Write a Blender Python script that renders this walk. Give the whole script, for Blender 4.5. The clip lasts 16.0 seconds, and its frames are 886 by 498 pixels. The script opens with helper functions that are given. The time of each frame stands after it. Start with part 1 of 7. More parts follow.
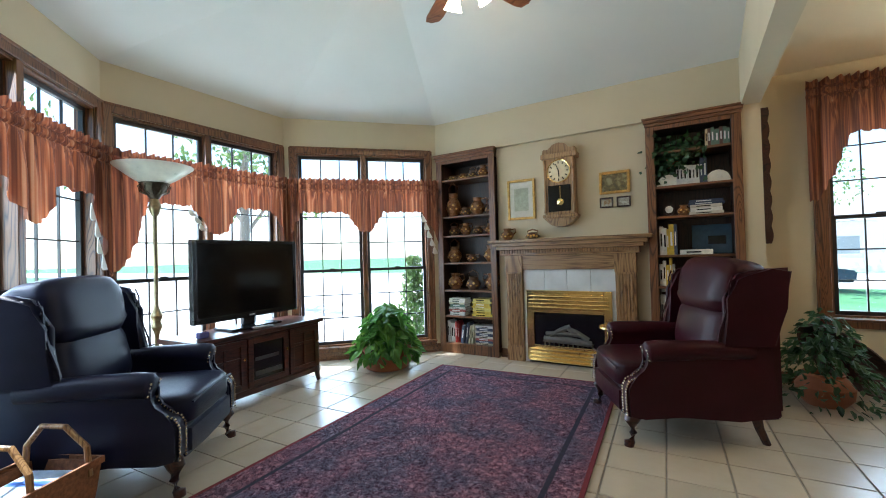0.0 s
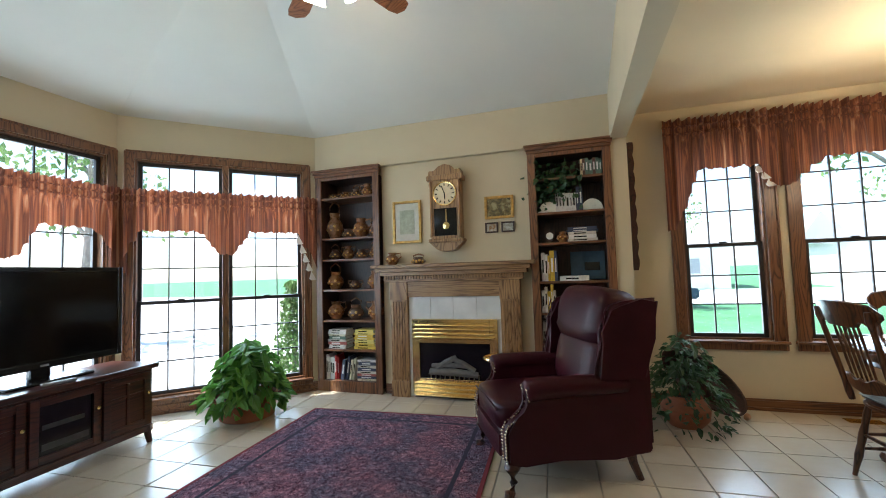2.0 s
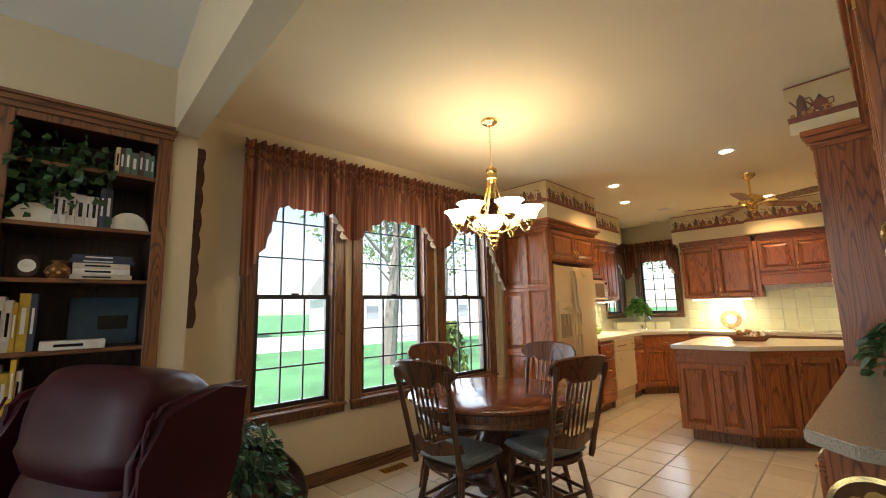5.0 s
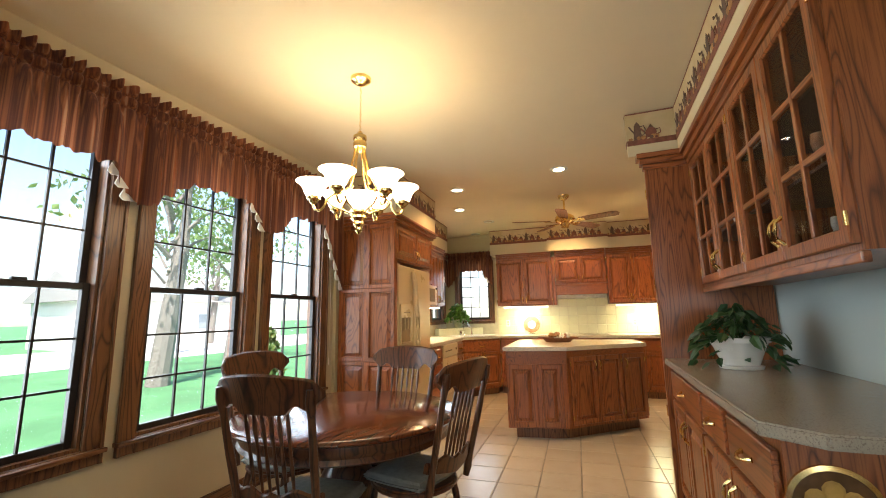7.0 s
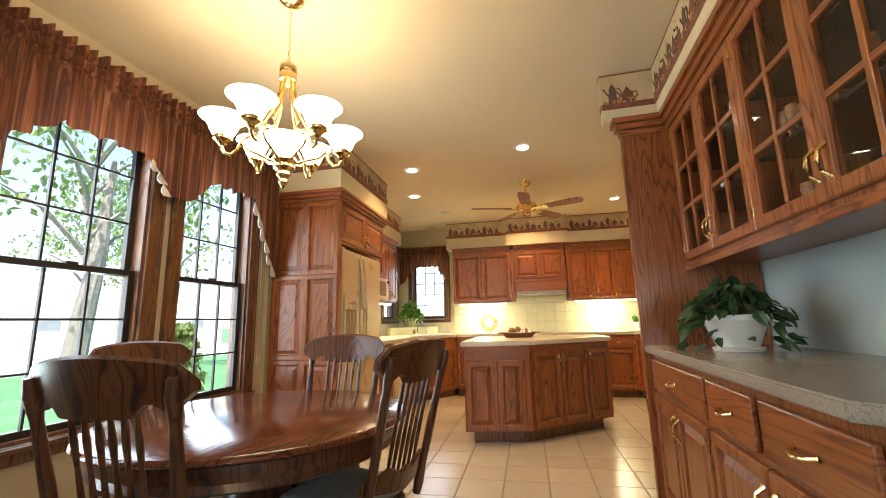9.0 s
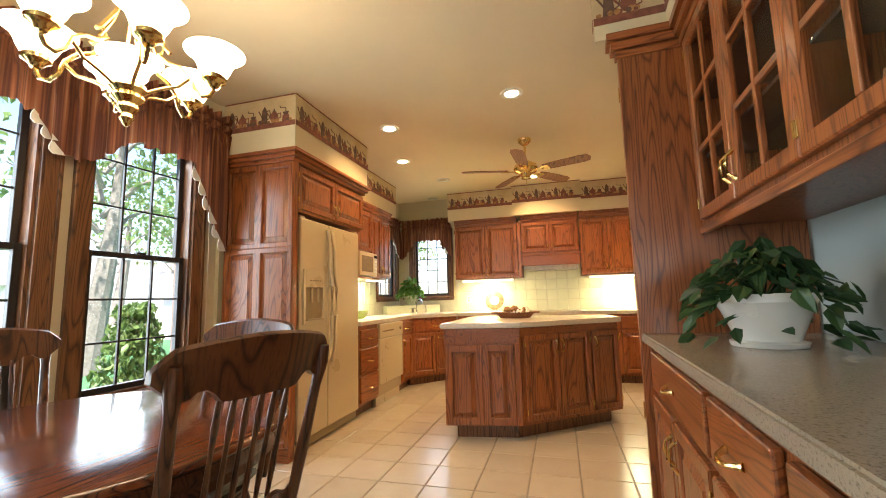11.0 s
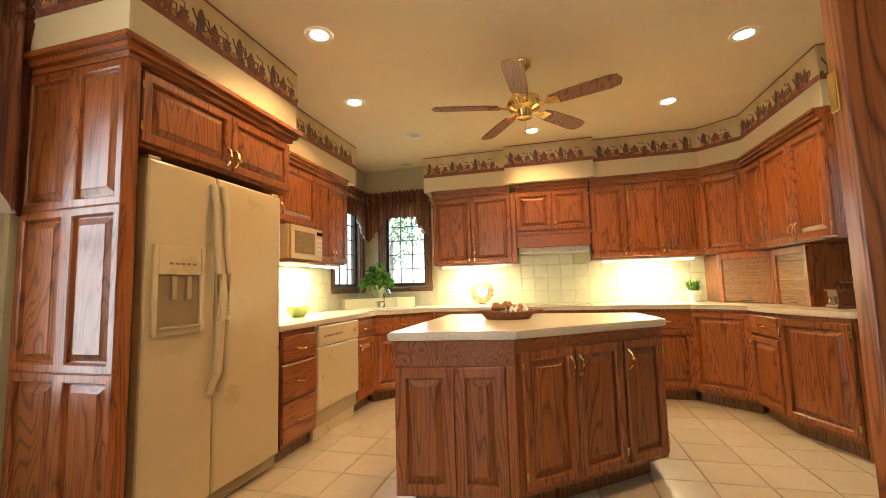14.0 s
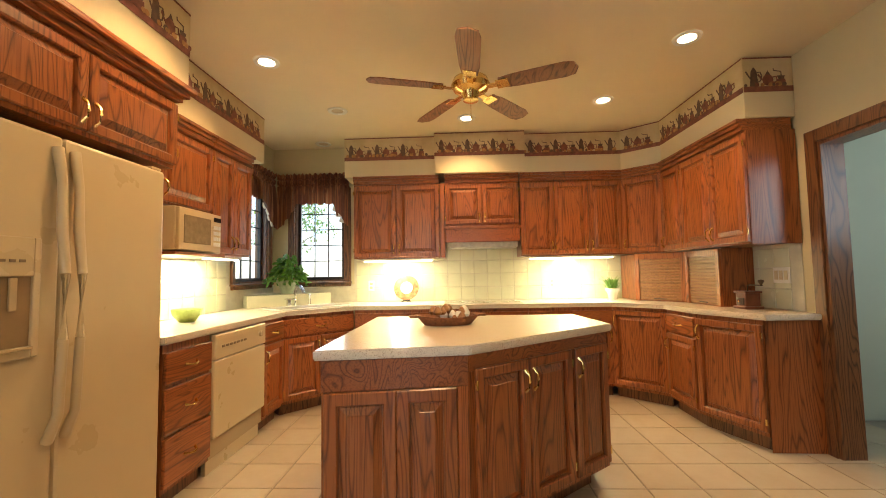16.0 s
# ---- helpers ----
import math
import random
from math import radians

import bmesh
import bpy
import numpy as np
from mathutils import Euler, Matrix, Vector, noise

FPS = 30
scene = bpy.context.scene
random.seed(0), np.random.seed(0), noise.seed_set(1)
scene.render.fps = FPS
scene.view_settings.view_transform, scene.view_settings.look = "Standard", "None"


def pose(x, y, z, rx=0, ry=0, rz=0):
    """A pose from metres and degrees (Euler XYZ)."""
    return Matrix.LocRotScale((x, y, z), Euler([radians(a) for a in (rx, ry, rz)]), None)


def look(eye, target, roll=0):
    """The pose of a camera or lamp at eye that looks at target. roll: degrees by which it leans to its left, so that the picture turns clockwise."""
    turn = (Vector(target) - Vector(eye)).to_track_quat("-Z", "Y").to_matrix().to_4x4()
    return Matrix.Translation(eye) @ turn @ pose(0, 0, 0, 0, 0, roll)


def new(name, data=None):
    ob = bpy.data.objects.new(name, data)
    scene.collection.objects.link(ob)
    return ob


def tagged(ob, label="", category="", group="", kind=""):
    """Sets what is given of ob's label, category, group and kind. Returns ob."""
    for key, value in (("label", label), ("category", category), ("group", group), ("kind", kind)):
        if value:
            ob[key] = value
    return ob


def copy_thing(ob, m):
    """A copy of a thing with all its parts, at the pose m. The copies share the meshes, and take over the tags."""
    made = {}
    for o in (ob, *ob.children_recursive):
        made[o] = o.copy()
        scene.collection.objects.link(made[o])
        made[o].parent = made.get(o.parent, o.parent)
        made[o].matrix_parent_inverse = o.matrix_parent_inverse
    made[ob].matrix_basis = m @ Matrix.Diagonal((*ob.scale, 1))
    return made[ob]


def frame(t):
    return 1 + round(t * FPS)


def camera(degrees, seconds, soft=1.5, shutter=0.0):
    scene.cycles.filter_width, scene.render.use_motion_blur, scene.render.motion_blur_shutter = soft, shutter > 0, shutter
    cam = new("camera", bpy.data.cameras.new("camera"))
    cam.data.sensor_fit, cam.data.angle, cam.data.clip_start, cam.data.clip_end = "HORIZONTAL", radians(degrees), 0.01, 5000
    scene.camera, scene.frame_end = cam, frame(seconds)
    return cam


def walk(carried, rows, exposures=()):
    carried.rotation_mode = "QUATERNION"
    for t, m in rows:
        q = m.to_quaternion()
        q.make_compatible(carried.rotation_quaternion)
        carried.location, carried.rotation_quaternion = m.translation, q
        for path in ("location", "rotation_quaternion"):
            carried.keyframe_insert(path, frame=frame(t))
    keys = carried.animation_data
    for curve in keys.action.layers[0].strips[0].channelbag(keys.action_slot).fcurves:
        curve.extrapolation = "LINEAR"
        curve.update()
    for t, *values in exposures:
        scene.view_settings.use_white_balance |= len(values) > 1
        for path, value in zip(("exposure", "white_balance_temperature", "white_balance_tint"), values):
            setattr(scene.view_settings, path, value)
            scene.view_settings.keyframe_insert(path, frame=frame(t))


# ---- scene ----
cam = camera(94.3, 16.0, soft=1.0)
PATH = [
    (0, (0.799, 0.747, 1.22), (-0.238, 2.457, 1.249), -1.6),
    (0.5, (0.775, 0.746, 1.246), (-0.206, 2.489, 1.284), -1.6),
    (1, (0.773, 0.803, 1.259), (-0.138, 2.583, 1.296), -1.7),
    (1.5, (0.799, 0.973, 1.261), (-0.009, 2.801, 1.323), -1.7),
    (2, (0.832, 1.16, 1.28), (0.228, 3.064, 1.392), -1.8),
    (2.5, (0.829, 1.329, 1.289), (0.608, 3.31, 1.45), -1.9),
    (3, (0.804, 1.485, 1.327), (1.057, 3.459, 1.531), -2.0),
    (3.5, (0.846, 1.687, 1.301), (1.386, 3.598, 1.544), -1.9),
    (4, (0.85, 1.894, 1.303), (1.671, 3.697, 1.58), -1.8),
    (4.5, (0.795, 2.085, 1.297), (1.903, 3.724, 1.59), -1.7),
    (5, (0.778, 2.261, 1.326), (2.117, 3.718, 1.615), -1.3),
    (7.5, (1.104, 2.974, 1.216), (2.985, 3.567, 1.544), -1.2),
    (8, (1.224, 3.018, 1.178), (3.113, 3.583, 1.511), -1.3),
    (8.5, (1.352, 3.066, 1.158), (3.25, 3.594, 1.499), -1.4),
    (9, (1.472, 3.038, 1.112), (3.382, 3.515, 1.46), -1.4),
    (11.5, (2.317, 2.723, 1.123), (4.180, 3.419, 1.327), -1.7),
    (12, (2.531, 2.743, 1.119), (4.366, 3.516, 1.311), -1.8),
    (12.5, (2.779, 2.834, 1.131), (4.612, 3.617, 1.315), -1.8),
    (13, (2.982, 2.879, 1.140), (4.820, 3.646, 1.325), -1.7),
    (13.5, (3.218, 2.896, 1.146), (5.077, 3.609, 1.332), -1.7),
    (14, (3.410, 2.939, 1.145), (5.310, 3.536, 1.329), -1.6),
    (14.5, (3.531, 3.042, 1.167), (5.474, 3.485, 1.350), -1.3),
    (15, (3.621, 3.110, 1.175), (5.585, 3.446, 1.359), -1.2),
    (15.5, (3.700, 3.149, 1.199), (5.677, 3.394, 1.367), -1.1),
    (16, (3.716, 3.186, 1.223), (5.705, 3.354, 1.344), -1.0),
]

# the kitchen wing stands at a slight angle to the living room: what is built between STAND[0] = WING and STAND[0] = Matrix() is laid out in the wing's own axes
WING = pose(0.246, -0.246, 0, 0, 0, 2.704)
STAND = [Matrix()]

# ---- light ----
EXPO = [(0.0, 1.75, 5550, 4), (2.0, 1.72, 5750, 6), (3.5, 1.62, 6250, 9), (5.0, 1.42, 6500, 10), (7.5, 1.62, 6500, 10), (9.0, 1.75, 6500, 10), (12.5, 1.88, 6600, 10), (16.0, 1.75, 6600, 10)]


def world_light():
    w = bpy.data.worlds.new("sky")
    scene.world = w
    w.use_nodes = True
    nt = w.node_tree
    nt.nodes.clear()
    sky = nt.nodes.new("ShaderNodeTexSky")
    sky.sky_type = "NISHITA"
    sky.sun_disc = False
    sky.sun_elevation, sky.sun_rotation = radians(52), radians(250)
    bg = nt.nodes.new("ShaderNodeBackground")
    bg.inputs[1].default_value = 0.15
    out = nt.nodes.new("ShaderNodeOutputWorld")
    nt.links.new(sky.outputs[0], bg.inputs[0])
    nt.links.new(bg.outputs[0], out.inputs[0])
    s = bpy.data.lights.new("sun", "SUN")
    s.energy, s.angle, s.color = 5.0, radians(0.6), (1.0, 0.95, 0.86)
    ob = new("sun", s)
    ob.matrix_world = look((-4.5, -2.0, 10), (0, 0, 0))


def area_lamp(name, eye, target, w, h, watts, color):
    d = bpy.data.lights.new(name, "AREA")
    d.shape, d.size, d.size_y, d.energy, d.color = "RECTANGLE", w, h, watts, color
    ob = new(name, d)
    ob.matrix_world = STAND[0] @ look(eye, target)
    return ob


def bulb(name, at, watts, color, size=0.04):
    d = bpy.data.lights.new(name, "POINT")
    d.energy, d.color, d.shadow_soft_size = watts, color, size
    ob = new(name, d)
    ob.location = STAND[0] @ Vector(at)
    return ob


def spot(name, at, watts, color, angle=110):
    d = bpy.data.lights.new(name, "SPOT")
    d.energy, d.color, d.spot_size, d.spot_blend, d.shadow_soft_size = watts, color, radians(angle), 0.6, 0.06
    ob = new(name, d)
    ob.matrix_world = STAND[0] @ look(at, (at[0], at[1] + 0.001, 0))
    return ob


walk(cam, [(t, look(eye, target, roll)) for t, eye, target, roll in PATH], EXPO)
world_light()
WARM = (1.0, 0.60, 0.27)
DAY = (0.76, 0.89, 1.0)
# sky light entering by the window openings
DAY_W = 7.6
CAN_W, UNDER_W, FAN_W, CHAND_W = 18.5, 8.0, 4.0, 0.95
for mid, inward, w in (((-2.63, 4.56), (0.707, -0.707), 1.5), ((-3.25, 3.05), (1, 0), 1.5), ((-2.45, 1.33), (0.707, 0.707), 1.6)):
    e = (mid[0] - inward[0] * 0.2, mid[1] - inward[1] * 0.2, 1.35)
    area_lamp("window_daylight", e, (e[0] + inward[0], e[1] + inward[1], 1.15), w, 2.1, DAY_W * 3.2, DAY)
for gx in (2.12, 3.09, 4.04):
    area_lamp("window_daylight", (gx, 5.66, 1.4), (gx, 4.0, 1.1), 0.62, 1.6, DAY_W, DAY)
STAND[0] = WING
area_lamp("window_daylight", (8.62, 4.88, 1.6), (7.0, 4.88, 1.4), 0.55, 0.9, DAY_W * 0.35, DAY)
STAND[0] = Matrix()

# ---- materials ----
MATS = {}


def nodes_of(name):
    m = bpy.data.materials.new(name)
    m.use_nodes = True
    nt = m.node_tree
    b = nt.nodes["Principled BSDF"]
    return m, nt, b


def coords(nt, scale=(1, 1, 1), rot=(0, 0, 0), rand=True, kind="Object"):
    tc = nt.nodes.new("ShaderNodeTexCoord")
    mp = nt.nodes.new("ShaderNodeMapping")
    mp.inputs["Scale"].default_value = scale
    mp.inputs["Rotation"].default_value = rot
    nt.links.new(tc.outputs[kind], mp.inputs["Vector"])
    if rand:
        oi = nt.nodes.new("ShaderNodeObjectInfo")
        mul = nt.nodes.new("ShaderNodeMath")
        mul.operation = "MULTIPLY"
        mul.inputs[1].default_value = 37.0
        nt.links.new(oi.outputs["Random"], mul.inputs[0])
        cb = nt.nodes.new("ShaderNodeCombineXYZ")
        for i in range(3):
            nt.links.new(mul.outputs[0], cb.inputs[i])
        nt.links.new(cb.outputs[0], mp.inputs["Location"])
    return mp.outputs[0]


def noise_tex(nt, vec, scale, detail=4.0, rough=0.55, dist=0.0):
    n = nt.nodes.new("ShaderNodeTexNoise")
    n.inputs["Scale"].default_value, n.inputs["Detail"].default_value = scale, detail
    n.inputs["Roughness"].default_value, n.inputs["Distortion"].default_value = rough, dist
    nt.links.new(vec, n.inputs["Vector"])
    return n.outputs["Fac"]


def ramp(nt, fac, stops):
    r = nt.nodes.new("ShaderNodeValToRGB")
    el = r.color_ramp.elements
    while len(el) < len(stops):
        el.new(0.5)
    for e, (p, c) in zip(el, stops):
        e.position, e.color = p, (*c, 1)
    nt.links.new(fac, r.inputs[0])
    return r.outputs[0]


def mixc(nt, fac, a, b, mode="MIX"):
    m = nt.nodes.new("ShaderNodeMix")
    m.data_type, m.blend_type = "RGBA", mode
    for sock, v in ((m.inputs[0], fac), (m.inputs[6], a), (m.inputs[7], b)):
        if isinstance(v, (int, float)):
            sock.default_value = v
        elif isinstance(v, tuple):
            sock.default_value = (*v, 1)
        else:
            nt.links.new(v, sock)
    return m.outputs[2]


def bump(nt, b, fac, strength, dist=0.01):
    n = nt.nodes.new("ShaderNodeBump")
    n.inputs["Strength"].default_value, n.inputs["Distance"].default_value = strength, dist
    nt.links.new(fac, n.inputs["Height"])
    nt.links.new(n.outputs[0], b.inputs["Normal"])


def mottled(name, c, rough=0.6, metal=0.0, vary=0.12, scale=6.0, fine=120.0, relief=0.08, spec=0.5):
    """A plain surface with soft blotches and a fine grain."""
    m, nt, b = nodes_of(name)
    v = coords(nt)
    n = noise_tex(nt, v, scale, 5)
    lo, hi = tuple(x * (1 - vary) for x in c), tuple(min(1, x * (1 + vary)) for x in c)
    nt.links.new(ramp(nt, n, [(0.3, lo), (0.7, hi)]), b.inputs["Base Color"])
    b.inputs["Metallic"].default_value = metal
    f = noise_tex(nt, v, fine, 3)
    rr = nt.nodes.new("ShaderNodeMapRange")
    rr.inputs[3].default_value, rr.inputs[4].default_value = max(0.02, rough - 0.08), min(1, rough + 0.08)
    nt.links.new(n, rr.inputs[0])
    nt.links.new(rr.outputs[0], b.inputs["Roughness"])
    b.inputs["Specular IOR Level"].default_value = spec
    if relief:
        bump(nt, b, f, relief, 0.004)
    return m


def wood(name, dark, mid, light, axis="z", rough=0.32, fine=1.0):
    """Wood with long grain along an axis, cathedral figure and open pores."""
    m, nt, b = nodes_of(name)
    s = {"z": (9, 9, 0.9), "x": (0.9, 9, 9), "y": (9, 0.9, 9)}[axis]
    v = coords(nt, s)
    warp = noise_tex(nt, v, 0.55 * fine, 2, 0.5, 0.6)
    w = nt.nodes.new("ShaderNodeMath")
    w.operation = "MULTIPLY"
    w.inputs[1].default_value = 46.0
    nt.links.new(warp, w.inputs[0])
    sn = nt.nodes.new("ShaderNodeMath")
    sn.operation = "PINGPONG"
    sn.inputs[1].default_value = 1.0
    nt.links.new(w.outputs[0], sn.inputs[0])
    base = ramp(nt, sn.outputs[0], [(0.0, dark), (0.22, mid), (0.5, light), (1.0, light)])
    s2 = {"z": (160, 160, 5), "x": (5, 160, 160), "y": (160, 5, 160)}[axis]
    pores = noise_tex(nt, coords(nt, s2), 0.75, 3, 0.7)
    pr = ramp(nt, pores, [(0.36, (0.50, 0.44, 0.40)), (0.50, (1, 1, 1))])
    col = mixc(nt, 0.7, base, pr, "MULTIPLY")
    oi = nt.nodes.new("ShaderNodeObjectInfo")
    tone = ramp(nt, oi.outputs["Random"], [(0.0, (0.86, 0.86, 0.86)), (1.0, (1.1, 1.06, 1.02))])
    nt.links.new(mixc(nt, 1.0, col, tone, "MULTIPLY"), b.inputs["Base Color"])
    b.inputs["Roughness"].default_value = rough
    b.inputs["Coat Weight"].default_value = 0.25
    b.inputs["Coat Roughness"].default_value = 0.2
    bump(nt, b, pores, 0.12, 0.002)
    return m


def glass_mat(name, tint=(1, 1, 1), rough=0.0):
    m, nt, b = nodes_of(name)
    b.inputs["Base Color"].default_value = (*tint, 1)
    b.inputs["Transmission Weight"].default_value = 1.0
    b.inputs["Roughness"].default_value, b.inputs["IOR"].default_value = rough, 1.45
    return m


def pane_mat():
    """Thin flat window glass: clear, with a slight gloss."""
    m, nt, b = nodes_of("window_glass")
    tr = nt.nodes.new("ShaderNodeBsdfTransparent")
    gl = nt.nodes.new("ShaderNodeBsdfGlossy")
    gl.inputs["Roughness"].default_value = 0.02
    mx = nt.nodes.new("ShaderNodeMixShader")
    mx.inputs[0].default_value = 0.045
    nt.links.new(tr.outputs[0], mx.inputs[1])
    nt.links.new(gl.outputs[0], mx.inputs[2])
    nt.links.new(mx.outputs[0], nt.nodes["Material Output"].inputs[0])
    return m


def glow(name, c, strength):
    m, nt, b = nodes_of(name)
    b.inputs["Base Color"].default_value = (0.9, 0.88, 0.82, 1)
    b.inputs["Emission Color"].default_value = (*c, 1)
    b.inputs["Emission Strength"].default_value = strength
    return m


def fabric(name, a, c, d, stripes=14.0):
    m, nt, b = nodes_of(name)
    v = coords(nt, (stripes, stripes, 0.4), rand=False)
    n = noise_tex(nt, v, 1.0, 2, 0.6)
    col = ramp(nt, n, [(0.3, a), (0.45, c), (0.58, a), (0.72, d)])
    w = noise_tex(nt, coords(nt, (1, 1, 1), rand=False), 260, 2)
    nt.links.new(mixc(nt, 0.35, col, ramp(nt, w, [(0.3, (0.55, 0.55, 0.55)), (0.7, (1, 1, 1))]), "MULTIPLY"), b.inputs["Base Color"])
    b.inputs["Roughness"].default_value = 0.85
    b.inputs["Sheen Weight"].default_value = 0.15
    tl = nt.nodes.new("ShaderNodeBsdfTranslucent")
    nt.links.new(col, tl.inputs[0])
    mx = nt.nodes.new("ShaderNodeMixShader")
    mx.inputs[0].default_value = 0.25
    nt.links.new(b.outputs[0], mx.inputs[1])
    nt.links.new(tl.outputs[0], mx.inputs[2])
    nt.links.new(mx.outputs[0], nt.nodes["Material Output"].inputs[0])
    return m


def rug_mat():
    m, nt, b = nodes_of("rug_pile")
    v = coords(nt, rand=False)
    vor = nt.nodes.new("ShaderNodeTexVoronoi")
    vor.inputs["Scale"].default_value = 26
    nt.links.new(v, vor.inputs["Vector"])
    n = noise_tex(nt, v, 64, 4, 0.75, 1.8)
    pat = ramp(nt, n, [(0.36, (0.012, 0.013, 0.04)), (0.45, (0.085, 0.011, 0.018)), (0.495, (0.025, 0.018, 0.05)), (0.54, (0.62, 0.55, 0.52)), (0.61, (0.06, 0.012, 0.022))])
    big = noise_tex(nt, v, 3.2, 2)
    tone = ramp(nt, big, [(0.4, (0.6, 0.62, 0.8)), (0.6, (1.1, 0.72, 0.85))])
    col = mixc(nt, 1.0, pat, tone, "MULTIPLY")
    cell = ramp(nt, vor.outputs["Distance"], [(0.1, (1.5, 1.35, 1.35)), (0.6, (0.55, 0.55, 0.65))])
    nt.links.new(mixc(nt, 0.8, col, cell, "MULTIPLY"), b.inputs["Base Color"])
    b.inputs["Roughness"].default_value = 0.95
    b.inputs["Specular IOR Level"].default_value = 0.1
    bump(nt, b, noise_tex(nt, v, 420, 2), 0.5, 0.004)
    return m


def tile_mat():
    m, nt, b = nodes_of("floor_tile")
    v = coords(nt, (1, 1, 1))
    n = noise_tex(nt, v, 5, 6, 0.65)
    oi = nt.nodes.new("ShaderNodeObjectInfo")
    col = ramp(nt, n, [(0.3, (0.50, 0.42, 0.31)), (0.5, (0.52, 0.445, 0.335)), (0.72, (0.54, 0.465, 0.355))])
    tone = ramp(nt, oi.outputs["Random"], [(0.0, (0.93, 0.92, 0.91)), (1.0, (1.03, 1.03, 1.03))])
    nt.links.new(mixc(nt, 1.0, col, tone, "MULTIPLY"), b.inputs["Base Color"])
    b.inputs["Roughness"].default_value = 0.24
    b.inputs["Specular IOR Level"].default_value = 0.5
    return m


def border_mat():
    """Wallpaper border: cream ground, dark base band, teapots and fruit as soft blotches."""
    m, nt, b = nodes_of("wallpaper_border")
    v = coords(nt, rand=False)
    n = noise_tex(nt, v, 6, 4)
    nt.links.new(ramp(nt, n, [(0.3, (0.50, 0.38, 0.20)), (0.7, (0.62, 0.50, 0.30))]), b.inputs["Base Color"])
    b.inputs["Roughness"].default_value = 0.7
    return m


def counter_mat(name, c, speck):
    m, nt, b = nodes_of(name)
    v = coords(nt, rand=False)
    n = noise_tex(nt, v, 160, 3, 0.8)
    nt.links.new(ramp(nt, n, [(0.36, speck), (0.47, c), (0.6, c), (0.7, tuple(min(1, x * 1.15) for x in c))]), b.inputs["Base Color"])
    b.inputs["Roughness"].default_value = 0.22
    return m


def leaf_mat(name, a, c):
    m, nt, b = nodes_of(name)
    oi = nt.nodes.new("ShaderNodeNewGeometry")
    col = ramp(nt, oi.outputs["Random Per Island"], [(0.0, a), (1.0, c)])
    nt.links.new(col, b.inputs["Base Color"])
    b.inputs["Roughness"].default_value = 0.4
    tl = nt.nodes.new("ShaderNodeBsdfTranslucent")
    nt.links.new(col, tl.inputs[0])
    mx = nt.nodes.new("ShaderNodeMixShader")
    mx.inputs[0].default_value = 0.3
    nt.links.new(b.outputs[0], mx.inputs[1])
    nt.links.new(tl.outputs[0], mx.inputs[2])
    nt.links.new(mx.outputs[0], nt.nodes["Material Output"].inputs[0])
    return m


WALL = mottled("wall_paint_cream", (0.56, 0.48, 0.33), 0.75, vary=0.04, scale=2.0, fine=300, relief=0.05, spec=0.3)
WHITE = mottled("ceiling_paint", (0.70, 0.69, 0.64), 0.85, vary=0.03, scale=1.5, fine=260, relief=0.08, spec=0.2)
KWALL = mottled("wall_paint_olive_cream", (0.50, 0.435, 0.27), 0.75, vary=0.04, scale=2.0, fine=300, relief=0.05, spec=0.3)
SOFFIT = mottled("soffit_paint_cream", (0.66, 0.57, 0.37), 0.7, vary=0.03, scale=2.0, fine=300, relief=0.04, spec=0.3)
CEIL2 = mottled("ceiling_paint_warm", (0.66, 0.56, 0.39), 0.85, vary=0.03, scale=1.5, fine=260, relief=0.08, spec=0.2)
OAK = wood("oak_upright", (0.125, 0.034, 0.010), (0.245, 0.072, 0.020), (0.325, 0.104, 0.030), "z")
OAKX = wood("oak_along_x", (0.125, 0.034, 0.010), (0.245, 0.072, 0.020), (0.325, 0.104, 0.030), "x")
OAKY = wood("oak_along_y", (0.125, 0.034, 0.010), (0.245, 0.072, 0.020), (0.325, 0.104, 0.030), "y")
TRIM = wood("oak_trim_upright", (0.05, 0.018, 0.007), (0.13, 0.05, 0.019), (0.19, 0.08, 0.03), "z", 0.4)
TRIMX = wood("oak_trim_level", (0.05, 0.018, 0.007), (0.13, 0.05, 0.019), (0.19, 0.08, 0.03), "x", 0.4)
MANTEL = wood("oak_golden", (0.11, 0.05, 0.018), (0.25, 0.135, 0.052), (0.34, 0.20, 0.085), "z", 0.4)
MANTELX = wood("oak_golden_level", (0.11, 0.05, 0.018), (0.25, 0.135, 0.052), (0.34, 0.20, 0.085), "x", 0.4)
# near-black oak: shade inside recesses put into the colour; also small dark wooden pieces
DARKOAK_SHADE = wood("oak_dark_shaded", (0.014, 0.005, 0.003), (0.034, 0.012, 0.007), (0.046, 0.018, 0.010), "z", 0.5)
MAHOG = wood("mahogany", (0.012, 0.004, 0.003), (0.04, 0.010, 0.007), (0.062, 0.017, 0.010), "y", 0.3)
TABLE = wood("cherry_table_top", (0.035, 0.009, 0.004), (0.10, 0.026, 0.010), (0.14, 0.04, 0.015), "x", 0.12)
CHAIRW = wood("chair_oak_dark", (0.02, 0.008, 0.004), (0.075, 0.026, 0.011), (0.12, 0.045, 0.018), "z", 0.28)
NAVY = mottled("leather_navy", (0.008, 0.009, 0.028), 0.36, vary=0.3, scale=4, fine=220, relief=0.2, spec=0.22)
BURG = mottled("leather_burgundy", (0.034, 0.0045, 0.009), 0.38, vary=0.3, scale=4, fine=220, relief=0.2, spec=0.2)
BRASS = mottled("brass", (0.83, 0.60, 0.24), 0.18, 1.0, vary=0.08, scale=20, relief=0)
NAIL = mottled("nailhead_brass", (0.62, 0.52, 0.38), 0.25, 1.0, vary=0.1, relief=0)
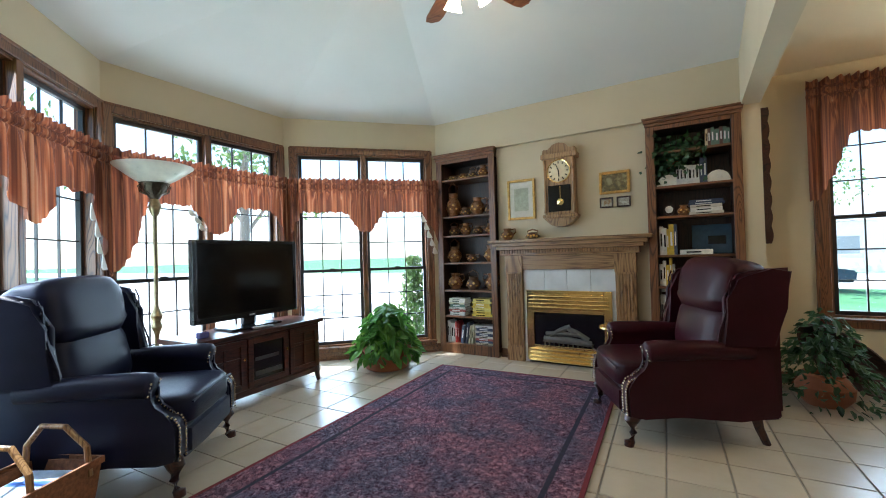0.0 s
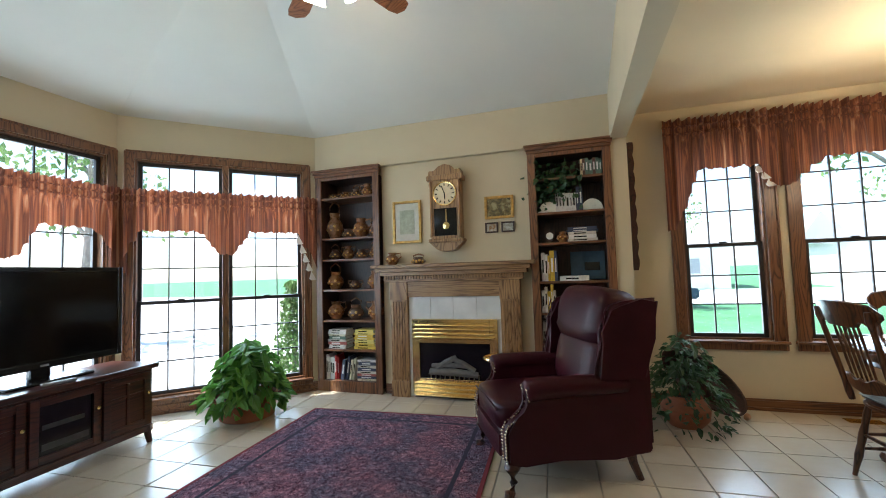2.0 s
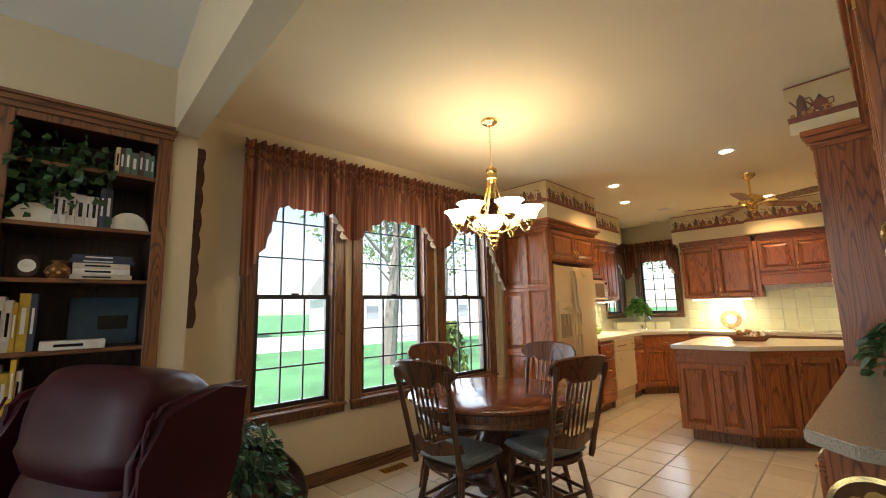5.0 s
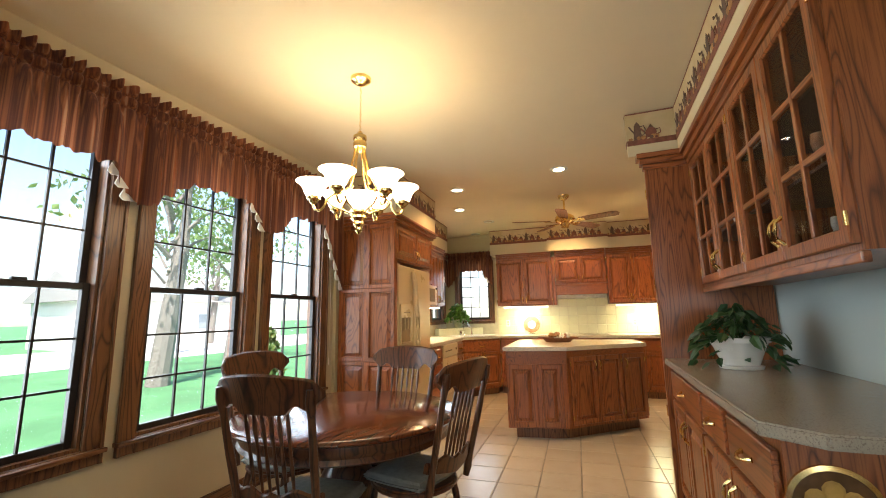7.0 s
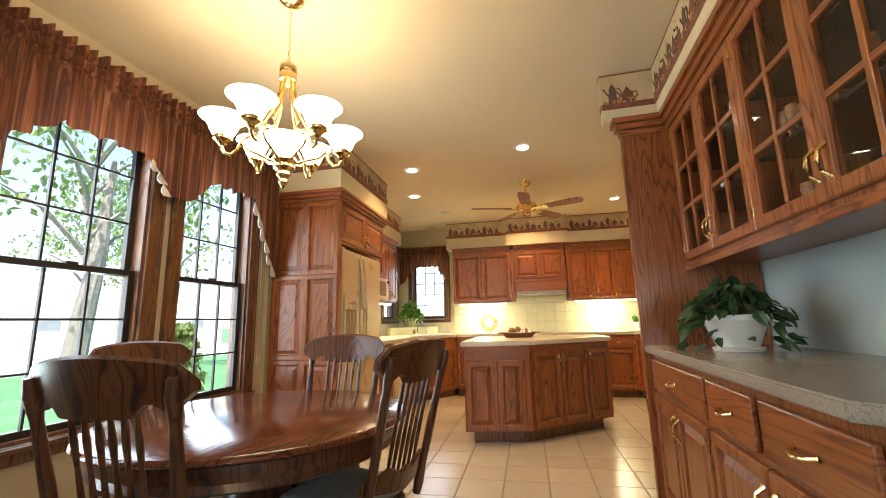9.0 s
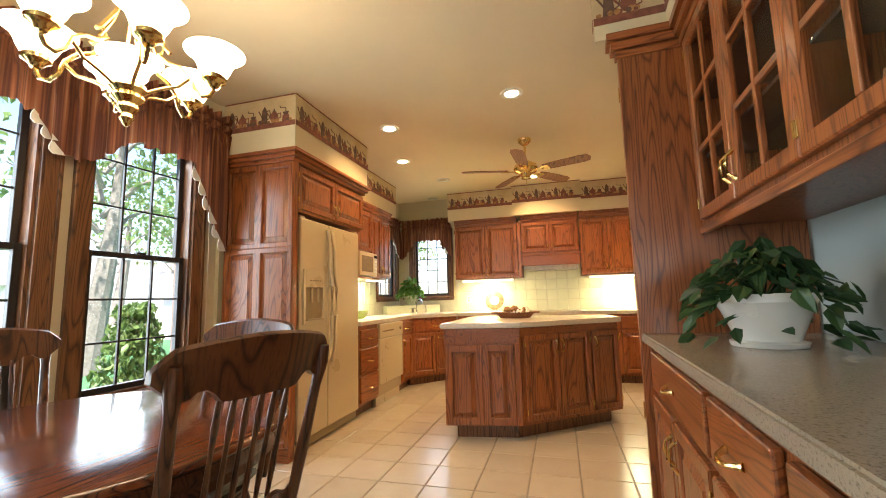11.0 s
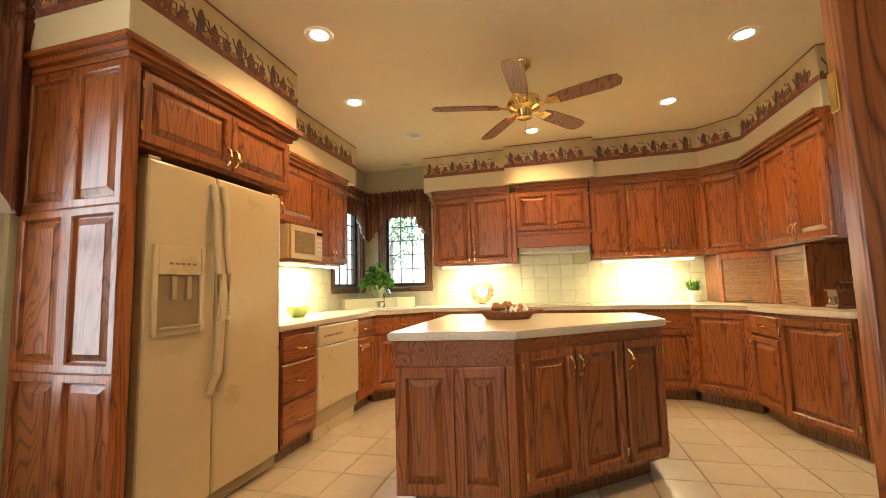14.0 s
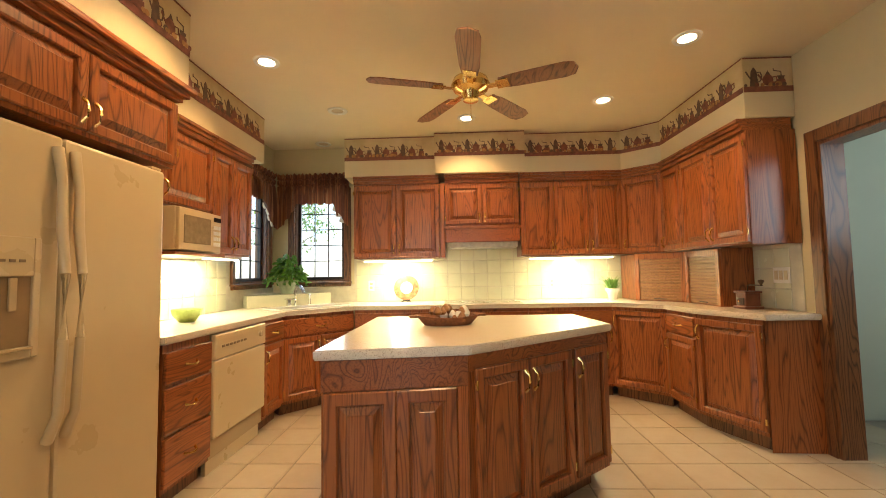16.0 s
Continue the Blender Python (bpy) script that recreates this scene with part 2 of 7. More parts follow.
IRON = mottled("bronze_antique", (0.10, 0.075, 0.05), 0.42, 0.8, vary=0.4, scale=30, relief=0.2)
BLACK = mottled("black_plastic", (0.008, 0.008, 0.009), 0.25, vary=0.1, relief=0.02)
SCREEN = mottled("black_screen", (0.004, 0.004, 0.005), 0.12, vary=0.05, relief=0)
DARKFRAME = mottled("sash_dark_bronze", (0.022, 0.018, 0.016), 0.4, vary=0.15, relief=0.03)
FRIDGE = mottled("appliance_almond", (0.56, 0.46, 0.29), 0.3, vary=0.02, scale=3, fine=500, relief=0.03)
FRIDGE_D = mottled("appliance_almond_shade", (0.42, 0.33, 0.20), 0.4, vary=0.04)
COUNTER = counter_mat("counter_speckled_cream", (0.66, 0.59, 0.48), (0.38, 0.31, 0.23))
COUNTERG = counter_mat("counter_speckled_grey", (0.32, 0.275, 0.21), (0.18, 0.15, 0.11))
BACKTILE = mottled("backsplash_tile_cream", (0.59, 0.585, 0.41), 0.25, vary=0.06, scale=4, relief=0.03)
MARBLE = mottled("hearth_tile_white", (0.62, 0.62, 0.60), 0.3, vary=0.12, scale=5, relief=0.02)
GROUT = mottled("grout", (0.27, 0.235, 0.19), 0.9, vary=0.15, scale=12, relief=0.2)
WGROUT = mottled("wall_grout", (0.50, 0.47, 0.36), 0.9, vary=0.1, scale=12, relief=0.1)
PANE = pane_mat()
TILE = tile_mat()
RUG = rug_mat()
RUGRED = mottled("rug_red_edge", (0.16, 0.014, 0.02), 0.95, vary=0.25, scale=60, relief=0.3)
RUGNAVY = mottled("rug_navy_band", (0.02, 0.016, 0.035), 0.95, vary=0.4, scale=60, relief=0.3)
FRINGE = mottled("rug_fringe", (0.45, 0.38, 0.28), 0.95, vary=0.2, scale=80, relief=0.3)
CURTAIN = fabric("curtain_rust_stripe", (0.42, 0.155, 0.07), (0.17, 0.065, 0.045), (0.58, 0.33, 0.19), 34.0)
LINING = mottled("curtain_lining", (0.75, 0.72, 0.66), 0.9, vary=0.05)
BORDER = border_mat()
BORD_DARK = mottled("border_dark_red", (0.21, 0.075, 0.045), 0.7, vary=0.35, scale=25, relief=0)
BORD_TEAL = mottled("border_dark_green", (0.13, 0.075, 0.05), 0.7, vary=0.35, scale=25, relief=0)
BORD_GOLD = mottled("border_fruit_gold", (0.40, 0.20, 0.07), 0.7, vary=0.35, scale=25, relief=0)
TERRA = mottled("terracotta", (0.34, 0.12, 0.055), 0.7, vary=0.2, scale=8, relief=0.15)
POTW = mottled("glazed_white_pot", (0.72, 0.70, 0.64), 0.25, vary=0.05)
SOIL = mottled("soil", (0.03, 0.02, 0.012), 0.95, vary=0.4, scale=40, relief=0.6)
LEAF = leaf_mat("leaf_bright", (0.05, 0.16, 0.02), (0.16, 0.34, 0.05))
LEAFD = leaf_mat("leaf_dark", (0.016, 0.05, 0.016), (0.055, 0.12, 0.04))
LEAFOUT = leaf_mat("leaf_outdoor", (0.08, 0.15, 0.04), (0.19, 0.28, 0.09))
GRASS = mottled("lawn", (0.065, 0.19, 0.075), 0.95, vary=0.3, scale=0.6, fine=60, relief=0.5)
BARK = mottled("bark", (0.20, 0.18, 0.16), 0.9, vary=0.3, scale=14, relief=0.5)
ASPHALT = mottled("asphalt_pale", (0.6, 0.59, 0.56), 0.9, vary=0.1, scale=8, relief=0.2)
SHADEG = glow("frosted_shade_lit", (1.0, 0.86, 0.62), 4.2)
CANLIT = glow("can_lamp_lit", (1.0, 0.86, 0.62), 10.0)
TUBE = glow("strip_lamp_lit", (1.0, 0.93, 0.66), 9.0)
CUSHION = mottled("cushion_grey_green", (0.25, 0.27, 0.24), 0.9, vary=0.15, scale=40, relief=0.4)
CREAMG = mottled("alabaster_bowl", (0.74, 0.72, 0.62), 0.3, vary=0.10, scale=12)
PALEGREEN = mottled("wall_paint_pale_green", (0.50, 0.54, 0.44), 0.8, vary=0.03, scale=2, relief=0.04)
BLUEGREY = mottled("wall_paint_blue_grey", (0.42, 0.48, 0.46), 0.8, vary=0.03, scale=2, relief=0.04)
WICKER = mottled("basket_wicker", (0.20, 0.08, 0.035), 0.75, vary=0.4, scale=60, relief=0.6)
PAPER = mottled("paper_white", (0.72, 0.71, 0.68), 0.8, vary=0.08, scale=20, relief=0)
CLOCKFACE = mottled("clock_dial", (0.66, 0.56, 0.36), 0.4, vary=0.08, scale=20, relief=0)
LOUVER = wood("oak_louvre", (0.22, 0.095, 0.028), (0.27, 0.12, 0.036), (0.31, 0.145, 0.048), "x", 0.45)
GLASSWARE = glass_mat("clear_glassware", (0.95, 0.98, 0.96), 0.03)
PLATE = mottled("painted_plate", (0.28, 0.14, 0.07), 0.2, vary=0.6, scale=22, relief=0)
CHROME = mottled("chrome", (0.75, 0.75, 0.75), 0.12, 1.0, vary=0.04, relief=0)


def plain(name, c, rough=0.6):
    if name not in MATS:
        MATS[name] = mottled(name, c, rough, vary=0.18, scale=25, relief=0.03)
    return MATS[name]


# ---- shape helpers ----
def thing(name, label, category, at=(0, 0, 0), rz=0.0, group="", kind=""):
    e = new(name)
    e.empty_display_size = 0.1
    e.matrix_basis = STAND[0] @ pose(*at, 0, 0, rz)
    return tagged(e, label, category, group, kind)


def part(name, bm, material, parent, label=""):
    me = bpy.data.meshes.new(name)
    bm.normal_update()
    bm.to_mesh(me)
    bm.free()
    me.materials.append(material)
    ob = new(name, me)
    if parent is not None:
        ob.parent = parent
    else:
        ob.matrix_basis = STAND[0]
    if label:
        ob["label"] = label
    return ob


def smooth(ob, angle=40):
    for p in ob.data.polygons:
        p.use_smooth = True
    ob.data.set_sharp_from_angle(angle=radians(angle))
    return ob


def B(boxes, bevel=0.0, m=None):
    """One bmesh of several boxes (x0, y0, z0, x1, y1, z1)."""
    bm = bmesh.new()
    for x0, y0, z0, x1, y1, z1 in boxes:
        r = bmesh.ops.create_cube(bm, size=1)
        for v in r["verts"]:
            v.co = Vector(((x0 + x1) / 2 + v.co.x * (x1 - x0), (y0 + y1) / 2 + v.co.y * (y1 - y0), (z0 + z1) / 2 + v.co.z * (z1 - z0)))
    if bevel:
        bmesh.ops.bevel(bm, geom=bm.edges[:], offset=bevel, segments=2, affect="EDGES", profile=0.5)
    if m is not None:
        bm.transform(m)
    return bm


def L(profile, seg=24, m=None, bm=None):
    """A turned shape: profile of (radius, height), closed where the radius is 0."""
    bm = bm or bmesh.new()
    m = m or Matrix()
    rings = []
    for r, z in profile:
        if r < 1e-5:
            rings.append([bm.verts.new(m @ Vector((0, 0, z)))])
        else:
            rings.append([bm.verts.new(m @ Vector((r * math.cos(2 * math.pi * i / seg), r * math.sin(2 * math.pi * i / seg), z))) for i in range(seg)])
    for a, b in zip(rings, rings[1:]):
        for i in range(seg):
            j = (i + 1) % seg
            f = [a[i % len(a)], a[j % len(a)], b[j % len(b)], b[i % len(b)]]
            f = list(dict.fromkeys(f))
            if len(f) > 2:
                bm.faces.new(f)
    return bm


def P(points, radius, seg=10, bm=None, radii=None):
    """A tube along points."""
    bm = bm or bmesh.new()
    pts = [Vector(p) for p in points]
    rings = []
    for i, p in enumerate(pts):
        d = (pts[min(i + 1, len(pts) - 1)] - pts[max(i - 1, 0)]).normalized()
        q = d.to_track_quat("Z", "Y")
        r = radii[i] if radii else radius
        rings.append([bm.verts.new(p + q @ Vector((r * math.cos(2 * math.pi * k / seg), r * math.sin(2 * math.pi * k / seg), 0))) for k in range(seg)])
    for a, b in zip(rings, rings[1:]):
        for k in range(seg):
            bm.faces.new((a[k], a[(k + 1) % seg], b[(k + 1) % seg], b[k]))
    bm.faces.new(rings[0][::-1])
    bm.faces.new(rings[-1])
    return bm


def X(outline, z0, z1, m=None, bevel=0.0, bm=None):
    """An outline in x and y drawn out from z0 to z1."""
    bm = bm or bmesh.new()
    lo = [bm.verts.new((x, y, z0)) for x, y in outline]
    hi = [bm.verts.new((x, y, z1)) for x, y in outline]
    n = len(lo)
    fs = [bm.faces.new(lo[::-1]), bm.faces.new(hi)]
    for i in range(n):
        fs.append(bm.faces.new((lo[i], lo[(i + 1) % n], hi[(i + 1) % n], hi[i])))
    if bevel:
        bmesh.ops.bevel(bm, geom=bm.edges[:], offset=bevel, segments=2, affect="EDGES")
    if m is not None:
        bm.transform(m)
    return bm


def soft_box(x0, y0, z0, x1, y1, z1, r=0.04, puff=0.0, cuts=3):
    """A padded box: subdivided, rounded and bulged."""
    bm = B([(x0, y0, z0, x1, y1, z1)])
    bmesh.ops.bevel(bm, geom=bm.edges[:], offset=r, segments=3, affect="EDGES")
    if puff:
        bmesh.ops.subdivide_edges(bm, edges=bm.edges[:], cuts=cuts, use_grid_fill=True)
        c = Vector(((x0 + x1) / 2, (y0 + y1) / 2, (z0 + z1) / 2))
        h = Vector(((x1 - x0) / 2, (y1 - y0) / 2, (z1 - z0) / 2))
        for v in bm.verts:
            d = [(v.co[i] - c[i]) / h[i] for i in range(3)]
            for i in range(3):
                j, k = (i + 1) % 3, (i + 2) % 3
                v.co[i] += puff * d[i] * max(0, 1 - d[j] ** 2) * max(0, 1 - d[k] ** 2)
    return bm


def pillow(x0, y0, z0, x1, y1, z1, e=0.5, seg=28, rings=14):
    """A plump cushion: a rounded box whose faces all swell."""
    bm = bmesh.new()
    c = ((x0 + x1) / 2, (y0 + y1) / 2, (z0 + z1) / 2)
    h = ((x1 - x0) / 2, (y1 - y0) / 2, (z1 - z0) / 2)
    pw = lambda v: math.copysign(abs(v) ** e, v)
    rows = []
    for i in range(rings + 1):
        u = -math.pi / 2 + math.pi * i / rings
        if i in (0, rings):
            rows.append([bm.verts.new((c[0], c[1], c[2] + h[2] * pw(math.sin(u))))])
            continue
        rows.append([bm.verts.new((c[0] + h[0] * pw(math.cos(u)) * pw(math.cos(2 * math.pi * k / seg)), c[1] + h[1] * pw(math.cos(u)) * pw(math.sin(2 * math.pi * k / seg)), c[2] + h[2] * pw(math.sin(u)))) for k in range(seg)])
    for a, b in zip(rows, rows[1:]):
        for k in range(seg):
            f = list(dict.fromkeys([a[k % len(a)], a[(k + 1) % seg % len(a)], b[(k + 1) % seg % len(b)], b[k % len(b)]]))
            if len(f) > 2:
                bm.faces.new(f)
    return bm


UPRIGHT = Matrix.Rotation(radians(90), 4, "X")


# ---- structure ----
def setting(name, bm, material, label, category):
    return tagged(part(name, bm, material, None), label, category, kind="structure")


def along(p, q, z=0.0):
    """A frame whose x runs from p to q and whose y points out of the room (to the right of p-q when seen from above)."""
    a = math.degrees(math.atan2(q[1] - p[1], q[0] - p[0]))
    return pose(p[0], p[1], z, 0, 0, a)


def wall_bm(length, z0, z1, holes=(), thick=0.14, m=None):
    """A wall from 0 to length along x, its room face at y = 0 and its body on the y > 0 side, with real openings."""
    xs = sorted({0.0, length, *[h[0] for h in holes], *[h[1] for h in holes]})
    boxes = []
    for a, b in zip(xs, xs[1:]):
        mid = (a + b) / 2
        cut = sorted([(h[2], h[3]) for h in holes if h[0] < mid < h[1]])
        z = z0
        for c, d in cut:
            if c > z:
                boxes.append((a, 0, z, b, thick, c))
            z = d
        if z < z1:
            boxes.append((a, 0, z, b, thick, z1))
    return B(boxes, 0, m)


A_, B_, C_, D_ = (-1.98, 5.21), (-3.28, 3.91), (-3.28, 2.16), (-1.52, 0.40)
SPRING, RIDGE, RY = 2.885, 3.42, 2.85
LEN_AB = math.hypot(1.3, 1.3)
WTOP, WBOT = 2.47, 0.16
BAYHOLE = lambda n: [(0.14, n - 0.14, WBOT, WTOP)]
M_AB, M_BC, M_CD = along(B_, A_), along(C_, B_), along(D_, C_)
LEN_CD = math.hypot(1.76, 1.76)
setting("wall_bay_1", wall_bm(LEN_AB, 0, 2.95, BAYHOLE(LEN_AB), m=M_AB), WALL, "cream painted bay wall round tall windows", "wall")
setting("wall_bay_2", wall_bm(1.75, 0, 2.95, [(0.07, 1.66, WBOT, WTOP)], m=M_BC), WALL, "cream painted bay wall round tall windows", "wall")
setting("wall_bay_3", wall_bm(LEN_CD, 0, 2.95, [(LEN_CD - 1.68, LEN_CD - 0.08, WBOT, WTOP)], m=M_CD), WALL, "cream painted bay wall round tall windows", "wall")
# fireplace wall: upper part, recessed middle, bookcase niches
setting("wall_north", B([(-1.98, 5.21, 2.47, 1.2, 5.35, 2.95), (-1.165, 5.27, 0, 0.44, 5.35, 2.47), (-2.0, 5.56, 0, 1.34, 5.64, 2.6), (-2.02, 5.24, 0, -1.965, 5.6, 2.5), (-1.165, 5.35, 0, -1.13, 5.56, 2.47), (0.405, 5.35, 0, 0.44, 5.56, 2.47), (1.2, 5.21, 0, 1.34, 5.56, 2.47), (-2.02, 5.35, 2.50, 1.34, 5.56, 2.60)]), WALL, "cream painted fireplace wall with a recessed middle", "wall")
setting("beam", B([(1.2, 0.4, 2.46, 1.34, 5.6, 2.74), (1.2, 0.4, 2.74, 1.30, 5.35, 3.55)]), WALL, "cream painted beam between living and dining room", "beam")
setting("wall_south", wall_bm(4.0, 0, 3.6, [(1.4, 2.9, 0, 2.1)], m=along((2.42, 0.4), (-1.58, 0.4))), WALL, "cream painted back wall with a doorway", "wall")
setting("wall_hall", B([(1.0, -1.6, 0, 1.1, 0.26, 2.5), (-0.6, -1.6, 0, -0.5, 0.26, 2.5), (-0.6, -1.7, 0, 1.1, -1.6, 2.5), (-0.6, -1.7, 2.5, 1.1, 0.26, 2.6)]), WALL, "cream painted hall walls behind the doorway", "wall")
# dining and kitchen outer wall along y = 5.45
WINS = [(1.80, 2.45), (2.71, 3.46), (3.71, 4.38)]
DZ0, DZ1 = 0.60, 2.40
holes = [(a - 0.02 - 1.34, b + 0.02 - 1.34, DZ0 - 0.02, DZ1 + 0.02) for a, b in WINS]
setting("wall_east_1", wall_bm(4.66 - 1.34, 0, 2.78, holes, m=along((1.34, 5.45), (4.66, 5.45))), WALL, "tan painted wall with three dining windows", "wall")
STAND[0] = WING
setting("wall_east_3", wall_bm(8.56 - 4.62, 0, 2.78, [(7.55 - 4.62, 8.24 - 4.62, 1.14, 2.2)], m=along((4.62, 5.45), (8.56, 5.45))), KWALL, "tan painted kitchen wall behind the fridge", "wall")
setting("wall_east_2", wall_bm(5.45 - 0.7, 0, 2.78, [(0.24, 0.87, 1.14, 2.2)], m=along((8.40, 5.45), (8.40, 0.7))), KWALL, "tan painted kitchen wall with a corner window", "wall")
setting("wall_kitchen_south", wall_bm(8.5 - 4.1, 0, 2.78, [(8.5 - 6.42, 8.5 - 5.52, 0, 2.06)], m=along((8.5, 0.85), (4.1, 0.85))), KWALL, "tan painted kitchen wall with a doorway", "wall")
setting("wall_back_room", B([(5.0, -1.2, 0, 7.2, -1.1, 2.5), (7.1, -1.1, 0, 7.2, 0.71, 2.5), (5.0, -1.1, 0, 5.1, 0.71, 2.5), (5.0, -1.2, 2.5, 7.2, 0.71, 2.6)]), PALEGREEN, "pale green wall of the room past the doorway", "wall")
STAND[0] = Matrix()
setting("wall_hutch", B([(2.30, 1.68, 0, 4.40, 1.82, 2.78)]), BLUEGREY, "blue-grey painted wall behind the built-in hutch", "wall")
setting("wall_hutch_side_1", B([(4.27, 0.72, 0, 4.40, 1.68, 2.78)]), WALL, "tan painted short side wall", "wall")
setting("wall_hutch_side_2", B([(2.30, 0.26, 0, 2.43, 1.68, 2.78)]), WALL, "tan painted short side wall", "wall")
setting("ceiling_dining", B([(1.30, 0.26, 2.74, 8.95, 5.80, 2.86)]), CEIL2, "warm white painted flat ceiling of dining room and kitchen", "ceiling")


def vault():
    bm = bmesh.new()
    N, S = (1.25, 5.24), (1.25, 0.36)
    low = [N, A_, B_, C_, D_, S]
    for off, flip in ((0.0, False), (0.1, True)):
        v = [bm.verts.new((x, y, SPRING + off)) for x, y in low]
        r1, r2 = bm.verts.new((1.25, RY, RIDGE + off)), bm.verts.new((-1.0, 3.03, RIDGE + off))
        for f in ((v[0], v[1], r2, r1), (v[1], v[2], r2), (v[2], v[3], r2), (v[3], v[4], r2), (v[4], v[5], r1, r2)):
            bm.faces.new(f[::-1] if flip else f)
    return bm


setting("ceiling_vault", vault(), WHITE, "off-white vaulted ceiling over the living room", "ceiling")
floor = tagged(part("floor", X([(-3.4, 2.1), (-1.5, 0.2), (-0.6, 0.2), (-0.6, -1.7), (7.8, -1.7), (8.95, 0.7), (8.95, 5.85), (-2.1, 5.75), (-3.4, 4.0)], -0.15, -0.006), GROUT, None), "floor bed with grey-beige grout between tiles", "floor", kind="structure")


def baseboard(p, q, name="baseboard"):
    n = math.hypot(q[0] - p[0], q[1] - p[1])
    setting(name, B([(0, -0.016, 0, n, -0.001, 0.085), (0, -0.026, 0, n, -0.001, 0.03), (0, -0.012, 0.085, n, -0.001, 0.1)], 0.003, along(p, q)), TRIMX, "stained oak baseboard along the wall", "baseboard")


for p, q in ((B_, A_), (C_, B_), (D_, C_), ((1.34, 5.45), (4.62, 5.45)), ((-1.16, 5.27), (-1.02, 5.27)), ((0.32, 5.27), (0.44, 5.27)), ((1.2, 5.21), (1.34, 5.21))):
    baseboard(p, q)
STAND[0] = WING
for p, q in (((8.4, 0.85), (6.5, 0.85)), ((5.44, 0.85), (4.2, 0.85))):
    baseboard(p, q)


# added fill lamp, out of view, to brighten the room past the doorway
area_lamp("back_room_fill", (5.12, -0.3, 1.6), (7.0, -0.3, 1.3), 1.0, 1.4, 7.0, DAY)
STAND[0] = Matrix()


# ---- windows ----
def sash(x0, x1, z0, z1, y, cols, rows, rail=0.035):
    fr = [(x0, y, z0, x0 + rail, y + 0.035, z1), (x1 - rail, y, z0, x1, y + 0.035, z1), (x0 + rail, y, z0, x1 - rail, y + 0.035, z0 + rail), (x0 + rail, y, z1 - rail, x1 - rail, y + 0.035, z1)]
    g = []
    for i in range(1, cols):
        x = x0 + rail + (x1 - x0 - 2 * rail) * i / cols
        g.append((x - 0.006, y + 0.008, z0 + rail, x + 0.006, y + 0.024, z1 - rail))
    for i in range(1, rows):
        z = z0 + rail + (z1 - z0 - 2 * rail) * i / rows
        g.append((x0 + rail, y + 0.010, z - 0.006, x1 - rail, y + 0.022, z + 0.006))
    return fr, g


def window(name, m, x0, x1, z0, z1, label, units, cols=3, rows=3, transom=0.0, case=0.07, sill=True, single=False):
    """A window in a wall's frame m: oak casing, jambs, dark double-hung sashes, muntins and panes. units: x pairs of the lights."""
    e = tagged(new(name), label, "window", kind="structure")
    e.matrix_basis = STAND[0] @ m
    part("casing", B([(x0 - case, -0.02, z0 - case, x0, -0.001, z1 + case), (x1, -0.02, z0 - case, x1 + case, -0.001, z1 + case), (x0, -0.022, z1, x1, -0.001, z1 + case), (x0, -0.022, z0 - case, x1, -0.001, z0)], 0.004), TRIM, e)
    part("casing_bead", B([(x0 - case - 0.012, -0.03, z0 - case, x0 - case + 0.008, -0.001, z1 + case), (x1 + case - 0.008, -0.03, z0 - case, x1 + case + 0.012, -0.001, z1 + case), (x0 - case, -0.03, z1 + case - 0.008, x1 + case, -0.001, z1 + case + 0.012)], 0.004), TRIM, e)
    if sill:
        part("sill", B([(x0 - case - 0.02, -0.05, z0 - 0.028, x1 + case + 0.02, 0.02, z0 - 0.004)], 0.005), TRIMX, e)
    part("jamb", B([(x0, 0, z0, x0 + 0.018, 0.13, z1), (x1 - 0.018, 0, z0, x1, 0.13, z1), (x0 + 0.018, 0, z1 - 0.018, x1 - 0.018, 0.13, z1), (x0 + 0.018, 0, z0, x1 - 0.018, 0.13, z0 + 0.018)]), TRIM, e)
    for i, (a, b) in enumerate(units):
        if i:
            part("mullion", B([(units[i - 1][1], -0.018, z0, a, 0.12, z1)], 0.004), TRIM, e)
        top = z1 - 0.018
        if transom:
            part("transom_bar", B([(a, -0.012, transom - 0.03, b, 0.12, transom + 0.03)], 0.004), TRIMX, e)
            f, g = sash(a, b, transom + 0.03, top, 0.05, cols, 1)
            part("transom_sash", B(f, 0.003), DARKFRAME, e)
            part("transom_muntins", B(g), DARKFRAME, e)
            part("pane", B([(a + 0.03, 0.064, transom + 0.06, b - 0.03, 0.068, top - 0.03)]), PANE, e).visible_shadow = False
            top = transom - 0.03
        base = z0 + 0.018
        mid = base + (top - base) * 0.47 if not single else top
        for lo, hi, y in (((base, mid + 0.018, 0.035), (mid - 0.018, top, 0.075)) if not single else ((base, top, 0.05),)):
            f, g = sash(a, b, lo, hi, y, cols, rows)
            part("sash", B(f, 0.003), DARKFRAME, e)
            part("muntins", B(g), DARKFRAME, e)
            part("pane", B([(a + 0.03, y + 0.014, lo + 0.03, b - 0.03, y + 0.018, hi - 0.03)]), PANE, e).visible_shadow = False
        if not single:
            part("sash_lock", B([((a + b) / 2 - 0.03, 0.018, mid + 0.012, (a + b) / 2 + 0.03, 0.045, mid + 0.03)], 0.004), DARKFRAME, e)
    return e


def pair(x0, x1, gap=0.06):
    c = (x0 + x1) / 2
    return [(x0 + 0.02, c - gap / 2), (c + gap / 2, x1 - 0.02)]


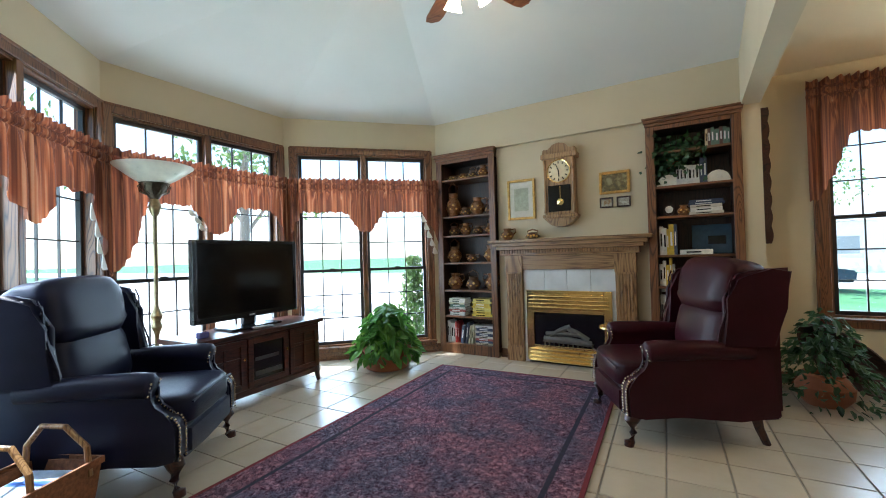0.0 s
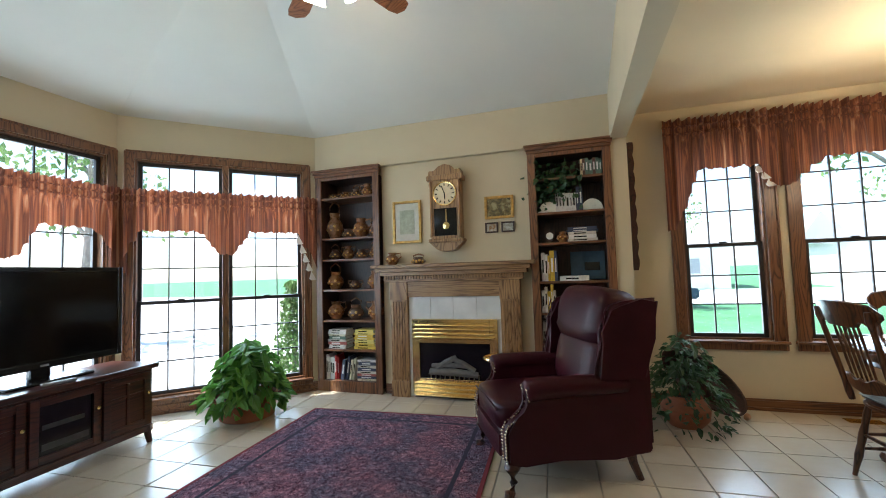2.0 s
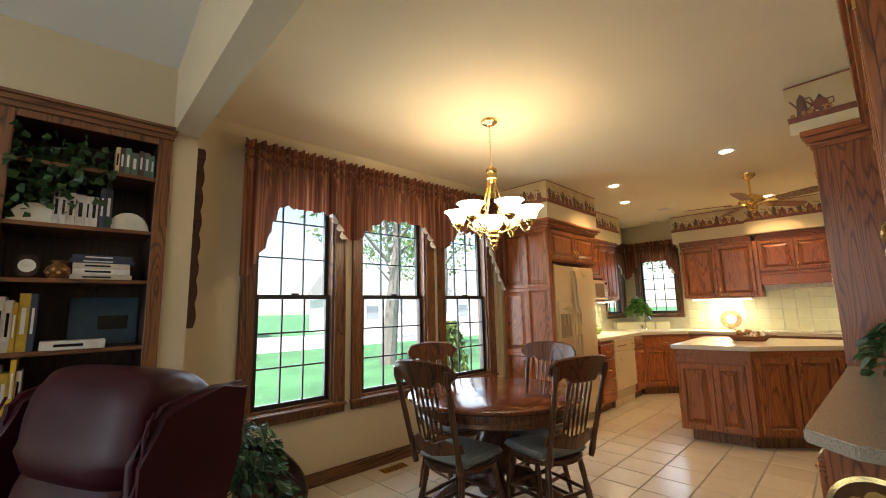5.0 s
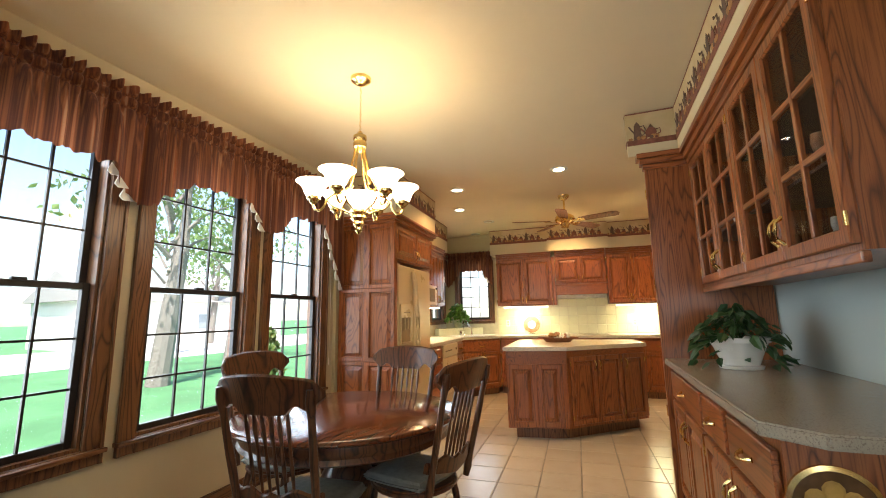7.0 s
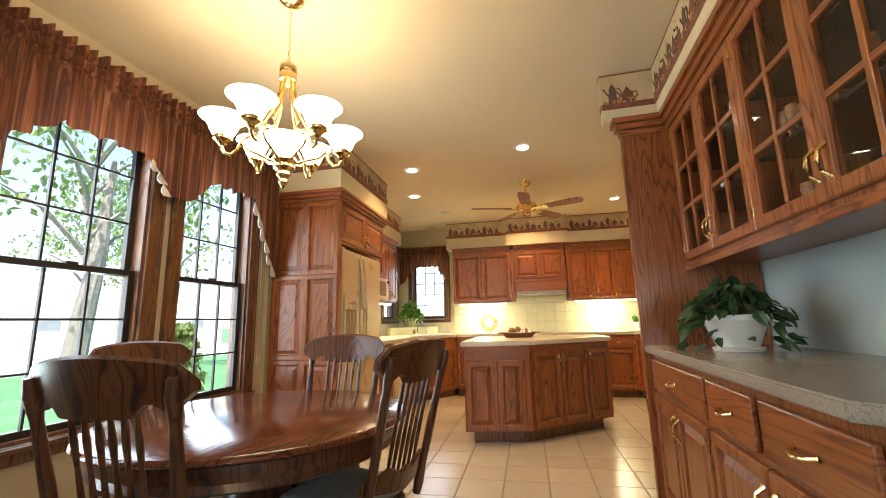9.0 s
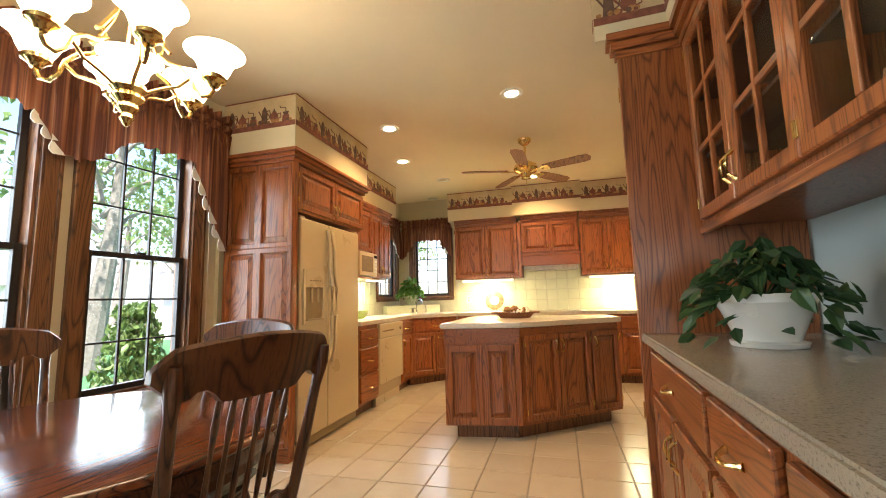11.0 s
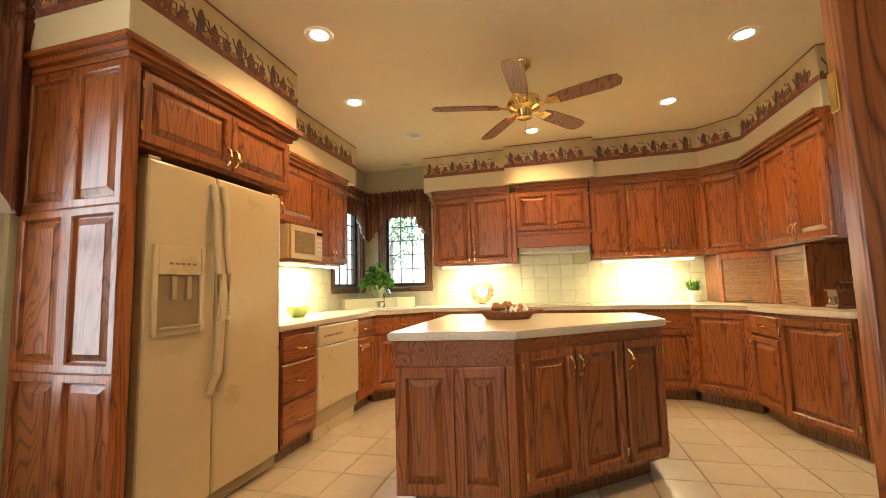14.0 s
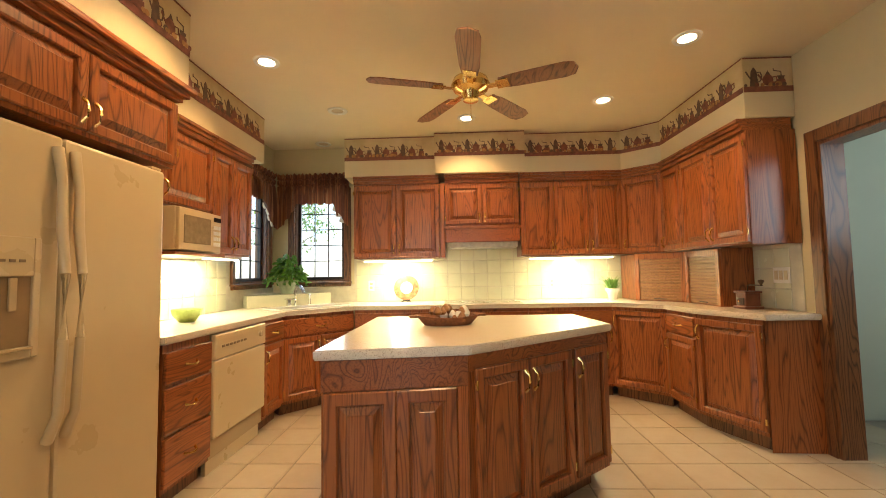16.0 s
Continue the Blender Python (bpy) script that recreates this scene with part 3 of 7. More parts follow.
window("window_1", M_AB, 0.14, LEN_AB - 0.14, WBOT, WTOP, "tall double window with transoms in oak trim", pair(0.14, LEN_AB - 0.14), 3, 3, 2.10)
window("window_2", M_BC, 0.07, 1.66, WBOT, WTOP, "tall double window with transoms in oak trim", pair(0.07, 1.66), 3, 3, 2.10)
window("window_3", M_CD, LEN_CD - 1.68, LEN_CD - 0.08, WBOT, WTOP, "tall double window with transoms in oak trim", pair(LEN_CD - 1.68, LEN_CD - 0.08), 3, 3, 2.10)
M_E = along((1.34, 5.45), (8.56, 5.45))
for i, (a, b) in enumerate(WINS):
    window("window_%d" % (4 + i), M_E, a - 1.34, b - 1.34, DZ0, DZ1, "double-hung dining window with dark muntins and oak casing", [(a - 1.34 + 0.02, b - 1.34 - 0.02)], case=0.085)
STAND[0] = WING
window("window_7", M_E, 7.55 - 1.34, 8.24 - 1.34, 1.16, 2.2, "kitchen corner casement window with dark muntins", [(7.57 - 1.34, 8.22 - 1.34)], 3, 5, case=0.06, single=True)
M_F = along((8.40, 5.45), (8.40, 0.7))
window("window_8", M_F, 0.26, 0.86, 1.16, 2.2, "kitchen corner casement window with dark muntins", [(0.28, 0.84)], 3, 5, case=0.06, single=True)


# door casing in the kitchen's side wall
def door_casing(name, m, x0, x1, z1, label):
    e = tagged(new(name), label, "door frame", kind="structure")
    e.matrix_basis = STAND[0] @ m
    part("jamb", B([(x0 - 0.002, -0.005, 0, x0 + 0.022, 0.145, z1), (x1 - 0.022, -0.005, 0, x1 + 0.002, 0.145, z1), (x0 + 0.022, -0.005, z1 - 0.022, x1 - 0.022, 0.145, z1)]), TRIM, e)
    part("casing", B([(x0 - 0.085, -0.022, 0, x0, -0.001, z1 + 0.085), (x1, -0.022, 0, x1 + 0.085, -0.001, z1 + 0.085), (x0, -0.022, z1, x1, -0.001, z1 + 0.085)], 0.005), TRIM, e)


door_casing("door_1", along((8.5, 0.85), (4.36, 0.85)), 8.5 - 6.42, 8.5 - 5.52, 2.06, "open doorway with stained oak casing and no door")
STAND[0] = Matrix()
door_casing("door_2", along((2.42, 0.4), (-1.58, 0.4)), 1.4, 2.9, 2.1, "open doorway with stained oak casing and no door")


def leaf_quads(bm, centre, radius, count, size, rnd, flat=1.0):
    for _ in range(count):
        while True:
            d = Vector((rnd.uniform(-1, 1), rnd.uniform(-1, 1), rnd.uniform(-1, 1)))
            if 0.2 < d.length < 1:
                break
        c = Vector(centre) + Vector((d.x * radius, d.y * radius, d.z * radius * flat))
        q = Euler((rnd.uniform(0, 6), rnd.uniform(0, 6), rnd.uniform(0, 6))).to_matrix()
        s = size * rnd.uniform(0.6, 1.3)
        bm.faces.new([bm.verts.new(c + q @ Vector(p) * s) for p in ((-0.5, 0, 0), (0, -0.3, 0.08), (0.55, 0, 0), (0, 0.3, 0.08))])


# ---- soffits over the cabinets, with their wallpaper border ----
def border_figures(bms, x, z, kind, rnd):
    """One still life of the border: a pot, urn or mill in dark ink with fruit at its foot. bms: dark, brown and gold."""
    dark, brown, gold = bms
    lift = lambda: 0.0050 + 0.0012 * rnd.random()
    if kind == 0:
        X([(x - 0.030, z), (x + 0.030, z), (x + 0.020, z + 0.11), (x + 0.012, z + 0.125), (x, z + 0.142), (x - 0.012, z + 0.125), (x - 0.020, z + 0.11)], 0.003, lift(), bm=dark)
        X([(x - 0.022, z + 0.045), (x - 0.022, z + 0.062), (x - 0.052, z + 0.115), (x - 0.06, z + 0.108)], 0.003, lift(), bm=dark)
        P([(x + 0.02, z + 0.10, 0.005), (x + 0.045, z + 0.105, 0.005), (x + 0.055, z + 0.075, 0.005), (x + 0.045, z + 0.04, 0.005), (x + 0.026, z + 0.03, 0.005)], 0.004, 5, dark)
    elif kind == 1:
        X([(x + 0.038 * math.cos(t_), z + 0.045 + 0.042 * math.sin(t_)) for t_ in [math.pi * i_ / 7 for i_ in range(14)]], 0.003, lift(), bm=brown)
        X([(x - 0.018, z + 0.084), (x + 0.018, z + 0.084), (x + 0.006, z + 0.102), (x, z + 0.115), (x - 0.006, z + 0.102)], 0.003, lift(), bm=dark)
        X([(x - 0.03, z + 0.03), (x - 0.034, z + 0.05), (x - 0.066, z + 0.092), (x - 0.072, z + 0.082)], 0.003, lift(), bm=brown)
        P([(x + 0.03, z + 0.065, 0.005), (x + 0.06, z + 0.07, 0.005), (x + 0.062, z + 0.035, 0.005), (x + 0.034, z + 0.025, 0.005)], 0.004, 5, brown)
    else:
        X([(x - 0.032, z), (x + 0.032, z), (x + 0.028, z + 0.05), (x - 0.028, z + 0.05)], 0.003, lift(), bm=brown)
        X([(x - 0.018, z + 0.05), (x + 0.018, z + 0.05), (x + 0.026, z + 0.075), (x - 0.026, z + 0.075)], 0.003, lift(), bm=dark)
        P([(x, z + 0.075, 0.005), (x, z + 0.105, 0.005), (x - 0.05, z + 0.112, 0.005), (x - 0.052, z + 0.128, 0.005)], 0.0035, 5, dark)
    for _ in range(5):
        cx, r = x + rnd.uniform(-0.06, 0.06), rnd.uniform(0.010, 0.019)
        X([(cx + r * math.cos(t_), z + r * 0.8 + r * math.sin(t_)) for t_ in [math.pi * i_ / 4 for i_ in range(8)]], 0.003, 0.0063 + 0.0008 * rnd.random(), bm=rnd.choice((gold, gold, brown, dark)))


def border(parent, p, q, z0=2.482, z1=2.735):
    """Wallpaper border on a soffit face from p to q (room side to the right of the way)."""
    n = math.hypot(q[0] - p[0], q[1] - p[1])
    m = along(p, q)
    part("wallpaper_border", B([(0, -0.003, z0, n, -0.0005, z1)], 0, m), BORDER, parent, "cream wallpaper border with dark teapots and fruit")
    part("border_edge", B([(0, -0.005, z0, n, -0.003, z0 + 0.04)], 0, m), BORD_DARK, parent)
    part("border_edge", B([(0, -0.005, z1 - 0.010, n, -0.003, z1)], 0, m), BORD_DARK, parent)
    rnd = random.Random(int(n * 1000))
    bms = [bmesh.new() for _ in range(3)]
    x, k = 0.075, 0
    while x < n - 0.06:
        border_figures(bms, x, z0 + 0.04, k % 3 if n > 0.3 else 0, rnd)
        x += 0.088 + 0.02 * rnd.random()
        k += 1
    for bm, mt in zip(bms, (BORD_TEAL, BORD_DARK, BORD_GOLD)):
        bm.transform(m @ UPRIGHT)
        part("border_figures", bm, mt, parent)["kind"] = "stuff"


def soffit(name, outline, faces, z0=2.30):
    e = tagged(new(name), "cream painted soffit over the kitchen cabinets", "soffit", kind="structure")
    e.matrix_basis = STAND[0]
    part("soffit_body", X(outline, z0, 2.739), SOFFIT, e)
    for p, q in faces:
        border(e, q, p)
    return e


STAND[0] = WING
soffit("soffit_1", [(4.62, 5.445), (4.62, 4.78), (5.85, 4.78), (5.85, 5.445)], [((4.62, 4.78), (4.62, 5.445)), ((5.85, 4.78), (4.62, 4.78))])
soffit("soffit_2", [(5.855, 5.445), (5.855, 5.10), (7.42, 5.10), (7.42, 5.445)], [((7.42, 5.10), (5.855, 5.10))])
soffit("soffit_3", [(8.395, 4.50), (8.06, 4.50), (8.06, 3.505), (8.395, 3.505)], [((8.06, 3.505), (8.06, 4.50))])
soffit("soffit_4", [(8.395, 3.50), (7.96, 3.50), (7.96, 2.54), (8.395, 2.54)], [((7.96, 2.54), (7.96, 3.50))])
soffit("soffit_5", [(8.395, 2.535), (8.06, 2.535), (8.06, 1.50), (7.80, 1.20), (6.58, 1.20), (6.58, 0.855), (8.395, 0.855)], [((8.06, 1.50), (8.06, 2.535)), ((7.80, 1.20), (8.06, 1.50)), ((6.58, 1.20), (7.80, 1.20)), ((6.58, 0.855), (6.58, 1.20))])
STAND[0] = Matrix()
soffit("soffit_6", [(2.40, 1.825), (4.29, 1.825), (4.29, 2.60), (4.23, 2.60), (4.23, 2.27), (2.40, 2.27)], [((2.40, 2.27), (4.23, 2.27)), ((4.23, 2.27), (4.23, 2.60)), ((4.23, 2.60), (4.29, 2.60)), ((4.29, 2.60), (4.29, 1.825))], 2.40)


# ---- outdoors ----
tagged(part("ground", B([(-300, -300, -0.75, 300, 300, -0.45)]), GRASS, None), "mown green lawn round the house", "ground", kind="structure")
setting("road", B([(-200, 21.5, -0.46, 200, 33, -0.44)]), ASPHALT, "pale sunlit street past the lawn", "road")
# made-up pale sheets that imitate the blown-out brightness outside the bay
setting("driveway", B([(-45, 6.4, -0.452, 0.4, 21.5, -0.43), (-45, -12, -0.452, -5.2, 6.4, -0.43)]), ASPHALT, "pale ground sheet standing for glare outside the bay window", "pavement")


def tree(at, h, seed, spread=2.2):
    rnd = random.Random(seed)
    e = thing("tree", "leafy garden tree standing on the lawn", "tree", at, group="garden trees")
    bt = P([(0, 0, 0), (0.12, -0.05, h * 0.2), (0.3, -0.1, h * 0.42), (0.4, -0.1, h * 0.7)], 0.2, 10, radii=[0.034 * h, 0.027 * h, 0.021 * h, 0.06])
    crown = bmesh.new()
    for i in range(11):
        a, z = i * 2.4 + rnd.random(), h * (0.36 + 0.045 * i)
        r = spread * (1 - i * 0.05)
        tip = (math.cos(a) * r * 0.8, math.sin(a) * r * 0.8, z + h * 0.16)
        P([(0.08, 0.05, z), (tip[0] * 0.5, tip[1] * 0.5, z + h * 0.11), tip], 0.05, 6, bt, radii=[0.075, 0.045, 0.015])
        leaf_quads(crown, tip, r * 0.6, 105, 0.22, rnd, 0.7)
    part("trunk", bt, BARK, e)
    part("crown", crown, LEAFOUT, e)


for i, (tx, ty, h) in enumerate(((8.95, 14.0, 8.5), (2.2, 19.0, 7.5), (-1.0, 17.5, 7), (14.0, 17.0, 8), (-6.0, 15.0, 8), (-12.0, 9.0, 7), (-13.0, 2.5, 7.5), (-11, -4, 7), (27, 14, 7), (19, 3.5, 6.5), (16, 24.0, 9), (6, 31.0, 9), (-2, 32, 10), (-12, 30, 10), (24, 30, 9))):
    tree((tx, ty, -0.46), h, i + 3)


def bush(at, r, h, seed, label):
    rnd = random.Random(seed)
    e = thing("bush", label, "bush", at)
    bm = bmesh.new()
    for k in range(12):
        z = h * (k + 0.5) / 12
        rr = r * (1.05 - 0.75 * z / h)
        leaf_quads(bm, (0, 0, z), rr, 230, 0.075, rnd, 0.5)
    part("stem", P([(0, 0, 0), (0, 0, h * 0.6)], 0.04, 8), BARK, e)
    part("foliage", bm, LEAFOUT, e)


bush((-3.25, 6.45, -0.43), 0.42, 1.65, 1, "conical green shrub on the lawn by the window")
bush((4.75, 6.5, -0.46), 0.5, 1.6, 2, "broad green shrub on the lawn by the window")


def house(at, w, d, h, rz):
    e = thing("house", "single-storey neighbour house with a pitched roof", "house", at, rz, "neighbour houses")
    part("wall", B([(-w / 2, -d / 2, 0, w / 2, d / 2, h)]), plain("siding_pale", (0.72, 0.70, 0.66)), e)
    rf = X([(-d / 2 - 0.4, 0), (d / 2 + 0.4, 0), (0, 2.0)], -w / 2 - 0.4, w / 2 + 0.4)
    rf.transform(Matrix.Translation((0, 0, h)) @ Matrix.Rotation(radians(90), 4, "Z") @ Matrix.Rotation(radians(90), 4, "X"))
    part("roof", rf, plain("shingle_grey", (0.30, 0.29, 0.28)), e)
    for i in range(3):
        x = -w / 2 + w * (i + 0.5) / 3
        wn = part("window", B([(x - 0.6, -d / 2 - 0.04, 1.0, x + 0.6, -d / 2 + 0.02, 2.2)]), plain("trim_white", (0.7, 0.7, 0.68)), e)
        part("pane", B([(x - 0.52, -d / 2 - 0.05, 1.08, x + 0.52, -d / 2 - 0.041, 2.12)]), plain("far_pane", (0.32, 0.35, 0.38), 0.2), wn)


house((4, 38, -0.45), 14, 8, 3, 0)
house((-16, 37, -0.45), 13, 8, 3, 4)
house((24, 34, -0.45), 14, 8, 3, -6)


def parked_car(at, rz, c):
    e = thing("car", "dark blue parked car at the street", "car", at, rz)
    body = X([(-2.2, 0.35), (2.2, 0.35), (2.25, 0.75), (1.3, 0.9), (0.7, 1.4), (-1.3, 1.45), (-1.9, 0.95), (-2.25, 0.85)], -0.85, 0.85, UPRIGHT, 0.06)
    part("body", body, plain("car_paint", c, 0.25), e)
    part("window", X([(1.1, 0.92), (0.62, 1.33), (-1.2, 1.37), (-1.65, 0.95)], -0.862, 0.862, UPRIGHT), SCREEN, e)
    for x in (-1.4, 1.4):
        for s in (-1, 1):
            w = part("wheel", L([(0, -0.1), (0.33, -0.1), (0.33, 0.1), (0, 0.1)], 20, pose(x, s * 0.78, 0.33, 90)), BLACK, e)
            part("rim", L([(0, -0.105), (0.2, -0.105), (0.2, 0.105), (0, 0.105)], 16, pose(x, s * 0.78, 0.33, 90)), CHROME, w)


parked_car((3.2, 20.3, -0.44), 3, (0.03, 0.05, 0.10))

def leafy(bm, centre, r, count, size, rnd, up=0.4, droop=0.5):
    """Leaves on arching stems round a centre."""
    for _ in range(count):
        a, k = rnd.uniform(0, 2 * math.pi), rnd.random() ** 0.6
        rad = r * k
        z = up * (1 - k * k) * rnd.uniform(0.3, 1.1) + droop * -max(0, k - 0.55) * rnd.random()
        c = Vector((centre[0] + rad * math.cos(a), centre[1] + rad * math.sin(a), centre[2] + z))
        q = Euler((rnd.uniform(-0.9, 0.9), rnd.uniform(-0.2, 1.1), a + rnd.uniform(-0.8, 0.8))).to_matrix()
        s = size * rnd.uniform(0.6, 1.3)
        pts = ((-0.5, 0, 0), (-0.2, -0.3, 0.05), (0.25, -0.22, 0.02), (0.6, 0, -0.12), (0.25, 0.22, 0.02), (-0.2, 0.3, 0.05))
        v = [bm.verts.new(c + q @ Vector(p) * s) for p in pts]
        bm.faces.new((v[0], v[1], v[2], v[3]))
        bm.faces.new((v[0], v[3], v[4], v[5]))


def plant(at, pot_profile, pot_mat, r, count, size, up, droop, leaf, label, seed, soil_z):
    rnd = random.Random(seed)
    e = thing("potted_plant", label, "plant", at)
    smooth(part("pot", L(pot_profile, 28), pot_mat, e))
    part("soil", L([(0, soil_z), (pot_profile[-1][0], soil_z)], 24), SOIL, e)
    st = bmesh.new()
    for i in range(14):
        a = i * 2.4
        P([(0, 0, soil_z - 0.01), (r * 0.4 * math.cos(a), r * 0.4 * math.sin(a), soil_z + up * 0.6), (r * 0.85 * math.cos(a), r * 0.85 * math.sin(a), soil_z + up * 0.25)], 0.003, 5, st)
    part("stem", st, leaf, e)
    bm = bmesh.new()
    leafy(bm, (0, 0, soil_z + 0.02), r, count, size, rnd, up, droop)
    part("foliage", bm, leaf, e)
    return e


def pot(r0, r1, h, lip=0.012):
    return [(0, 0), (r0, 0), (r0 + (r1 - r0) * 0.5, h * 0.5), (r1, h - 0.03), (r1 + lip, h - 0.03), (r1 + lip, h), (r1 - 0.01, h), (r1 - 0.015, h - 0.02)]


# ---- living room ----


def bookcase(x0, x1, shelves, label):
    e = thing("bookcase", label, "bookcase", group="built-in bookcases")
    y0, y1 = 5.205, 5.555
    part("face_frame", B([(x0, 5.185, 0.0, x0 + 0.075, y0, 2.40), (x1 - 0.075, 5.185, 0.0, x1, y0, 2.40), (x0 + 0.075, 5.185, 0.0, x1 - 0.075, y0, 0.12), (x0 + 0.075, 5.185, 2.36, x1 - 0.075, y0, 2.40)], 0.004), TRIM, e)
    # inner faces coloured far darker than the frame to stand for niche shade
    part("side", B([(x0 + 0.055, y0, 0.02, x0 + 0.073, y1, 2.4)]), DARKOAK_SHADE, e)
    part("side", B([(x1 - 0.073, y0, 0.02, x1 - 0.055, y1, 2.4)]), DARKOAK_SHADE, e)
    part("back", B([(x0 + 0.05, y1 - 0.02, 0.02, x1 - 0.05, y1 - 0.003, 2.4)]), DARKOAK_SHADE, e)
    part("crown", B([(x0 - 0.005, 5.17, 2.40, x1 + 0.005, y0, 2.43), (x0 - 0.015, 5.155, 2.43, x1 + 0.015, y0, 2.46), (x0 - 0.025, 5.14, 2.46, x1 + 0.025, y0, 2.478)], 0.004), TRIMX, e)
    part("top", B([(x0 + 0.073, y0, 2.37, x1 - 0.073, y1 - 0.02, 2.39)]), DARKOAK_SHADE, e)
    for z in shelves:
        part("shelf", B([(x0 + 0.074, 5.20, z - 0.022, x1 - 0.074, y1 - 0.021, z)], 0.002), TRIMX, e)
    return e


SH_L = (0.12, 0.46, 0.78, 1.12, 1.46, 1.70, 2.16)
SH_R = (0.12, 0.42, 0.86, 1.16, 1.53, 1.82, 2.15)
bookcase(-1.965, -1.165, SH_L, "built-in oak bookcase filled with pottery and books")
bookcase(0.44, 1.20, SH_R, "built-in oak bookcase with books and trailing ivy")


def book(x, y, z, w, d, h, c, flat=False, rz=0.0, tilt=0.0):
    e = thing("book", "hardback book lying flat on a shelf" if flat else "hardback book standing on a shelf", "book", (x, y, z), rz, "books on the shelves")
    name = "cover_%d%d%d" % tuple(int(v * 10) for v in c)
    m = pose(0, 0, 0, 0, tilt, 0)
    if flat:
        part("cover", B([(-h / 2, -d / 2, 0, h / 2, d / 2, 0.003), (-h / 2, -d / 2, w - 0.003, h / 2, d / 2, w), (-h / 2, -d / 2, 0.003, h / 2, -d / 2 + 0.003, w - 0.003)], 0.0008), plain(name, c), e)
        part("pages", B([(-h / 2 + 0.003, -d / 2 + 0.003, 0.003, h / 2 - 0.003, d / 2 - 0.004, w - 0.003)]), PAPER, e)
        part("spine_title", B([(-h * 0.3, -d / 2 - 0.001, w * 0.35, h * 0.15, -d / 2, w * 0.65)]), PAPER if sum(c) < 1 else BLACK, e)
    else:
        part("cover", B([(-w / 2, -d / 2, 0, -w / 2 + 0.003, d / 2, h), (w / 2 - 0.003, -d / 2, 0, w / 2, d / 2, h), (-w / 2 + 0.003, -d / 2, 0, w / 2 - 0.003, -d / 2 + 0.003, h)], 0.0008, m), plain(name, c), e)
        part("pages", B([(-w / 2 + 0.003, -d / 2 + 0.003, 0.003, w / 2 - 0.003, d / 2 - 0.004, h - 0.004)], 0, m), PAPER, e)
        part("spine_title", B([(-w * 0.2, -d / 2 - 0.001, h * 0.3, w * 0.2, -d / 2, h * 0.75)], 0, m), PAPER if sum(c) < 1 else BLACK, e)


def row_of_books(x0, x1, z, hmin, hmax, colours, seed, y=5.31, lean=0.0):
    rnd = random.Random(seed)
    x = x0
    while x < x1 - 0.012:
        w = min(rnd.uniform(0.018, 0.042), x1 - x)
        book(x + w / 2, y, z, w - 0.001, rnd.uniform(0.13, 0.17), rnd.uniform(hmin, hmax), rnd.choice(colours), tilt=lean)
        x += w + abs(lean) * 0.002


def pile_of_books(x, z, n, colours, seed, y=5.32, w=0.22):
    rnd = random.Random(seed)
    for i in range(n):
        h = rnd.uniform(0.018, 0.036)
        book(x, y, z, h, 0.17, w * rnd.uniform(0.85, 1.05), rnd.choice(colours), True, rnd.uniform(-4, 4))
        z += h + 0.0006


DULL = [(0.04, 0.05, 0.09), (0.5, 0.47, 0.4), (0.03, 0.03, 0.03), (0.3, 0.08, 0.06), (0.1, 0.16, 0.12), (0.55, 0.5, 0.35)]
PALE = [(0.62, 0.58, 0.5), (0.55, 0.5, 0.42), (0.66, 0.63, 0.58)]
YEL = [(0.6, 0.42, 0.05), (0.62, 0.5, 0.12), (0.6, 0.55, 0.4), (0.55, 0.36, 0.03)]
row_of_books(-1.88, -1.73, 0.121, 0.24, 0.28, [(0.4, 0.03, 0.03), (0.6, 0.58, 0.55)], 1)
row_of_books(-1.70, -1.53, 0.121, 0.22, 0.27, DULL, 2, lean=8)
pile_of_books(-1.37, 0.121, 8, DULL + PALE, 3, w=0.26)
pile_of_books(-1.74, 0.461, 8, DULL + PALE, 4, w=0.24)
pile_of_books(-1.40, 0.461, 8, YEL, 5, w=0.26)
row_of_books(0.52, 0.80, 0.121, 0.2, 0.26, DULL, 6)
row_of_books(0.52, 0.74, 0.421, 0.30, 0.38, DULL + PALE, 7)
pile_of_books(0.64, 0.421 + 0.385, 1, PALE, 8, w=0.2)
row_of_books(0.52, 0.66, 0.861, 0.2, 0.27, PALE + [(0.5, 0.3, 0.05)], 9)
row_of_books(0.53, 0.68, 1.161, 0.24, 0.30, [(0.6, 0.58, 0.55), (0.05, 0.05, 0.05), (0.55, 0.35, 0.06)], 10)
book(0.83, 5.27, 1.161, 0.045, 0.15, 0.26, (0.66, 0.63, 0.58), True)
pile_of_books(0.92, 1.531, 5, DULL + PALE, 11, w=0.28)
row_of_books(0.69, 0.88, 1.821, 0.17, 0.19, [(0.62, 0.58, 0.5)], 12)
row_of_books(0.88, 0.94, 1.821, 0.2, 0.24, [(0.04, 0.03, 0.03)], 13)
row_of_books(0.93, 1.12, 2.151, 0.14, 0.17, [(0.5, 0.4, 0.25), (0.12, 0.16, 0.12), (0.1, 0.05, 0.04)], 14)

POTTERY = plain("pottery_amber", (0.20, 0.085, 0.03), 0.28)
POTTERY2 = plain("pottery_dark", (0.10, 0.05, 0.03), 0.3)
POTGOLD = plain("pottery_yellow", (0.6, 0.36, 0.09), 0.35)


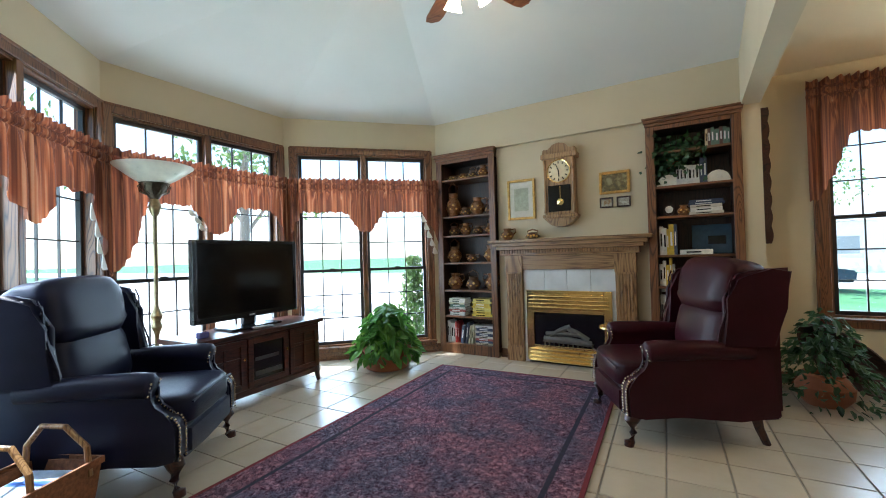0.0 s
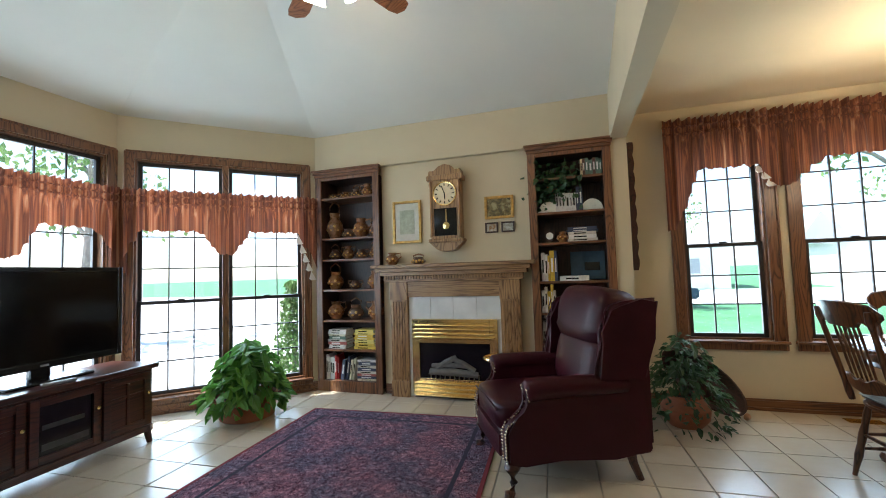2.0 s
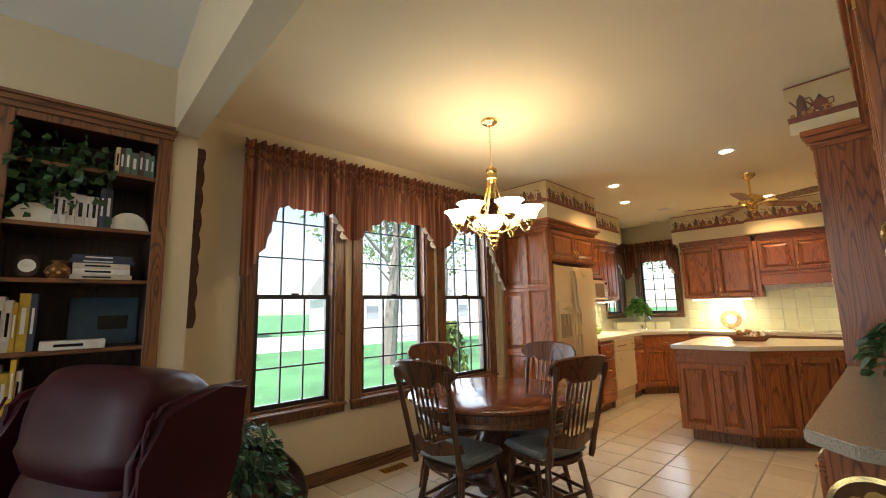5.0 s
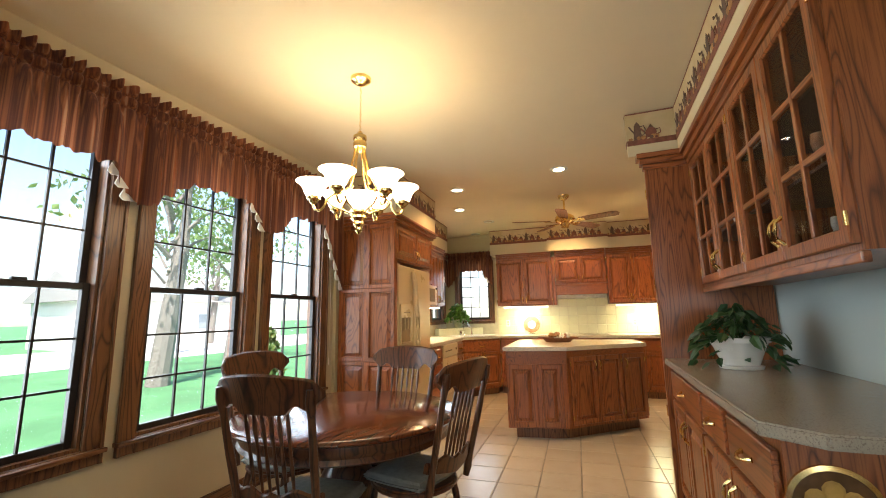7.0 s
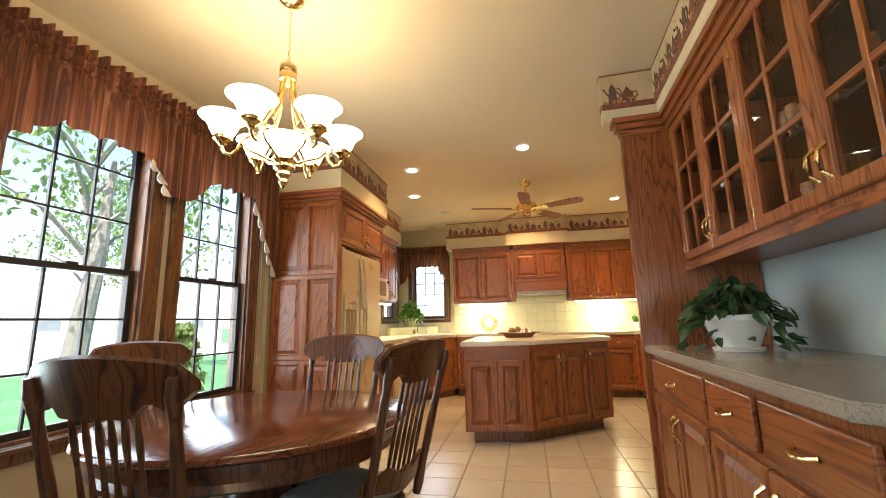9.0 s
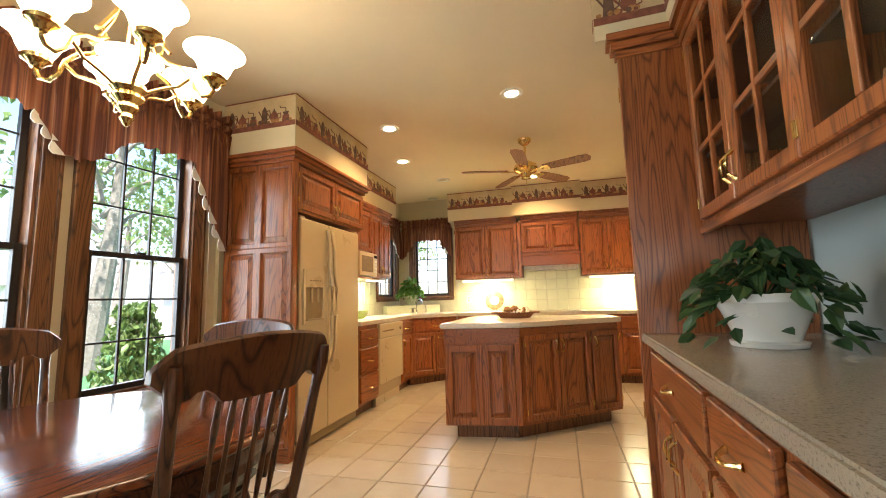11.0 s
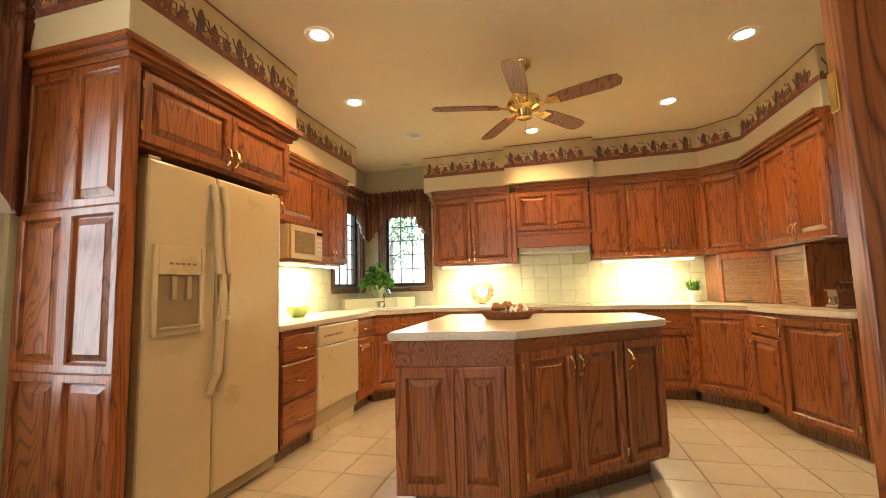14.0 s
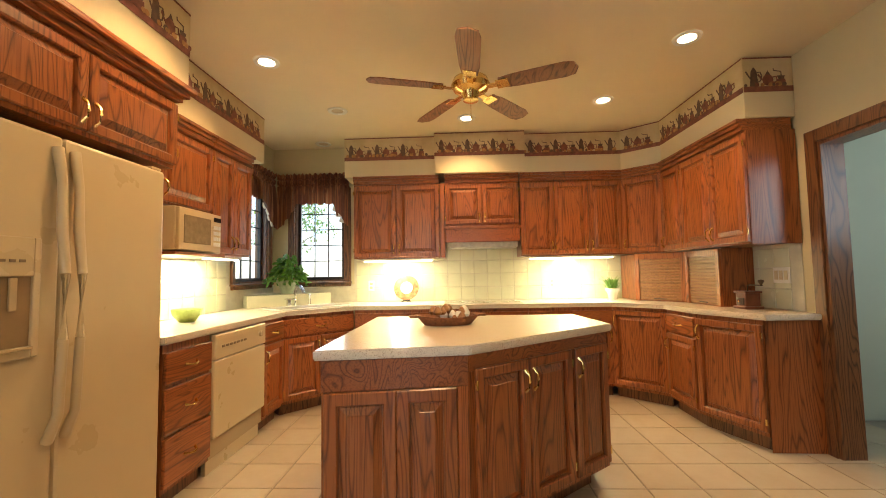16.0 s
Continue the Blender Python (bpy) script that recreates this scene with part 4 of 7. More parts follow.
def vase(x, z, r, h, kind, y=5.34):
    r *= 1.28
    e = thing("pottery_vase", "glazed amber pottery with moulded yellow flowers", "vase", (x, y, z), 0, "pottery on the shelves")
    pr = [(0, 0), (r * 0.55, 0), (r * 0.6, h * 0.05), (r, h * 0.38), (r * 0.85, h * 0.62), (r * 0.5, h * 0.8), (r * 0.62, h), (r * 0.54, h), (r * 0.42, h * 0.8)]
    smooth(part("body", L(pr, 20), POTTERY if kind % 2 else POTTERY2, e))
    bm = bmesh.new()
    for i in range(5):
        a = radians(-140 + i * 26)
        L([(0, -r * 0.05), (r * 0.2, 0), (0, r * 0.12)], 8, Matrix.Translation((r * 0.9 * math.cos(a), r * 0.9 * math.sin(a), h * (0.35 + 0.12 * (i % 2)))) @ Matrix.Rotation(a, 4, "Z") @ Matrix.Rotation(radians(90), 4, "Y"), bm)
    part("flower", bm, POTGOLD, e)
    for s in ((-1, 1), (1,), (0,))[kind % 3]:
        if s == 0:
            pts = [(-r * 0.6, 0, h * 0.8), (-r * 0.7, 0, h * 1.25), (0, 0, h * 1.5), (r * 0.7, 0, h * 1.25), (r * 0.6, 0, h * 0.8)]
        else:
            pts = [(s * r * 0.5, 0, h * 0.9), (s * r * 1.25, 0, h * 0.95), (s * r * 1.35, 0, h * 0.65), (s * r * 0.9, 0, h * 0.45)]
        smooth(part("handle", P(pts, r * 0.09, 8), POTTERY, e))


for z, hs in ((0.781, (0.2, 0.16, 0.2)), (1.121, (0.2, 0.1, 0.2)), (1.461, (0.12, 0.15, 0.11, 0.13)), (1.701, (0.3, 0.11, 0.22, 0.14))):
    for i, h in enumerate(hs):
        vase(-1.81 + i * (0.56 / max(1, len(hs) - 1)) * 0.92, z, 0.055 + 0.02 * (h > 0.15), h, i + int(z * 10))
for i in range(4):
    vase(-1.8 + i * 0.14, 2.161, 0.05, (0.07, 0.08, 0.10, 0.15)[i], i)
vase(-1.02, 1.372, 0.06, 0.13, 1, 5.19)
vase(-0.72, 1.372, 0.065, 0.07, 2, 5.19)
for x in (0.62, 1.02):
    sh = thing("seashell", "pale seashell standing on a shelf", "seashell", (x, 5.27, 1.82), 0, "seashells")
    smooth(part("shell", X([(0.10 * math.cos(a), max(0, 0.11 * math.sin(a))) for a in [math.pi * i / 12 for i in range(13)]], -0.025, 0.025, UPRIGHT, 0.008), CREAMG, sh))
ck1 = thing("table_clock", "small white-faced table clock", "clock", (0.62, 5.28, 1.531))
part("case", X([(0.045 * math.cos(a), 0.065 + 0.06 * math.sin(a)) for a in [2 * math.pi * i / 20 for i in range(20)]], -0.02, 0.02, UPRIGHT, 0.004), DARKOAK_SHADE, ck1)
part("dial", L([(0, 0), (0.034, 0), (0.034, 0.003), (0, 0.003)], 20, pose(0, -0.0205, 0.065, 90)), PAPER, ck1)
vase(0.74, 1.531, 0.045, 0.1, 1, 5.28)
fb = thing("framed_picture", "blue-grey framed picture leaning on a shelf", "picture", (0.96, 5.42, 1.162))
part("frame", B([(-0.16, -0.012, 0, 0.16, 0, 0.28)], 0.004, pose(0, 0, 0, -8)), plain("frame_slate", (0.03, 0.07, 0.11), 0.5), fb)
part("print", B([(-0.03, -0.016, 0.09, 0.11, -0.012, 0.17)], 0, pose(0, 0, 0, -8)), BLACK, fb)
ivy = thing("ivy_plant", "trailing dark green ivy on the top shelf", "plant", (0.66, 5.33, 1.98))
part("pot", L([(0, 0), (0.05, 0), (0.065, 0.09), (0.055, 0.09), (0.045, 0.01), (0, 0.01)], 18, Matrix.Translation((0, 0.05, 0.03))), TERRA, ivy)
rnd = random.Random(21)
bi = bmesh.new()
for k in range(520):
    c = Vector((rnd.gauss(0.02, 0.12), rnd.uniform(-0.17, 0.05), rnd.gauss(0.1, 0.10)))
    c.x, c.z = max(-0.13, min(0.26, c.x)) if c.y > -0.11 else max(-0.3, min(0.26, c.x)), max(-0.13, min(0.33, c.z))
    qq = Euler((rnd.uniform(0, 2), rnd.uniform(-1, 1), rnd.uniform(0, 6))).to_matrix()
    s = rnd.uniform(0.03, 0.06)
    v = [bi.verts.new(c + qq @ Vector(p) * s) for p in ((-0.5, 0, 0), (-0.1, -0.5, 0.06), (0.6, 0, -0.05), (-0.1, 0.5, 0.06))]
    bi.faces.new(v)
part("foliage", bi, LEAFD, ivy)

# fireplace
fp = thing("fireplace_mantel", "golden oak mantel with fluted pilasters and dentils", "fireplace")
part("mantel_shelf", B([(-1.22, 5.06, 1.335, 0.48, 5.268, 1.37)], 0.006), MANTELX, fp)
part("crown", B([(-1.18, 5.09, 1.295, 0.44, 5.268, 1.334), (-1.14, 5.12, 1.255, 0.40, 5.268, 1.295), (-1.10, 5.145, 1.19, 0.36, 5.268, 1.254)], 0.006), MANTELX, fp)
for i in range(46):
    part("dentil", B([(-1.09 + i * 0.0315, 5.128, 1.215, -1.072 + i * 0.0315, 5.144, 1.25)]), MANTEL, fp)
part("frieze", B([(-0.86, 5.17, 1.03, 0.14, 5.268, 1.189)], 0.003), MANTELX, fp)
for x0, x1 in ((-1.04, -0.85), (0.13, 0.32)):
    p = part("pilaster", B([(x0, 5.165, 0, x1, 5.268, 1.189), (x0 - 0.005, 5.155, 0, x1 + 0.005, 5.268, 0.16), (x0 - 0.005, 5.155, 1.0, x1 + 0.005, 5.268, 1.189)], 0.003), MANTEL, fp)
    for i in range(5):
        a = x0 + 0.02 + i * 0.031
        part("flute", B([(a, 5.155, 0.18, a + 0.018, 5.166, 0.98)], 0.004), MANTEL, p)
for i in range(4):
    part("tile", B([(-0.848 + i * 0.2445, 5.20, 0.80, -0.607 + i * 0.2445, 5.225, 1.028)], 0.002), MARBLE, fp)
part("tile_bed", B([(-0.849, 5.21, 0.0, 0.129, 5.268, 1.029)]), GROUT, fp)
part("side_tile", B([(-0.848, 5.2, 0.0, -0.80, 5.225, 0.797)], 0.002), MARBLE, fp)
part("side_tile", B([(0.08, 5.2, 0.0, 0.128, 5.225, 0.797)], 0.002), MARBLE, fp)
fi = thing("fireplace_insert", "gas fireplace insert with polished brass surround", "fireplace")
part("surround", B([(-0.81, 5.175, 0.03, -0.73, 5.199, 0.80), (0.01, 5.175, 0.03, 0.09, 5.199, 0.80), (-0.73, 5.175, 0.56, 0.01, 5.199, 0.60), (-0.73, 5.175, 0.76, 0.01, 5.199, 0.80), (-0.73, 5.175, 0.18, 0.01, 5.199, 0.20)], 0.003), BRASS, fi)
for z in (0.61, 0.65, 0.69, 0.73, 0.03, 0.07, 0.11, 0.15):
    part("louvre", B([(-0.78, 5.140, z, 0.06, 5.195, z + 0.013)], 0.004, None), BRASS, fi)
part("hood", B([(-0.73, 5.176, 0.602, 0.01, 5.192, 0.758)], 0.002), BRASS, fi, "polished brass hood plate")
part("base_plate", B([(-0.73, 5.178, 0.03, 0.01, 5.192, 0.178)], 0.002), BRASS, fi)
part("firebox", B([(-0.80, 5.201, 0.0, 0.08, 5.209, 0.79)]), BLACK, fi)
part("glass", B([(-0.73, 5.193, 0.20, 0.01, 5.197, 0.56)]), SCREEN, fi)
log_ash = plain("log_ash", (0.12, 0.11, 0.10), 0.9)
for a, b, r in (((-0.62, 5.185, 0.27), (-0.12, 5.187, 0.25), 0.035), ((-0.55, 5.185, 0.30), (-0.34, 5.186, 0.42), 0.025), ((-0.15, 5.185, 0.29), (-0.4, 5.186, 0.41), 0.025), ((-0.6, 5.185, 0.33), (-0.2, 5.186, 0.33), 0.022)):
    lg = bmesh.new()
    P([a, ((a[0] + b[0]) / 2, a[1] - 0.004, (a[2] + b[2]) / 2 + 0.012), b], r, 8, lg, radii=[r, r * 1.15, r * 0.9])
    smooth(part("log", lg, log_ash, fi, "grey ceramic fire log"))
part("grate", B([(-0.62 + i * 0.05, 5.175, 0.205, -0.61 + i * 0.05, 5.192, 0.25) for i in range(11)] + [(-0.64, 5.175, 0.24, -0.1, 5.185, 0.25)]), IRON, fi)

# wall clock
wc = thing("wall_clock", "carved oak pendulum wall clock with brass pendulum", "clock", (-0.395, 5.27, 0))
part("case", B([(-0.16, -0.13, 1.62, 0.16, -0.002, 2.27), (-0.185, -0.145, 1.585, 0.185, -0.002, 1.62), (-0.19, -0.15, 2.22, 0.19, -0.002, 2.275)], 0.008), MANTEL, wc)
part("base", X([(-0.18, 1.585), (-0.1, 1.51), (-0.05, 1.49), (0.05, 1.49), (0.1, 1.51), (0.18, 1.585)], 0.002, 0.13, UPRIGHT, 0.006), MANTEL, wc)
part("pediment", X([(-0.18, 2.27), (0.18, 2.27), (0.17, 2.33), (0.11, 2.32), (0.07, 2.37), (0, 2.39), (-0.07, 2.37), (-0.11, 2.32), (-0.17, 2.33)], 0.02, 0.13, UPRIGHT, 0.006), MANTEL, wc)
for s in (-1, 1):
    smooth(part("column", L([(0.018, 1.64), (0.012, 1.68), (0.012, 2.15), (0.02, 2.18), (0.014, 2.21)], 12, Matrix.Translation((s * 0.15, -0.135, 0))), MANTEL, wc))
part("door_glass", B([(-0.12, -0.134, 1.65, 0.12, -0.1305, 1.93)], 0.001), SCREEN, wc)
dial = part("dial", L([(0, 0), (0.115, 0), (0.115, 0.006), (0.0, 0.006)], 36, pose(0, -0.131, 2.08, 90)), CLOCKFACE, wc, "cream clock dial with dark numerals")
smooth(part("bezel", L([(0.113, 0.0), (0.128, 0.0), (0.124, 0.012), (0.113, 0.009)], 36, pose(0, -0.131, 2.08, 90)), BRASS, wc))
for i in range(12):
    a = radians(30 * i)
    part("numeral", B([(-0.005, -0.1405, 0.08, 0.005, -0.1375, 0.104)], 0, Matrix.Translation((0, 0, 2.08)) @ Matrix.Rotation(a, 4, "Y")), BLACK, dial)
part("hand", B([(-0.004, -0.142, -0.01, 0.004, -0.139, 0.085)], 0, Matrix.Translation((0, 0, 2.08)) @ Matrix.Rotation(radians(-20), 4, "Y")), BLACK, dial)
part("hand", B([(-0.005, -0.143, -0.01, 0.005, -0.140, 0.06)], 0, Matrix.Translation((0, 0, 2.08)) @ Matrix.Rotation(radians(175), 4, "Y")), BLACK, dial)
pd = part("pendulum", L([(0, 0), (0.04, 0.0), (0.036, 0.01), (0, 0.014)], 24, pose(0.01, -0.135, 1.75, 90)), BRASS, wc)
part("pendulum_rod", B([(0.006, -0.138, 1.79, 0.014, -0.1345, 1.92)]), BRASS, pd)


def picture(x0, x1, z0, z1, fr, label, colours, seed):
    e = thing("framed_picture", label, "picture", (0, 5.27, 0))
    f = 0.028 if x1 - x0 > 0.2 else 0.014
    part("frame", B([(x0, -0.025, z0, x0 + f, -0.001, z1), (x1 - f, -0.025, z0, x1, -0.001, z1), (x0 + f, -0.025, z0, x1 - f, -0.001, z0 + f), (x0 + f, -0.025, z1 - f, x1 - f, -0.001, z1)], 0.005), fr, e)
    m, nt, b = nodes_of("picture_print")
    n = noise_tex(nt, coords(nt, rand=False), 14 + seed, 4, 0.6, 0.8)
    nt.links.new(ramp(nt, n, colours), b.inputs["Base Color"])
    b.inputs["Roughness"].default_value = 0.25
    part("print", B([(x0 + f, -0.012, z0 + f, x1 - f, -0.008, z1 - f)]), m, e)
    return e


GOLD = mottled("gilt_frame", (0.45, 0.27, 0.07), 0.35, 0.6, vary=0.3, scale=30)
p1 = picture(-1.03, -0.70, 1.60, 2.06, GOLD, "gilt framed print of figures with cream mount", [(0.3, (0.5, 0.47, 0.38)), (0.7, (0.6, 0.57, 0.46))], 1)
part("picture_mount", B([(-0.95, -0.0085, 1.70, -0.78, -0.0065 - 0.007, 1.96)]), plain("print_figures", (0.36, 0.37, 0.26)), p1)
picture(-0.01, 0.285, 1.80, 2.03, GOLD, "gilt framed landscape painting of a stormy sea", [(0.38, (0.06, 0.05, 0.025)), (0.5, (0.14, 0.11, 0.04)), (0.62, (0.28, 0.26, 0.14))], 2)
picture(-0.01, 0.12, 1.66, 1.765, DARKOAK_SHADE, "small dark framed landscape", [(0.35, (0.3, 0.17, 0.08)), (0.6, (0.5, 0.48, 0.4))], 3)
picture(0.155, 0.285, 1.66, 1.765, DARKOAK_SHADE, "small dark framed landscape", [(0.35, (0.2, 0.17, 0.12)), (0.6, (0.5, 0.5, 0.45))], 4)


# wing chairs
def wing_chair(at, rz, leather, label):
    """A winged recliner on cabriole legs; it faces +x."""
    e = thing("wing_chair", label, "armchair", at, rz, "leather wing chairs")
    part("seat_base", soft_box(-0.42, -0.32, 0.18, 0.33, 0.32, 0.35, 0.03), leather, e)
    smooth(part("seat_cushion", pillow(-0.30, -0.305, 0.32, 0.425, 0.305, 0.50, 0.30), leather, e), 80)
    piping = [(0.425, y, 0.455 + 0.012 * math.cos(y * 5)) for y in (-0.27, -0.14, 0, 0.14, 0.27)]
    smooth(part("cushion_piping", P(piping, 0.006, 8), leather, e))
    smooth(part("footrest", soft_box(0.335, -0.30, 0.165, 0.415, 0.30, 0.345, 0.03, 0.014), leather, e))
    lean = Matrix.Translation((-0.29, 0, 0.42)) @ Matrix.Rotation(radians(-12), 4, "Y")
    bk = soft_box(-0.13, -0.345, -0.12, 0.0, 0.345, 0.645, 0.05, 0.0)
    bk.transform(lean)
    smooth(part("backrest", bk, leather, e))
    lo = pillow(-0.06, -0.30, 0.03, 0.17, 0.30, 0.42, 0.5)
    lo.transform(lean)
    smooth(part("back_cushion", lo, leather, e))
    up = pillow(-0.12, -0.325, 0.34, 0.20, 0.325, 0.73, 0.5, 64, 24)
    for v in up.verts:
        edge = max(0.0, abs(v.co.y) / 0.325 - 0.45)
        v.co.x += 0.016 * edge * math.sin(70 * v.co.z + 9 * abs(v.co.y))
        v.co.z += 0.010 * edge * math.sin(55 * v.co.x + 20 * v.co.y)
    up.transform(lean)
    smooth(part("head_cushion", up, leather, e), 80)
    for s in (-1, 1):
        wg = X([(-0.45, 0.60), (-0.14, 0.60), (-0.155, 0.70), (-0.19, 0.80), (-0.215, 0.90), (-0.215, 0.99), (-0.235, 1.04), (-0.30, 1.07), (-0.44, 1.085), (-0.555, 1.09), (-0.51, 0.85)], -0.036, 0.036, None)
        bmesh.ops.bevel(wg, geom=wg.edges[:], offset=0.024, segments=3, affect="EDGES")
        wg.transform(pose(0, s * 0.362, 0, 0, 0, s * -5) @ UPRIGHT)
        wing = part("wing", wg, leather, e)
        smooth(wing, 50)
        seam = [(-0.14, 0.62), (-0.15, 0.70), (-0.185, 0.80), (-0.21, 0.90), (-0.21, 0.99), (-0.232, 1.045)]
        smooth(part("piping", P([(x + 0.004, s * (0.392 + 0.02 * (z - 0.6)), z) for x, z in seam], 0.005, 6), leather, wing))
        sd = X([(-0.49, 0.18), (-0.25, 0.165), (0.08, 0.19), (0.30, 0.175), (0.385, 0.175), (0.405, 0.20), (0.408, 0.36), (0.385, 0.405), (0.33, 0.43), (0.285, 0.465), (0.262, 0.51), (0.262, 0.56), (0.275, 0.60), (0.25, 0.625), (-0.44, 0.625)], -0.045, 0.045, None)
        bmesh.ops.bevel(sd, geom=sd.edges[:], offset=0.016, segments=2, affect="EDGES")
        sd.transform(pose(0, s * 0.352, 0) @ UPRIGHT)
        arm = part("arm", sd, leather, e)
        smooth(arm, 50)
        roll = P([(-0.34, s * 0.362, 0.585), (-0.05, s * 0.365, 0.592), (0.20, s * 0.365, 0.590), (0.262, s * 0.365, 0.583), (0.278, s * 0.365, 0.58)], 0.06, 18, radii=[0.055, 0.062, 0.066, 0.066, 0.05])
        smooth(part("arm_roll", roll, leather, arm), 60)
        nb = bmesh.new()
        path = [(0.410, 0.20), (0.413, 0.36), (0.392, 0.408), (0.337, 0.436), (0.292, 0.471), (0.270, 0.513), (0.272, 0.56), (0.285, 0.60), (0.284, 0.63)]
        pts = []
        for (a, b), (c, d) in zip(path, path[1:]):
            n = max(1, int(math.hypot(c - a, d - b) / 0.017))
            pts += [(a + (c - a) * i / n, b + (d - b) * i / n) for i in range(n)]
        for off in (-0.033, 0.033):
            for a, b in pts:
                L([(0, 0.005), (0.006, 0.001), (0.007, -0.004)], 8, Matrix.Translation((a, s * 0.355 + off * (1.0 if b < 0.53 else 1.35), b)) @ Matrix.Rotation(radians(60 if 0.38 < b < 0.5 else 90), 4, "Y"), nb)
        nail = part("nailheads", nb, NAIL, arm, "row of brass nailheads")
        nail["kind"] = "stuff"
        leg = P([(0.34, s * 0.33, 0.20), (0.372, s * 0.352, 0.15), (0.362, s * 0.35, 0.08), (0.370, s * 0.352, 0.03), (0.392, s * 0.36, 0.02), (0.394, s * 0.36, 0.0)], 0.03, 12, radii=[0.050, 0.044, 0.024, 0.02, 0.032, 0.028])
        smooth(part("leg", leg, MAHOG, e, "carved mahogany cabriole leg"), 60)
        rl = P([(-0.38, s * 0.31, 0.20), (-0.40, s * 0.315, 0.1), (-0.44, s * 0.32, 0.0)], 0.025, 8, radii=[0.036, 0.026, 0.022])
        part("leg", rl, MAHOG, e)
    part("back_panel", soft_box(-0.53, -0.36, 0.18, -0.41, 0.36, 0.72, 0.03), leather, e)
    return e


wing_chair((0.62, 4.03, 0), 206, BURG, "burgundy leather wing chair with brass nailheads")
wing_chair((-2.06, 1.90, 0), 39, NAVY, "navy leather wing chair with brass nailheads")

# rug
rg = thing("oriental_rug", "red and navy oriental rug with cream fringe", "rug", (-0.62, 3.18, 0.001), 3.2)
part("field", B([(-0.70, -1.30, 0.0, 0.70, 1.30, 0.010)]), RUG, rg)
part("guard_band", B([(-0.73, -1.33, 0, -0.70, 1.33, 0.0095), (0.70, -1.33, 0, 0.73, 1.33, 0.0095), (-0.70, 1.30, 0, 0.70, 1.33, 0.0095), (-0.70, -1.33, 0, 0.70, -1.30, 0.0095)]), RUGNAVY, rg)
part("border", B([(-0.88, -1.48, 0, -0.73, 1.48, 0.010), (0.73, -1.48, 0, 0.88, 1.48, 0.010), (-0.73, 1.33, 0, 0.73, 1.48, 0.010), (-0.73, -1.48, 0, 0.73, -1.33, 0.010)]), RUG, rg)
part("edge_binding", B([(-0.905, -1.5, 0, -0.88, 1.5, 0.0105), (0.88, -1.5, 0, 0.905, 1.5, 0.0105), (-0.88, 1.48, 0, 0.88, 1.50, 0.0105), (-0.88, -1.5, 0, 0.88, -1.48, 0.0105)]), RUGRED, rg)
rnd = random.Random(2)
fb_ = B([(x, s * 1.50 if s > 0 else -1.55, 0, x + 0.006, 1.55 + rnd.uniform(-0.012, 0.01) if s > 0 else -1.50, 0.004) for s in (1, -1) for x in [-0.9 + i * 0.0125 for i in range(144)]])
part("fringe", fb_, FRINGE, rg)["kind"] = "stuff"

# television and its stand
ts = thing("tv_stand", "dark mahogany television stand with glazed doors", "tv stand", (-2.64, 3.02, 0), 4)
part("top", B([(-0.24, -0.66, 0.58, 0.25, 0.66, 0.62)], 0.008), MAHOG, ts)
part("body", B([(-0.22, -0.63, 0.12, 0.21, 0.63, 0.58)]), MAHOG, ts)
part("apron", B([(0.19, -0.63, 0.09, 0.225, 0.63, 0.14)], 0.004), MAHOG, ts)
for y in (-0.6, 0.6):
    for x in (-0.19, 0.2):
        part("leg", P([(x, y, 0.14), (x + 0.005, y, 0.07), (x + 0.015, y + 0.01 * (y > 0), 0.0)], 0.03, 8, radii=[0.035, 0.026, 0.02]), MAHOG, ts)
M_TS = along((0.211, -0.6), (0.211, 0.6))
for a, b, gl in ((0.0, 0.38, 0), (0.40, 0.82, 1), (0.84, 1.2, 0)):
    f = [(a, -0.022, 0.15, a + 0.05, -0.001, 0.56), (b - 0.05, -0.022, 0.15, b, -0.001, 0.56), (a + 0.05, -0.022, 0.15, b - 0.05, -0.001, 0.2), (a + 0.05, -0.022, 0.51, b - 0.05, -0.001, 0.56)]
    if not gl:
        f += [((a + b) / 2 - 0.01, -0.02, 0.2, (a + b) / 2 + 0.01, -0.001, 0.51), (a + 0.05, -0.018, 0.40, b - 0.05, -0.001, 0.42)]
    d = part("door", B([(a + 0.05, -0.008, 0.2, b - 0.05, -0.002, 0.51)], 0, M_TS), SCREEN if gl else MAHOG, ts, "glazed door" if gl else "panelled door")
    for bar in f:
        part("rail", B([bar], 0.003, M_TS), MAHOG, d)
    part("knob", L([(0, 0), (0.008, 0), (0.012, 0.014), (0, 0.02)], 10, M_TS @ pose(b - 0.025, -0.022, 0.40, 90)), BRASS, d)
    if gl:
        part("media_box", B([(a + 0.07, -0.0125, 0.23, b - 0.07, -0.0085, 0.27), (a + 0.07, -0.0125, 0.36, b - 0.1, -0.0085, 0.39)], 0, M_TS), plain("media_grey", (0.06, 0.06, 0.06), 0.4), d)
tv = thing("television", "black flat-screen television on its stand", "television", (-2.66, 3.03, 0.62), 4)
part("bezel", B([(-0.03, -0.53, 0.09, 0.03, -0.495, 0.78), (-0.03, 0.495, 0.09, 0.03, 0.53, 0.78), (-0.03, -0.495, 0.745, 0.03, 0.495, 0.78), (-0.03, -0.495, 0.09, 0.03, 0.495, 0.14)], 0.006), BLACK, tv)
part("screen", B([(-0.02, -0.495, 0.14, 0.022, 0.495, 0.745)]), SCREEN, tv)
part("back", B([(-0.09, -0.42, 0.16, -0.02, 0.42, 0.70)], 0.02), BLACK, tv)
